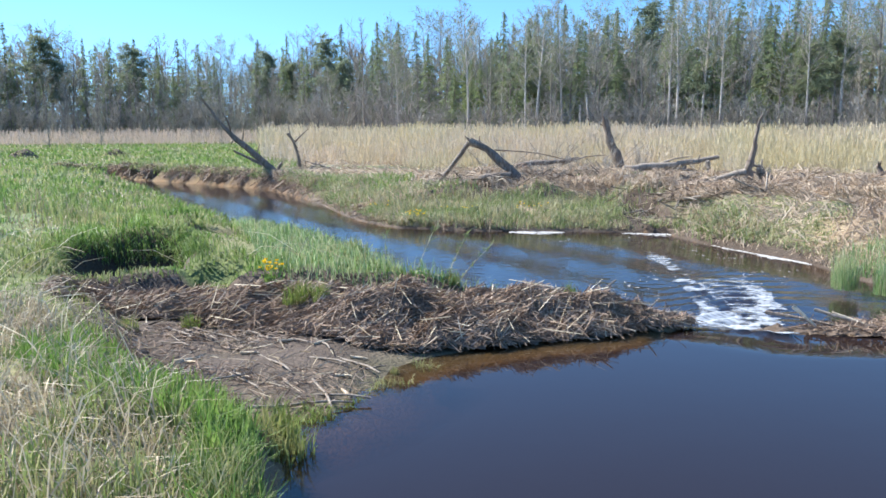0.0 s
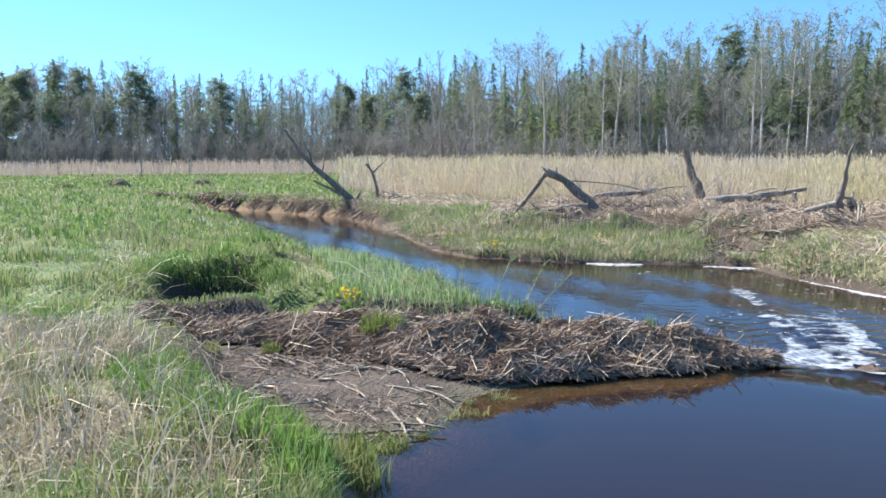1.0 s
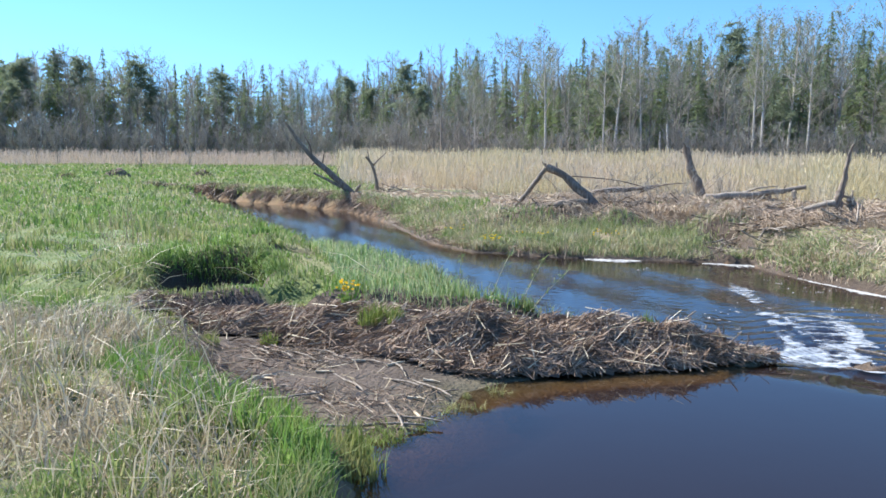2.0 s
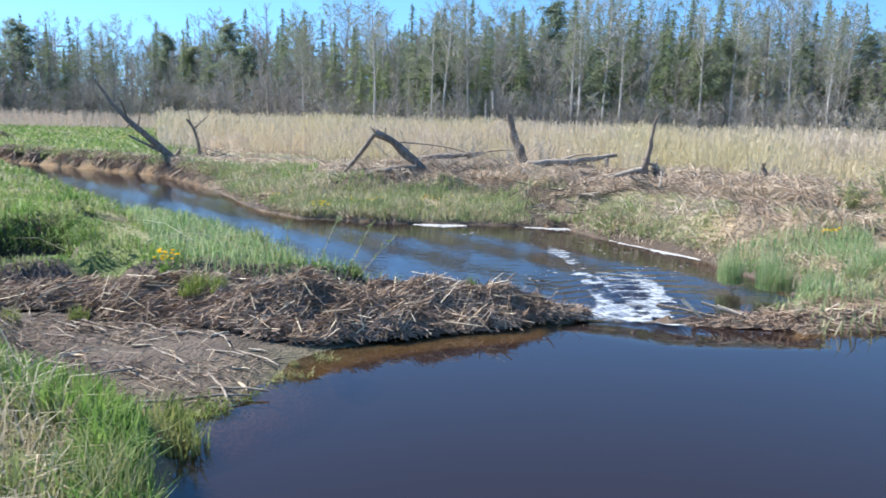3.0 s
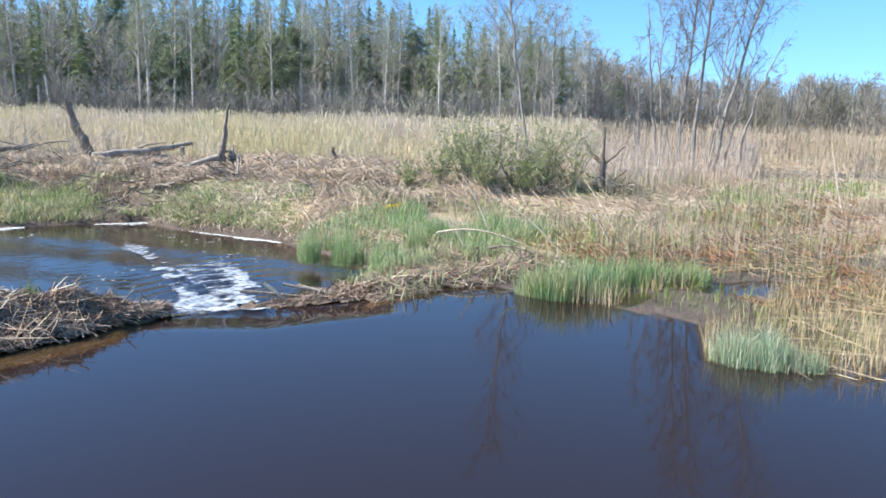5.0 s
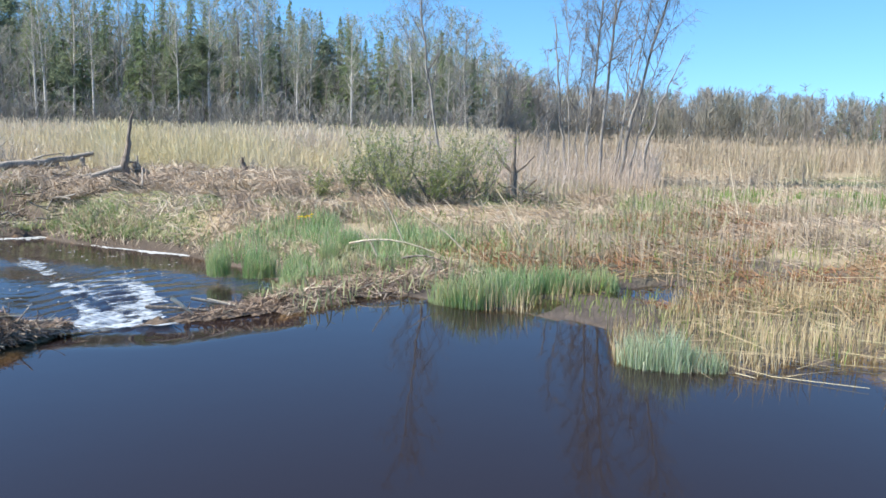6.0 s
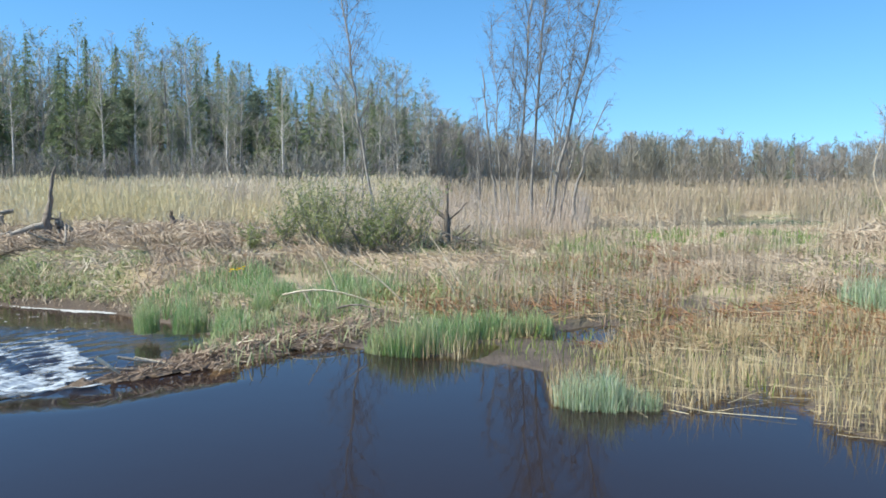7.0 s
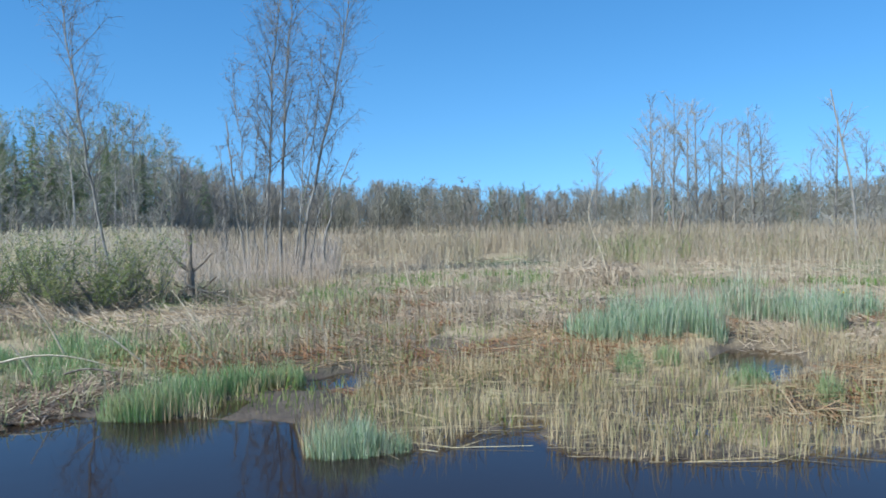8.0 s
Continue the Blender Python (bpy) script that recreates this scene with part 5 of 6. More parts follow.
def reeds(name, label, count, left, right, depth, tall, width, seed, front=reed_front, gaps=0.0, material=M_REED, ramp_in=13):
    r = np.random.default_rng(seed)
    yaw = left + (right - left) * r.random(count)
    back = depth * r.random(count) ** 0.95
    d = front(yaw) - 2.5 + 6 * soft_noise(yaw, yaw * 0, 1.7, 3) + back
    x, y = -np.sin(np.radians(yaw)) * d, np.cos(np.radians(yaw)) * d
    ok = (soft_noise(x, y, 3.0, 23) > gaps) & (shore(STREAM, x, y) > 1.0)
    x, y, d = x[ok], y[ok], d[ok]
    n, z = len(x), ground_z(x, y)
    h = tall * (0.4 + 0.36 * soft_noise(x, y, 2.2, 29) + 0.48 * r.random(n) ** 1.3) * (0.26 + 0.74 * step(-1, ramp_in, back[ok] + 5 * soft_noise(x, y, 1.1, 37)))
    w = width * d / 32
    s = Soup()
    lean = np.stack([r.normal(0, 0.17, n), r.normal(0, 0.17, n), 0 * x], 1)
    foot = np.stack([x, y, z - 0.05], 1)
    head = foot + lean * h[:, None] + np.stack([0 * x, 0 * x, h], 1)
    flecks(s, foot, head, w, 0.5, r)
    k = r.random(n) < 0.75            # leaves
    at = foot[k] + (head - foot)[k] * r.uniform(0.35, 0.9, (k.sum(), 1))
    a = r.uniform(0, 6.28, k.sum())
    flecks(s, at, at + np.stack([np.cos(a) * 0.3, np.sin(a) * 0.3, r.uniform(-0.08, 0.2, k.sum())], 1), w[k] * 0.9, 0.15, r)
    k = r.random(n) < 0.25             # plumes
    flecks(s, head[k] - [0, 0, 0.02], head[k] + np.stack([r.normal(0, 0.05, k.sum()), r.normal(0, 0.05, k.sum()), r.uniform(0.1, 0.24, k.sum())], 1), w[k] * 1.7, 0.4, r)
    return tagged(part(name, s, material), label, "reeds", kind="stuff")


reeds("reed_belt", "dense belt of dry golden reeds before the forest", 46000, 13, -47, 36, 1.95, 0.022, 3)
reeds("thin_reeds", "thin pale reeds with feathery heads in the marsh", 22000, -46, -99, 30, 1.9, 0.018, 4, gaps=0.33, material=M_MARSH_REED)
reeds("pink_reeds", "dense pinkish dry reeds round the slender trees", 2300, -46.5, -58, 9, 1.75, 0.014, 6, front=lambda q: np.interp(q, [-58, -52, -46], [27.5, 26, 24]), gaps=0.38, material=M_PINK_REED, ramp_in=8)
reeds("low_reeds", "low pinkish dry reeds along the far meadow", 9000, 40, 3, 26, 1.7, 0.018, 5, front=lambda q: np.interp(q, [3, 6, 12, 40], [52, 62, 92, 100]), material=M_PINK_REED)


# ---- sedge tufts at the water ----
def tuft_mesh(seed, blades_n, rx, ry, tall):
    r = np.random.default_rng(seed)
    a, q = r.random(blades_n) * 6.28, np.sqrt(r.random(blades_n))
    s = Soup()
    blades(s, np.cos(a) * q * rx, np.sin(a) * q * ry, 0 * a - 0.06, tall * (1.12 - 0.4 * q) * r.uniform(0.4, 1.2, blades_n), 0.011, r.uniform(0.03, 0.6, blades_n), r)
    return s.mesh("foliage")


TUFTS = [tuft_mesh(1, 420, 0.42, 0.28, 0.5), tuft_mesh(2, 300, 0.3, 0.24, 0.44), tuft_mesh(3, 520, 0.55, 0.34, 0.46)]
TEAL_TUFTS = [tuft_mesh(4, 420, 0.42, 0.28, 0.5), tuft_mesh(5, 300, 0.32, 0.26, 0.46), tuft_mesh(6, 520, 0.55, 0.34, 0.46)]
for me in TUFTS + TEAL_TUFTS:
    me.materials.append(M_SEDGE if me in TUFTS else M_TEAL)
tr = np.random.default_rng(8)
for teal, places in ((False, ((6.3, 12.2, 0.8), (6.75, 11.6, 0.8), (6.7, 10.6, 0.75), (7.2, 11.2, 0.8), (8.0, 11.4, 0.7), (8.7, 11.8, 0.7), (7.5, 7.85, 0.95), (7.62, 7.5, 1.05), (7.95, 7.42, 1.1), (8.25, 7.6, 1.15),
                              (8.65, 7.5, 1.0), (9.15, 7.4, 0.95), (9.45, 7.35, 0.85), (9.8, 7.2, 0.75), (10.15, 7.1, 0.7), (12.0, 0.6, 0.8), (11.4, -0.4, 0.8), (12.6, 2.4, 0.8), (13.0, 1.9, 0.75))),
                     (True, ((7.12, 4.42, 0.75), (7.3, 4.15, 0.85), (7.5, 4.35, 0.75), (7.5, 3.95, 0.6), (14.7, 3.0, 1.49), (14.9, 3.6, 1.43), (15.4, 3.2, 1.56), (15.5, 2.4, 1.56), (15.9, 1.7, 1.43), (16.2, 2.6, 1.56), (16.9, 3.4, 1.56), (17.4, 2.2, 1.56),
                             (18.4, 1.2, 1.56), (18.8, 0.2, 1.56), (17.6, -0.4, 1.43), (19.3, -0.9, 1.56)))):
    for x, y, k in places:
        t = thing("sedge_tuft", "pale blue-green sedge tuft rising from the shallow water" if teal else "fresh green sedge tuft rising from the shallow water", "sedge", "sedge tufts", pose(x, y, max(gz(x, y), -0.05), 0, 0, tr.uniform(0, 180)) @ Matrix.Diagonal((0.9 * k, 0.9 * k, k * tr.uniform(1.15, 1.65), 1)))
        part("foliage", (TEAL_TUFTS if teal else TUFTS)[int(tr.integers(0, 3))], M_SEDGE, t, kind="stuff")
GRASS = [tuft_mesh(11, 160, 0.13, 0.1, 0.3), tuft_mesh(12, 240, 0.22, 0.16, 0.34)]
for me in GRASS:
    me.materials.append(M_BANK)
for x, y, k in ((-2.95, 8.9, 0.8), (-3.5, 8.5, 0.9), (-1.75, 9.2, 0.9), (-1.45, 9.05, 0.9), (-1.25, 5.55, 1.3), (-1.35, 5.9, 1.2), (1.55, 9.6, 0.8), (0.1, 10.6, 0.9), (-0.5, 7.5, 0.35)):
    t = thing("grass_tuft", "small bright green grass tuft on the mud", "grass", "grass tufts", pose(x, y, gz(x, y) + float(ridge(CREST, np.array([x]), np.array([y]))[0]), 0, 0, tr.uniform(0, 180)) @ Matrix.Scale(k, 4))
    part("foliage", GRASS[int(tr.integers(0, 2))], M_BANK, t, kind="stuff")


# ---- dead wood ----
def smooth_line(points, count=9):
    """A bent line through a few points, with even steps."""
    p = np.asarray(points, float)
    d = np.r_[0, np.cumsum(np.linalg.norm(np.diff(p, axis=0), axis=1))]
    t = np.linspace(0, d[-1], count)
    q = np.stack([np.interp(t, d, p[:, k]) for k in range(3)], 1)
    for _ in range(2):
        q[1:-1] = 0.25 * q[:-2] + 0.5 * q[1:-1] + 0.25 * q[2:]
    return q


def snag(name, label, category, limbs, material, seed, group=""):
    """Dead wood from limbs of (part name, points, radius at foot, radius at tip); twigs sprout from the longer ones."""
    r = np.random.default_rng(seed)
    foot = Vector(limbs[0][1][0])
    root = thing(name, label, category, group, Matrix.Translation(foot))
    for key, pts, r0, r1 in limbs:
        q = smooth_line(pts, 10) - np.array(foot)
        q[1:-1] += r.normal(0, 0.12 * r0, (8, 3))
        s = Soup()
        limb(s, q, np.linspace(r0, r1, 10) * r.uniform(0.88, 1.12, 10), 9, 0.3, r)
        if key in ("trunk", "log"):
            for _ in range(3):            # torn stubs
                k = int(r.integers(2, 9))
                d = r.normal(size=3)
                d /= np.linalg.norm(d)
                limb(s, [q[k], q[k] + d * (r0 + 0.12)], [0.25 * r0, 0.1 * r0], 5, 0.3, r)
        part(key, s, material, root, smooth=True)
    return root


down = lambda p, z=-0.25: [(p[0][0], p[0][1], p[0][2] + z)] + list(p)
snag("leaning_dead_tree", "bare dark dead tree leaning out over the stream bank", "dead tree",
     [("trunk", down([(-7.35, 35.24, 0.28), (-8.62, 34.95, 1.42), (-9.52, 34.72, 2.23), (-10.05, 34.57, 3.01), (-10.43, 34.46, 3.6)]), 0.19, 0.04),
      ("branch", [(-8.06, 35.09, 0.74), (-8.87, 34.89, 1.17), (-9.25, 34.8, 1.38)], 0.09, 0.04), ("branch", [(-9.3, 34.75, 2.0), (-9.35, 34.6, 2.6), (-9.6, 34.6, 3.0)], 0.06, 0.02),
      ("branch", [(-7.5, 35.2, 0.4), (-7.2, 35.1, 0.9)], 0.1, 0.05), ("root", [(-7.4, 35.2, 0.45), (-6.9, 35.0, 0.3), (-6.5, 34.9, 0.0)], 0.13, 0.05), ("root", [(-7.5, 35.2, 0.4), (-7.9, 34.9, 0.1)], 0.12, 0.06), ("branch", [(-9.7, 34.7, 2.5), (-10.3, 34.6, 2.9)], 0.035, 0.012), ("branch", [(-8.3, 35.0, 1.1), (-8.1, 34.9, 1.7)], 0.035, 0.012), ("branch", [(-8.9, 34.9, 1.7), (-8.75, 34.8, 2.3)], 0.05, 0.02)], M_DEADWOOD, 1)
snag("forked_snag", "thin dark forked snag on the bank", "dead tree",
     [("trunk", down([(-6.8, 37.39, 0.41), (-6.91, 37.37, 1.21), (-7.07, 37.34, 1.74), (-7.37, 37.28, 2.1)]), 0.1, 0.05), ("branch", [(-7.05, 37.34, 1.69), (-6.68, 37.41, 2.05), (-6.41, 37.46, 2.31)], 0.05, 0.02),
      ("branch", [(-7.2, 37.3, 1.95), (-7.35, 37.3, 2.6)], 0.03, 0.012)], M_DEADWOOD, 2)
snag("broken_arched_trunk", "broken dark tree trunk arching down to the bank", "dead tree",
     [("trunk", down([(2.92, 26.85, 0.4), (2.57, 26.9, 0.58), (2.23, 26.9, 0.86), (1.94, 26.9, 1.21), (1.57, 26.9, 1.56), (1.24, 26.9, 1.77), (0.85, 26.95, 1.9)]), 0.21, 0.12), ("branch", [(0.83, 26.99, 1.85), (0.64, 26.99, 1.62), (0.16, 27.0, 0.95), (-0.4, 27.0, 0.3)], 0.085, 0.05),
      ("splinter", [(0.9, 26.99, 1.85), (0.7, 26.98, 2.08)], 0.06, 0.015), ("branch", [(1.7, 27.1, 1.6), (3.2, 27.4, 1.5), (4.6, 27.8, 1.15)], 0.025, 0.01)], M_DEADWOOD, 3)
snag("fallen_log", "half-buried grey log in the bank litter", "log", [("log", [(-0.05, 25.2, 0.3), (0.38, 25.2, 0.52), (0.93, 25.2, 0.71), (1.41, 25.2, 0.84), (2.1, 25.3, 0.84)], 0.13, 0.1), ("root", [(0.3, 25.2, 0.4), (0.9, 25.15, 0.45), (1.6, 25.2, 0.5)], 0.17, 0.12), ("branch", [(0.7, 25.9, 0.5), (1.5, 25.6, 0.45)], 0.05, 0.02)], M_DEADWOOD, 4)
snag("leaning_post", "weathered broken trunk leaning before the reeds", "dead tree", [("trunk", down([(8.01, 35.61, 0.4), (7.7, 35.68, 1.0), (7.43, 35.74, 1.86), (7.16, 35.79, 2.66)], -0.4), 0.24, 0.15), ("splinter", [(7.2, 35.75, 2.55), (7.05, 35.7, 2.85)], 0.08, 0.02)], M_DEADWOOD, 5)
snag("fallen_log", "grey lichened log lying across the bank", "log", [("log", [(7.1, 31.5, 0.68), (8.07, 31.5, 0.78), (9.01, 31.5, 0.86), (9.73, 31.5, 0.95), (10.45, 31.5, 1.11), (10.85, 31.45, 1.18)], 0.18, 0.08), ("root", [(8.2, 31.9, 0.85), (7.9, 31.6, 0.3)], 0.12, 0.08), ("root", [(8.9, 31.8, 0.9), (8.8, 31.5, 0.3)], 0.11, 0.07), ("root", [(9.5, 31.6, 0.95), (9.6, 31.3, 0.35)], 0.1, 0.06), ("branch", [(8.6, 31.8, 0.9), (9.1, 31.5, 1.12), (9.8, 31.4, 1.2)], 0.05, 0.02), ("branch", [(8.3, 31.9, 0.8), (7.8, 31.5, 0.5), (7.4, 31.2, 0.4)], 0.06, 0.03), ("branch", [(10.37, 31.33, 1.03), (10.47, 31.29, 0.45)], 0.09, 0.09), ("branch", [(9.0, 31.7, 0.8), (9.9, 31.3, 0.62)], 0.06, 0.03)], M_GREYWOOD, 6)
snag("fallen_log", "grey log half hidden in the bank litter", "log", [("log", [(2.5, 29.5, 0.85), (2.97, 29.5, 1.06), (3.75, 29.5, 1.05), (4.24, 29.5, 1.11), (5.0, 29.5, 1.22)], 0.11, 0.06), ("branch", [(3.2, 29.4, 1.0), (2.6, 29.0, 0.6)], 0.05, 0.03), ("branch", [(4.4, 29.6, 1.0), (5.2, 29.2, 1.3), (5.9, 29.0, 1.36)], 0.04, 0.015)], M_DEADWOOD, 7)
snag("crooked_snag", "crooked standing snag with a hooked tip", "dead tree", [("trunk", down([(9.62, 25.23, 0.4), (9.63, 25.22, 0.85), (9.7, 25.19, 1.3)]), 0.2, 0.13), ("branch", [(9.7, 25.19, 1.2), (9.80, 25.14, 1.7), (9.87, 25.14, 2.2), (9.83, 25.14, 2.55), (9.97, 25.1, 2.74)], 0.1, 0.03)], M_DEADWOOD, 8)
snag("tree_stump", "rotten grey stump beside the crooked snag", "stump", [("trunk", [(10.3, 25.5, 0.2), (10.22, 25.52, 0.6), (10.12, 25.55, 1.05)], 0.24, 0.12), ("root", [(10.3, 25.5, 0.6), (10.7, 25.3, 0.3)], 0.08, 0.05), ("root", [(10.2, 25.5, 0.9), (10.5, 25.4, 0.35)], 0.06, 0.05), ("root", [(10.15, 25.5, 1.0), (9.95, 25.3, 0.3)], 0.07, 0.05), ("root", [(10.2, 25.5, 0.95), (10.75, 25.5, 0.6), (11.0, 25.5, 0.3)], 0.08, 0.04), ("splinter", [(10.15, 25.5, 0.95), (10.2, 25.5, 1.35)], 0.06, 0.015)], M_GREYWOOD, 9)
snag("fallen_log", "bleached log slanting over the straw bank", "log", [("log", [(7.2, 23.9, 0.3), (7.79, 23.76, 0.62), (8.3, 23.58, 0.92), (8.9, 23.4, 1.05)], 0.13, 0.09), ("branch", [(8.1, 23.6, 0.8), (8.6, 23.3, 0.55)], 0.05, 0.03)], M_GREYWOOD, 10)
snag("tree_stump", "spiky dark gnawed stump on the bank", "stump", [("trunk", [(6.86, 21.95, 0.05), (6.85, 21.95, 0.4), (6.83, 21.96, 0.85)], 0.24, 0.05), ("root", [(6.9, 21.9, 0.45), (7.3, 21.8, 0.2)], 0.09, 0.05), ("root", [(6.8, 21.9, 0.4), (6.1, 21.5, 0.1)], 0.1, 0.04), ("splinter", [(6.9, 21.95, 0.5), (7.0, 21.95, 0.8)], 0.06, 0.015)], M_DEADWOOD, 11)
snag("forked_stump", "dead stump with two raised arms, beside the shrub", "stump", [("trunk", down([(16.81, 15.05, 0.3), (16.77, 15.1, 0.77), (16.77, 15.11, 1.25)]), 0.13, 0.1), ("branch", [(16.77, 15.11, 1.2), (16.56, 15.33, 1.49), (16.37, 15.53, 1.92)], 0.055, 0.04),
      ("branch", [(16.77, 15.11, 1.2), (16.77, 15.1, 1.68), (16.77, 15.11, 2.23)], 0.075, 0.05), ("branch", [(16.77, 15.11, 1.18), (16.95, 14.9, 1.39), (17.16, 14.66, 1.72)], 0.045, 0.025)], M_DEADWOOD, 12)
snag("tree_stump", "dark twisted stump overgrown with straw", "stump", [("trunk", [(12.48, 22.84, 0.2), (12.57, 22.79, 0.88), (12.47, 22.82, 1.28)], 0.16, 0.06), ("root", [(12.55, 22.8, 0.8), (12.9, 22.5, 0.45)], 0.07, 0.04), ("root", [(12.5, 22.8, 0.7), (12.0, 22.5, 0.3)], 0.07, 0.04)], M_DEADWOOD, 13)
snag("standing_snag", "pale broken trunk standing in the distant reeds", "dead tree", [("trunk", [(45.2, -2.4, 0.3), (45.18, -2.2, 4.3), (45.2, -1.6, 6.5), (45.21, -1.2, 8.9)], 0.085, 0.03), ("branch", [(45.2, -1.7, 6.2), (45.3, -2.2, 8.2)], 0.035, 0.012), ("branch", [(45.2, -1.9, 5.2), (45.2, -1.1, 6.4)], 0.03, 0.01)], M_PALE_BARK, 14)
snag("broken_birch", "short broken white birch stem at the forest edge", "dead tree", [("trunk", [(15.2, 84, 0.3), (15.1, 84, 2.5), (14.9, 84, 5.4)], 0.16, 0.1)], M_BIRCH, 15)
snag("broken_birch", "short broken white birch stem at the forest edge", "dead tree", [("trunk", [(14.2, 84, 0.3), (14.25, 84, 2.5), (14.2, 84, 4.6)], 0.13, 0.09)], M_BIRCH, 16)
snag("dead_spruce", "grey dead spruce with drooping bare branches", "dead tree", [("trunk", [(-9.8, 97, 0.3), (-9.75, 97, 4.5), (-9.85, 97, 9.4)], 0.17, 0.03)] + [("branch", [(-9.8, 97, z), (-9.8 + 0.6 * sg * w, 97 - 0.3, z - 0.1), (-9.8 + sg * w, 96.8, z - 0.5)], 0.04, 0.015) for z, sg, w in ((3.6, 1, 1.8), (4.2, -1, 1.9), (5.0, 1, 2.0), (5.4, -1, 1.9), (6.2, 1, 1.7), (6.5, -1, 1.6), (7.3, 1, 1.2), (7.6, -1, 1.1), (8.4, 1, 0.7))], M_GREYWOOD, 17)
snag("drowned_stump", "dark leaning stems at the far reed edge", "stump", [("trunk", [(49.7, 7.35, 0.3), (49.66, 7.35, 1.6), (49.68, 7.6, 2.9)], 0.14, 0.09)], M_DEADWOOD, 18)
snag("drowned_stump", "dark leaning stems at the far reed edge", "stump", [("trunk", [(49.7, 6.8, 0.3), (49.7, 7.0, 1.6), (49.75, 6.7, 2.8)], 0.12, 0.07)], M_DEADWOOD, 19)


# ---- the group of slender trees in the reeds ----
def slender(name, label, pts, r0, r1, boughs, seed, crown=0.5, material=M_PALE_BARK):
    r = np.random.default_rng(seed)
    foot = np.array([pts[0][0], pts[0][1], gz(pts[0][0], pts[0][1]) - 0.15])
    q = smooth_line([tuple(foot)] + list(pts)[1:], 14) - foot
    q[1:-1] += r.normal(0, 0.035, (12, 3))
    root = thing(name, label, "tree", "slender trees", Matrix.Translation(Vector(foot)))
    s, tw = Soup(), Soup()
    limb(s, q, np.linspace(r0, r1, 14) * 0.68, 8, 0.15, r)
    part("trunk", s, material, root, smooth=True)
    top = q[-1, 2]
    b, e, w = [], [], []
    wood = Soup()
    for k in range(boughs):
        f = crown + (0.98 - crown) * (k + r.random()) / boughs
        p = np.array([np.interp(f, np.linspace(0, 1, 14), q[:, c]) for c in range(3)])
        a, ln = r.random() * 6.28, top * r.uniform(0.08, 0.25) * (1.25 - 0.6 * f)
        d = np.array([np.cos(a), np.sin(a), r.uniform(0.7, 2.4)])
        d *= ln / np.linalg.norm(d)
        m = p + 0.5 * d + r.normal(0, 0.04, 3) * ln
        if boughs < 6:                # few enough to be boughs of their own
            wood = Soup()
        limb(wood, [p, m, p + d], [0.018 * (1.5 - f), 0.010, 0.004], 5, 0, r)
        if boughs < 6:
            part("bough", wood, M_DARK_TWIG, root, smooth=True)
        for _ in range(15):
            g = r.uniform(0.2, 1)
            o = p + d * g
            t = d / ln * r.uniform(0.2, 0.9) + r.normal(0, 0.5, 3)
            t *= ln * r.uniform(0.15, 0.5) / np.linalg.norm(t)
            b.append(o)
            e.append(o + t)
            w.append(0.012 * r.uniform(0.6, 1.2))
            for _ in range(3):
                o2 = o + t * r.uniform(0.3, 1)
                b.append(o2)
                e.append(o2 + r.normal(0, 0.12, 3) * ln)
                w.append(0.009)
    if boughs:
        if boughs >= 6:
            part("bough", wood, M_DARK_TWIG, root, smooth=True)
        flecks(tw, b, e, w, 0.4, r)
        part("branchwork", tw, M_DARK_TWIG, root, kind="stuff")
    return root


LEAFLESS = "slender leafless grey birch in the reed clump"
slender("bare_birch", LEAFLESS, [(25.94, 18.9, 0.3), (26.04, 18.76, 4.67), (26.2, 18.54, 8.69), (26.4, 18.3, 12.6)], 0.105, 0.02, 40, 1, 0.35)
slender("bare_birch", LEAFLESS, [(25.59, 19.37, 0.3), (25.75, 19.15, 4.68), (25.86, 19.0, 8.67), (26.14, 18.63, 12.2)], 0.1, 0.02, 40, 2, 0.35)
slender("bare_birch", "slender leafless birch leaning out of the clump", [(26.3, 18.4, 0.3), (26.8, 17.68, 4.67), (27.2, 17.06, 7.36), (27.47, 16.63, 10.06), (27.65, 16.35, 12.2)], 0.12, 0.02, 40, 3, 0.4)
slender("broken_birch", "short dark crooked stem with a broken top", [(26.85, 17.61, 0.3), (26.95, 17.45, 1.95), (27.16, 17.14, 3.53), (27.6, 16.43, 5.45)], 0.11, 0.02, 3, 4, 0.5)
slender("broken_birch", "slender birch stem snapped off at the top", [(25.16, 19.91, 0.3), (25.01, 20.1, 2.46), (24.84, 20.3, 4.68), (24.74, 20.43, 6.54)], 0.085, 0.035, 5, 5, 0.4)
slender("bare_birch", LEAFLESS, [(24.71, 20.46, 0.3), (24.65, 20.53, 2.92), (24.55, 20.59, 5.6)], 0.05, 0.012, 9, 6, 0.3)
slender("bare_birch", LEAFLESS, [(26.18, 18.57, 0.3), (26.54, 18.07, 3.55), (26.83, 17.63, 6.91), (27.04, 17.31, 10.0)], 0.06, 0.012, 14, 7, 0.3)
slender("bare_birch", LEAFLESS, [(25.4, 19.6, 0.3), (25.35, 19.7, 3.0), (25.5, 19.5, 7.5)], 0.05, 0.012, 12, 8, 0.3)
slender("bare_birch", "tall pale leafless birch leaning over the reeds", [(22.5, 24.2, 0.3), (22.02, 24.64, 3.64), (21.78, 24.84, 6.21), (21.48, 25.1, 9.37), (21.2, 25.3, 12.3)], 0.095, 0.02, 40, 9, 0.28, M_PALE_BARK)
slender("bare_birch", "thin leafless sapling beside the tall birch", [(22.2, 24.9, 0.3), (22.3, 24.9, 3.0), (22.6, 24.8, 5.2)], 0.04, 0.01, 8, 10, 0.25)

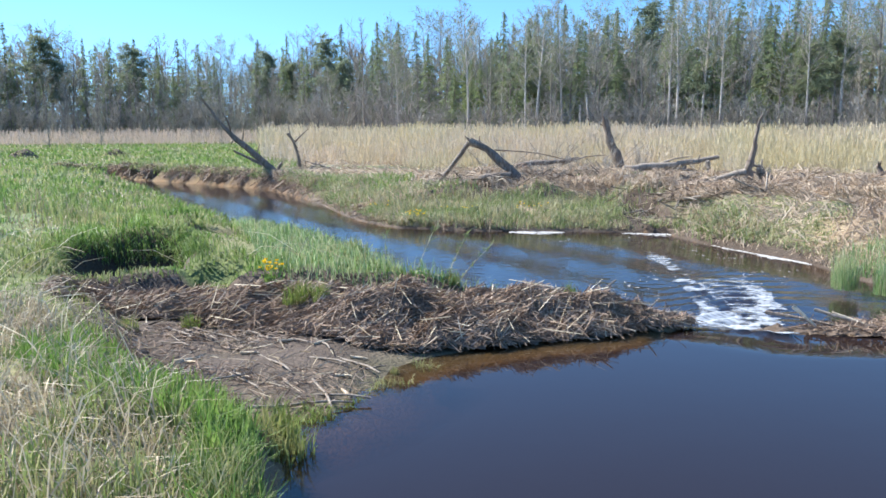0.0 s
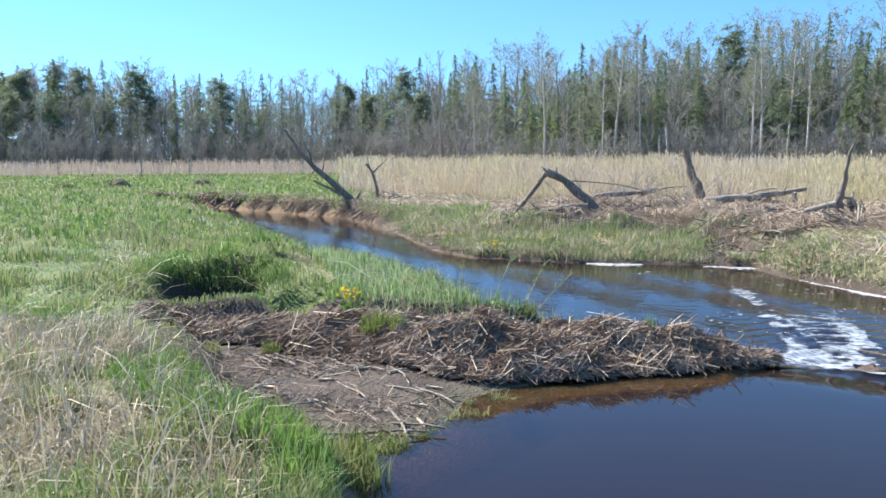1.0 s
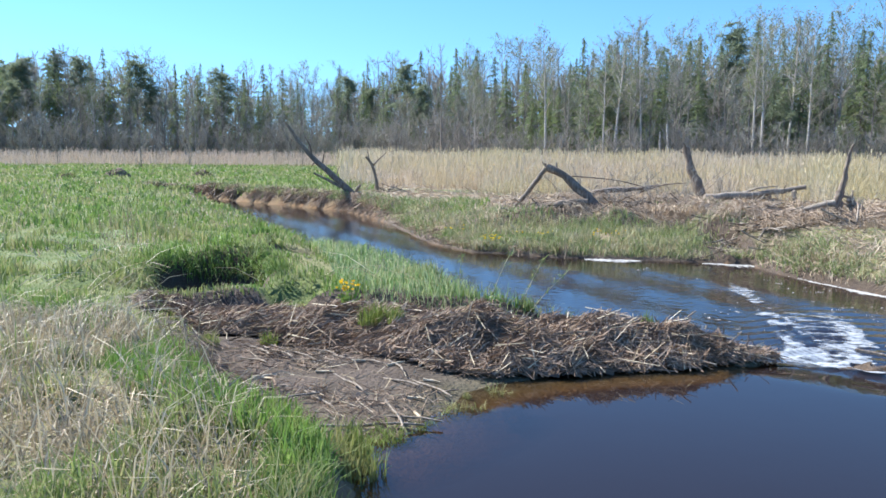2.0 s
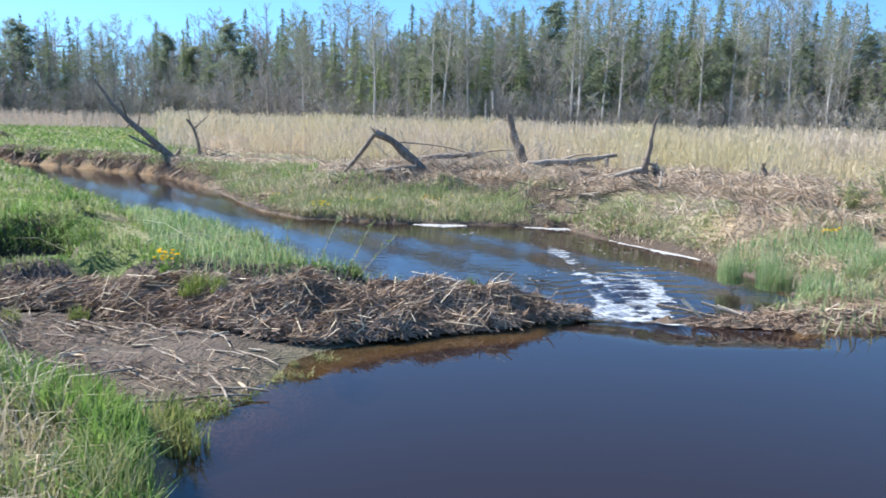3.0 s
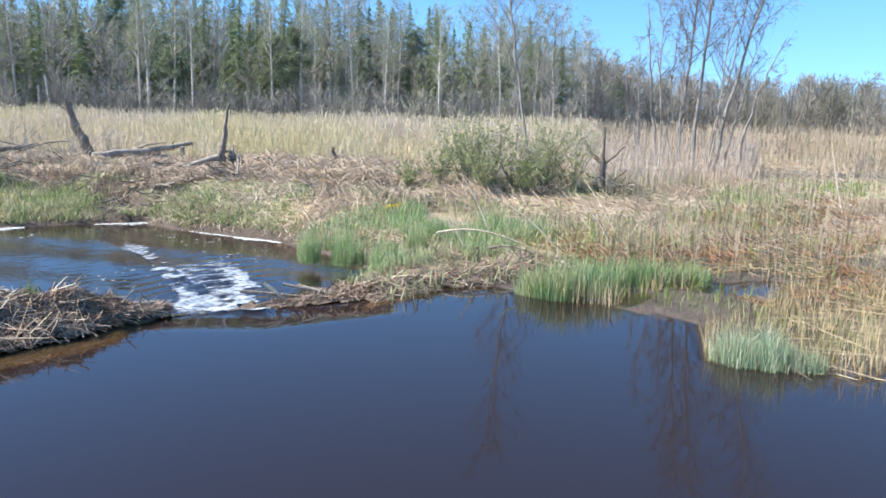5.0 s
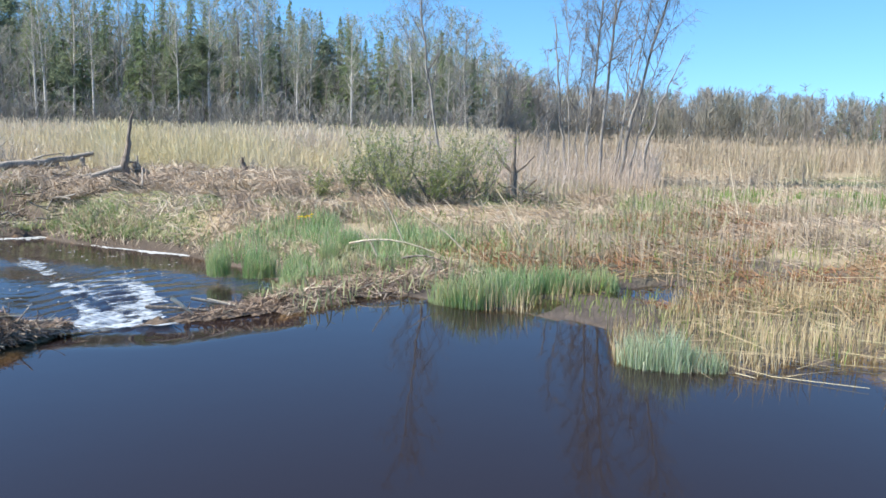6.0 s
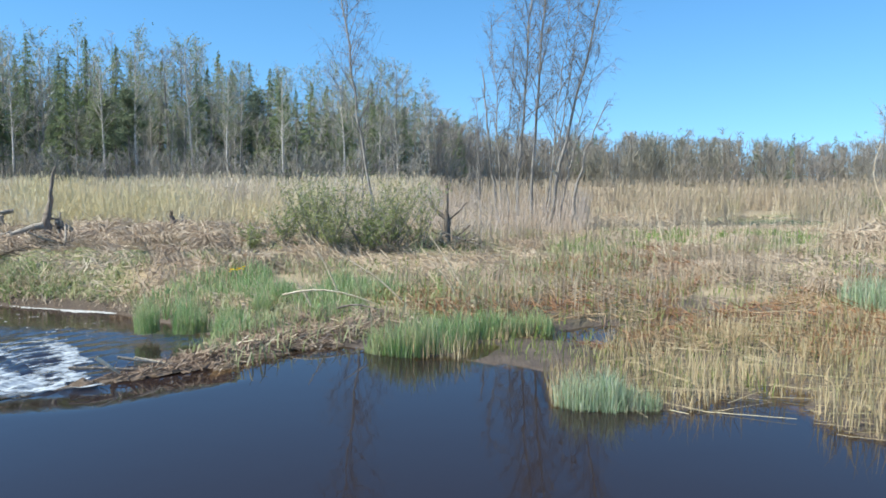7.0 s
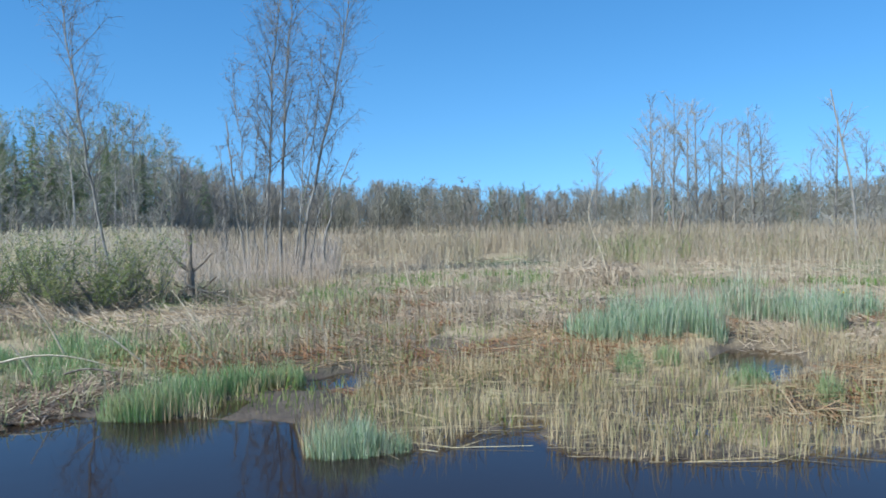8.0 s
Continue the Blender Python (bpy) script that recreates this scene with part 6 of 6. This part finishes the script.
for i, (x, y, lean_x, lean_y, tall) in enumerate(((25.0, 19.6, -0.3, 0.4, 8.4), (26.0, 18.2, 0.5, -0.7, 9.4), (26.5, 18.0, 0.9, -1.1, 7.2), (25.2, 19.0, 0.2, 0.1, 6.4), (24.4, 20.2, -0.2, 0.2, 4.6))):
    slender("bare_birch", LEAFLESS, [(x, y, 0.3), (x + 0.4 * lean_x, y + 0.4 * lean_y, 0.45 * tall), (x + lean_x, y + lean_y, tall)], 0.055, 0.01, 18, 20 + i, 0.25)

# ---- shrubs ----
for i, (x, y, h, st) in enumerate(((11.9, 17.6, 0.9, 8), (12.6, 17.0, 1.3, 10), (13.2, 16.6, 1.75, 13), (13.9, 16.6, 1.6, 13), (14.5, 16.0, 1.75, 14), (15.2, 15.7, 1.9, 14), (15.8, 15.3, 1.6, 12), (13.0, 15.6, 1.1, 10), (14.0, 15.2, 1.0, 10), (14.2, 17.8, 1.7, 10), (15.9, 16.4, 1.7, 10))):
    root = thing("willow_shrub", "olive-green willow shrub coming into leaf", "shrub", "willow shrubs", pose(x, y, gz(x, y) - 0.05))
    w, t, lv = shrub(70 + i, h, st, 24, 3, 0.010, 0.9)
    for k, q, m in (("trunk", w, M_BARK), ("branchwork", t, M_TWIG), ("foliage", lv, M_SHRUB_LEAF)):
        part(k, q, m, root, kind="" if k == "trunk" else "stuff")

# ---- dead sedge hummocks and brush heaps on the far bank ----
def hummock_mesh(seed, n, wide, tall):
    """A shock of dead sedge that spills over on all sides."""
    r = np.random.default_rng(seed)
    a, q = r.random(n) * 6.28, np.sqrt(r.random(n)) * 0.5
    ca, sa = np.cos(a), np.sin(a)
    foot = np.stack([ca * q * wide * 0.8, sa * q * wide * 0.8, tall * r.uniform(0.1, 1.0, n)], 1)
    ln = wide * r.uniform(0.4, 1.0, n)
    tip = foot + np.stack([ca * ln * 0.7, sa * ln * 0.7, -foot[:, 2] * r.uniform(0.5, 1.05, n)], 1)
    s = Soup()
    tip += r.normal(0, 0.12, (n, 3)) * wide
    ribbons(s, foot, tip, 0.016, np.stack([ca * 0.1 * ln, sa * 0.1 * ln, 0.28 * ln], 1), 0.3, r)
    return s.mesh("foliage")


HUMMOCKS = [hummock_mesh(1, 260, 0.6, 0.35), hummock_mesh(2, 320, 0.75, 0.42), hummock_mesh(3, 220, 0.5, 0.28)]
for me in HUMMOCKS:
    me.materials.append(M_MAT)
hr = np.random.default_rng(64)
done = 0
while done < 105:
    x, y = hr.uniform(1, 19), hr.uniform(15, 30)
    d = shore(STREAM, np.array([x]), np.array([y]))[0]
    if d < 1.3 or d > 9 or (x < 5.6 and y < 24.3) or soft_noise(x, y, 2.5, 33) < 0.38:
        continue
    k = hr.uniform(0.6, 1.5)
    t = thing("sedge_hummock", "shock of dead pale sedge on the bank", "sedge", "sedge hummocks", pose(x, y, gz(x, y) - 0.03, hr.normal(0, 6), hr.normal(0, 6), hr.uniform(0, 360)) @ Matrix.Diagonal((k, k, k * hr.uniform(0.5, 0.9), 1)))
    part("foliage", HUMMOCKS[int(hr.integers(0, 3))], M_MAT, t, kind="stuff")
    done += 1
for i in range(46):                   # shocks of dead sedge about the marsh, the palest heap under the bent cane
    x, y, k = (hr.uniform(13, 27), hr.uniform(-2, 14), hr.uniform(0.5, 1.0)) if i > 7 else (hr.uniform(24.3, 26.8), hr.uniform(5.4, 7.0), hr.uniform(1.1, 1.7))
    if np.hypot((x - 14.2) / 2.2, (y - 0.7) / 1.3) < 1 or shore(POND, np.array([x]), np.array([y]))[0] < 2:
        continue
    t = thing("sedge_hummock", "shock of dead pale sedge in the marsh", "sedge", "sedge hummocks", pose(x, y, gz(x, y) - 0.03, hr.normal(0, 6), hr.normal(0, 6), hr.uniform(0, 360)) @ Matrix.Diagonal((k, k, k * hr.uniform(0.6, 1.1), 1)))
    part("foliage", HUMMOCKS[int(hr.integers(0, 3))], M_MAT, t, kind="stuff")
for x, y, wide, count in ((1.9, 26.6, 1.5, 34), (3.6, 26.2, 1.1, 26), (4.4, 29.2, 1.8, 30), (3.9, 27.6, 1.3, 30), (0.8, 25.2, 1.2, 24), (11.6, 24.0, 0.9, 20), (7.8, 20.4, 0.9, 20), (6.0, 21.0, 0.9, 26), (8.8, 31.4, 1.6, 24), (10.3, 25.2, 0.7, 14), (7.6, 23.6, 0.8, 16), (-6.2, 37.0, 1.0, 14), (16.9, 14.9, 0.9, 22)):
    t = thing("brush_heap", "tangled heap of dead branches on the bank", "branches", "brush heaps", pose(x, y, gz(x, y)))
    for _ in range(count):
        px, py = hr.normal(0, 0.5) * wide, hr.normal(0, 0.3) * wide
        ob = new("branch", STICKS[int(hr.choice([0, 1, 3, 5]))])
        ob.parent = t
        ob.matrix_basis = pose(px, py, gz(x + px, y + py) - gz(x, y) + 0.05 + 0.2 * hr.random() * math.exp(-(px / wide) ** 2), hr.normal(0, 15), hr.normal(0, 20), hr.uniform(0, 360)) @ Matrix.Diagonal((hr.uniform(0.8, 1.9), 1.5, 1.5, 1))

# grey dead brush caught among the logs
for i, (x, y, h) in enumerate(((3.3, 26.9, 0.8), (3.9, 27.4, 0.95), (4.6, 28.3, 0.9), (3.0, 28.2, 1.0), (1.3, 25.6, 0.5), (5.4, 29.5, 0.9), (6.3, 30.6, 0.8), (6.9, 33.6, 1.7), (8.4, 34.0, 1.5), (4.2, 31.5, 1.6), (2.2, 30.5, 1.5), (8.6, 30.4, 0.6), (9.8, 30.6, 0.7), (10.5, 25.4, 0.8), (12.6, 22.6, 0.8), (17.2, 15.6, 0.8), (17.9, 15.9, 0.9), (16.4, 14.7, 0.6), (18.6, 15.4, 0.7))):
    root = thing("dead_brush", "tangle of grey leafless brush on the bank", "brush", "dead brush", pose(x, y, gz(x, y) - 0.05))
    w, t, _ = shrub(170 + i, h, 9, 24, 0, 0.014, 1.5)
    part("trunk", w, M_GREYWOOD, root)
    part("branchwork", t, M_TWIG, root, kind="stuff")
# roots and sticks fallen across the dark gully
for i in range(26):
    x, y = hr.uniform(4.4, 6.2), hr.uniform(19.2, 23.0)
    ob = new("loose_branch", STICKS[int(hr.choice([0, 1, 3, 5]))])
    ob.matrix_basis = pose(x, y, max(gz(x, y), -0.15) + 0.12, hr.normal(0, 10), hr.normal(0, 16), hr.normal(0, 35)) @ Matrix.Diagonal((hr.uniform(0.8, 1.7), 1.0, 1.0, 1))
    tagged(ob, "dead stick fallen across the peat gully", "stick", "sticks in the gully")

# low dark mounds standing in for dark grassy hollows in the meadow
for x, y, k in ((-27.6, 51.8, 1.5), (-22.6, 54.6, 1.2), (-16.6, 37.5, 0.9), (-30.5, 50.5, 1.1), (-5.9, 17.6, 0.7), (-4.9, 14.9, 0.55)):
    s = Soup()
    gx2, gy2, q2 = sheet(np.linspace(-1, 1, 22), np.linspace(-1, 1, 22))
    rr = np.hypot(gx2, gy2)
    v, q2, _ = keep(np.stack([gx2 * 0.8 * k, gy2 * 0.5 * k, 0.38 * k * np.clip(1 - rr ** 2, 0, 1) * (0.6 + 0.8 * soft_noise(gx2 + x, gy2, 0.35, 3)) - 0.08], 1), q2, rr < 1.02)
    s.add(v, q2)
    root = thing("peat_mound", "dark overgrown mound in place of a dark meadow hollow", "mound", "peat mounds", pose(x, y, gz(x, y)))
    part("peat", s, M_MUD, root, smooth=True)
    hat = Soup()
    a, q = hr.random(120) * 6.28, np.sqrt(hr.random(120)) * 0.85
    bx, by = np.cos(a) * q * 0.8 * k, np.sin(a) * q * 0.5 * k
    blades(hat, bx, by, 0.34 * k * (1 - q ** 2) - 0.06, 0.22 * hr.uniform(0.6, 1.3, 120), 0.012 + 0.0012 * abs(y), hr.uniform(0.2, 1.2, 120), hr)
    part("sward", hat, M_MEADOW, root, kind="stuff")

# ---- canes leaning over the marsh ----
for i, pts in enumerate(([(9.46, 11.05, 0.2), (9.24, 11.23, 0.87), (8.99, 11.44, 1.4)], [(9.62, 9.55, 0.25), (9.29, 9.86, 0.71), (8.85, 10.26, 1.07)], [(10.99, 9.55, 0.2), (10.83, 9.73, 0.63), (10.64, 9.93, 0.88)],
                         [(8.42, 10.48, 0.1), (8.28, 10.6, 0.5), (8.14, 10.7, 0.72)], [(7.77, 10.48, 0.5), (8.12, 10.21, 0.6), (8.59, 9.82, 0.52), (8.97, 9.48, 0.3)], [(25.57, 5.65, 0.3), (25.5, 5.9, 1.5), (25.37, 6.46, 2.53), (25.45, 6.15, 3.4)],
                         [(18.2, 9.0, 0.3), (18.1, 9.2, 1.2), (18.05, 9.35, 2.0)], [(12.3, 10.6, 0.2), (12.1, 10.9, 0.8), (12.0, 11.2, 1.2)])):
    root = thing("reed_cane", "long pale dry reed cane leaning over the grass", "reed", "leaning canes", Matrix.Translation(Vector(pts[0])))
    s = Soup()
    limb(s, smooth_line(pts, 8) - np.array(pts[0]), np.linspace(0.02, 0.008, 8), 6)
    part("stalk", s, M_CUTWOOD, root, smooth=True)

# dead umbel stalks in the meadow
for x, y, tall, n in ((-8.1, 15.5, 0.85, 16), (-8.9, 15.9, 0.6, 9), (-7.7, 16.6, 0.55, 8), (-3.1, 6.9, 0.55, 6)):
    r = np.random.default_rng(int(x * -100))
    root = thing("dead_weed", "bleached thin dead weed stalks in the meadow", "weed", "dead weeds", pose(x, y, gz(x, y)))
    s = Soup()
    for _ in range(n):
        o, h = np.array([*r.normal(0, 0.14, 2), 0]), tall * r.uniform(0.5, 1.1)
        tip = o + [*r.normal(0, 0.12, 2), h]
        limb(s, [o, (o + tip) / 2 + r.normal(0, 0.02, 3), tip], [0.006, 0.005, 0.003], 4)
        for _ in range(5):
            q = o + (tip - o) * r.uniform(0.6, 1.0)
            limb(s, [q, q + [*r.normal(0, 0.05, 2), 0.09 * r.random()]], [0.004, 0.002], 3)
    part("stalk", s, M_STRAW, root)

# green shoots at the back of the dam
for i, pts in enumerate(([(-0.5, 10.8, 0.1), (-0.28, 10.85, 0.7), (-0.08, 10.85, 1.15)], [(-0.1, 10.5, 0.1), (0.15, 10.6, 0.65), (0.28, 10.6, 0.93)], [(0.0, 10.4, 0.1), (0.36, 10.5, 0.55), (0.66, 10.5, 0.86)], [(-0.9, 11.4, 0.1), (-0.86, 11.4, 0.85)])):
    r = np.random.default_rng(90 + i)
    root = thing("willow_shoot", "thin willow shoot with small green leaves", "plant", "willow shoots", Matrix.Translation(Vector(pts[0])))
    q = smooth_line(pts, 8) - np.array(pts[0])
    s, lv = Soup(), Soup()
    limb(s, q, np.linspace(0.008, 0.003, 8), 5)
    part("stem", s, M_STRAW, root)
    c = q[r.integers(2, 8, 46)] + r.normal(0, 0.02, (46, 3))
    ribbons(lv, c, c + r.normal(0, 0.04, (46, 3)) + [0, 0, 0.03], 0.016, None, 0.3, r)
    part("foliage", lv, M_YOUNG, root, kind="stuff")

# ---- gnawed sticks in the gap of the dam ----
for label, pts, r0, mat in (("dark wet branch lying in the gap of the dam", [(4.0, 9.62, 0.1), (4.27, 9.5, 0.08), (4.6, 9.33, 0.03), (4.95, 9.18, -0.03)], 0.022, M_DEADWOOD), ("peeled white gnawed stick end", [(4.25, 9.42, 0.22), (4.38, 9.34, 0.1), (4.48, 9.29, 0.0)], 0.028, M_CUTWOOD),
                            ("bleached gnawed stick at the water", [(4.55, 9.5, 0.16), (4.95, 9.3, 0.06), (5.2, 9.2, 0.0)], 0.022, M_GREYWOOD), ("bleached gnawed stick at the water", [(4.73, 9.42, 0.14), (5.08, 9.24, 0.03)], 0.02, M_CUTWOOD),
                            ("thin dark branch sticking out of the dam", [(1.8, 9.42, 0.2), (1.94, 9.4, 0.46), (2.07, 9.38, 0.56)], 0.014, M_DEADWOOD), ("thin dark branch sticking out of the dam", [(2.37, 9.31, 0.1), (2.57, 9.26, 0.36)], 0.012, M_DEADWOOD),
                            ("thin dark branch sticking out of the dam", [(1.7, 9.4, 0.2), (1.6, 9.4, 0.48)], 0.012, M_DEADWOOD), ("dead branch lying among the marsh grass", [(8.1, 9.5, 0.35), (8.35, 9.35, 0.42), (8.65, 9.1, 0.3)], 0.018, M_DEADWOOD)):
    s = Soup()
    limb(s, smooth_line(pts, 7) - np.array(pts[0]), np.linspace(r0, r0 * 0.55, 7), 7, 0.2)
    ob = part("loose_stick", s, mat, smooth=True)
    ob.location = pts[0]
    tagged(ob, label, "stick")

ob = new("loose_stick", STICKS[4])
ob.matrix_basis = pose(-0.75, 4.62, 0.008, 0, 0, -20) @ Matrix.Diagonal((0.45, 0.5, 0.5, 1))
tagged(ob, "peeled bit of stick floating on the dark pond", "stick")

# pale sticks strewn over the mud
mr = np.random.default_rng(33)
for i in range(70):
    x, y = mr.uniform(-3.6, 0.0), mr.uniform(6.3, 9.0)
    if shore(SAND, np.array([x]), np.array([y]))[0] > -0.1 or shore(POND, np.array([x]), np.array([y]))[0] < 0.05:
        continue
    ob = new("loose_stick", STICKS[int(mr.choice([1, 2, 3, 3, 4]))])
    ob.matrix_basis = pose(x, y, gz(x, y) + 0.018, 0, mr.normal(0, 3), mr.uniform(-70, 40)) @ Matrix.Diagonal((mr.uniform(0.5, 1.1), 0.9, 0.9, 1))
    tagged(ob, "pale dry stick lying on the mud bar", "stick", "sticks on the mud")

# ---- marsh marigolds ----
for x, y, n, wide in ((-2.35, 10.6, 22, 0.18), (-0.9, 18.6, 0, 0), (-0.75, 20.9, 22, 0.3), (0.4, 21.0, 8, 0.5), (9.2, 14.0, 14, 0.18), (21.2, -0.9, 16, 0.25), (8.65, -0.3, 12, 0.12), (-1.9, 22.4, 6, 0.4), (2.4, 21.2, 10, 0.6)):
    if not n:
        continue
    r = np.random.default_rng(int(abs(x * 10)))
    root = thing("marsh_marigold", "clump of bright yellow marsh marigolds", "flower", "marsh marigolds", pose(x, y, gz(x, y)))
    lv, fl = Soup(), Soup()
    a, q = r.random(n * 2) * 6.28, np.sqrt(r.random(n * 2)) * wide
    c = np.stack([np.cos(a) * q, np.sin(a) * q * 0.7, r.uniform(0.03, 0.14, n * 2)], 1)
    ribbons(lv, c - [0, 0, 0.05], c + r.normal(0, 0.05, (n * 2, 3)), 0.05, None, 0.5, r)
    part("foliage", lv, M_BRIGHT, root, kind="stuff")
    for k in range(n):
        p = c[k] + [0, 0, 0.16 + 0.08 * r.random()]
        for b in range(5):
            w = b * 1.257 + r.random()
            ribbons(fl, [p], [p + [0.024 * math.cos(w), 0.024 * math.sin(w), 0.008]], 0.026, None, 0.6, r)
    part("blossom", fl, M_PETAL, root, "glossy yellow petals", kind="stuff")


# ---- foam ----
def foam(name, label, x, y, z, sx, sy, turn, seed):
    """Flat, ragged flakes of foam."""
    r = np.random.default_rng(seed)
    n = len(x)
    w = np.arange(7) * 2 * np.pi / 7
    rad = r.uniform(0.55, 1.1, (n, 7))
    u, v = rad * np.cos(w) * np.reshape(sx, (-1, 1)), rad * np.sin(w) * np.reshape(sy, (-1, 1))
    ct, st = np.cos(turn)[:, None], np.sin(turn)[:, None]
    ring = np.stack([x[:, None] + u * ct - v * st, y[:, None] + u * st + v * ct, np.broadcast_to((z + 0.002)[:, None], u.shape)], 2)
    top = np.stack([x, y, z + 0.006 + 0.006 * r.random(n)], 1)[:, None]
    o = np.arange(n)[:, None] * 8
    s = Soup()
    vs = np.concatenate([ring, top], 1)
    s.add(vs, np.concatenate([o + [k, (k + 1) % 7, 7] for k in range(7)]))
    return tagged(part(name, s, M_FOAM, smooth=True), label, "foam", kind="stuff")


fo = np.random.default_rng(12)
# white water below the gap: a boiling mass at the lip, a long train on the left, curved waves on the right
x, y, q = sheet(np.arange(2.6, 6.0, 0.045), np.arange(8.8, 18.6, 0.045))
lip_line = np.interp(x, [2.9, 3.3, 3.9, 4.5], [9.62, 9.36, 9.0, 8.85]) + 0.16 * (soft_noise(x, y, 0.22, 15) - 0.5)
west = np.interp(y, [9.2, 10, 11.1, 12.3, 13.3, 14.8, 15.9, 17, 18.4], [2.95, 3.2, 3.5, 3.76, 3.85, 4.02, 4.05, 4.15, 4.2])
inner = np.interp(y, [9.4, 10.6, 12.1, 13.7, 14.9, 16.8, 18.4], [4.1, 4.1, 4.22, 4.38, 4.46, 4.6, 4.75])
east = np.interp(y, [8.9, 10.2, 11.6, 12.6, 13.6, 15], [4.05, 4.42, 4.98, 5.22, 5.32, 5.4])
ragged = 0.4 * (soft_noise(x, y, 0.33, 16) - 0.5) + 0.2 * (soft_noise(x, y, 0.13, 19) - 0.5)
inside = lambda lo, hi, soft: step(0, soft, x - lo + ragged) * step(0, soft, hi - x + ragged)
ripple = 0.5 + 0.5 * np.sin((y + 0.22 * ((x - 4.35) / 0.5) ** 2) * 13 + 3 * soft_noise(x, y, 0.5, 17))
cover = inside(west - 0.05, east, 0.15) * np.interp(y, [9.2, 10.0, 10.6, 11.4], [1.0, 1.0, 0.7, 0.0]) * (0.78 + 0.3 * ripple)
cover = np.maximum(cover, inside(west, inner, 0.22) * np.interp(y, [9.6, 11.5, 13, 14.5, 16, 17.4, 18.4], [0.95, 0.9, 0.82, 0.72, 0.6, 0.42, 0.0]))
cover = np.maximum(cover, inside(east - 0.42, east + 0.06, 0.16) * np.interp(y, [9.6, 11.5, 12.6, 13.6, 14.4], [0.9, 0.86, 0.72, 0.5, 0.0]))
cover = np.maximum(cover, inside(inner - 0.15, east, 0.2) * np.interp(y, [9.6, 11.0, 12.4, 13.6, 14.6], [0.95, 0.82, 0.66, 0.5, 0.0]) * (0.5 + 0.6 * ripple))
cover *= step(-0.02, 0.12, y - lip_line) * step(0.0, 0.1, -np.minimum(shore(STREAM, x, y), np.abs(x - 3.65) - 0.8 + 9 * step(10, 10.4, y)))
boil = 0.05 * soft_noise(x, y, 0.16, 18) * step(11.2, 10.0, y) + 0.012 * (ripple - 0.5) * step(14, 12, y)
v, q, kept = keep(np.stack([x, y, LOW + chute(x, y) + 0.014 + boil], 1), q, cover > 0.05)
s = Soup()
s.add(v, q)
me = s.mesh("white_water", True)
give(me, "cover", cover[kept])
tagged(part("white_water", me, M_STREAK), "white foaming water racing through the gap", "foam", kind="stuff")
# scattered flakes in the pool
n = 260
x, y = fo.uniform(2.6, 6.6, n), fo.uniform(12, 19.3, n)
ok = (shore(STREAM, x, y) < -0.15) & (soft_noise(x, y, 0.9, 3) > 0.62)
foam("foam_flakes", "scattered foam flakes drifting on the stream", x[ok], y[ok], LOW + chute(x[ok], y[ok]), 0.012 + 0.05 * fo.random(ok.sum()) ** 2, fo.uniform(0.006, 0.014, ok.sum()), fo.normal(0.2, 0.4, ok.sum()), 2)


def foam_line(pts, wide, count, seed):
    r = np.random.default_rng(seed)
    q = smooth_line([(a, b, LOW) for a, b in pts], 40)
    k = r.random(count)
    i = (k * 38).astype(int)
    p = q[i] + (q[i + 1] - q[i]) * r.random((count, 1))
    w = wide * np.sin(np.pi * np.clip(k, 0.04, 0.96)) ** 0.5
    d = q[-1] - q[0]
    across = np.array([-d[1], d[0], 0]) / np.hypot(d[0], d[1])
    w = w * (0.25 + 1.5 * soft_noise(p[:, 0], p[:, 1], 0.3, seed))
    p = p + across * (r.normal(0, 0.5, count) * w)[:, None]
    foam("foam_line", "strip of cream-white foam gathered along the bank", p[:, 0], p[:, 1], np.full(count, LOW + 0.006), 0.02 + 0.08 * r.random(count) ** 2, 0.012 + 0.035 * r.random(count) ** 2, np.full(count, math.atan2(d[1], d[0])) + r.normal(0, 0.3, count), seed)


foam_line([(1.65, 19.75), (2.4, 19.6), (3.0, 19.7)], 0.3, 300, 21)
foam_line([(4.45, 19.5), (5.2, 19.35), (5.6, 19.2)], 0.24, 240, 22)
foam_line([(5.8, 18.0), (6.2, 16.9), (6.6, 16.0)], 0.12, 150, 23)
foam_line([(6.5, 16.1), (6.85, 15.5), (7.1, 14.9)], 0.22, 280, 24)
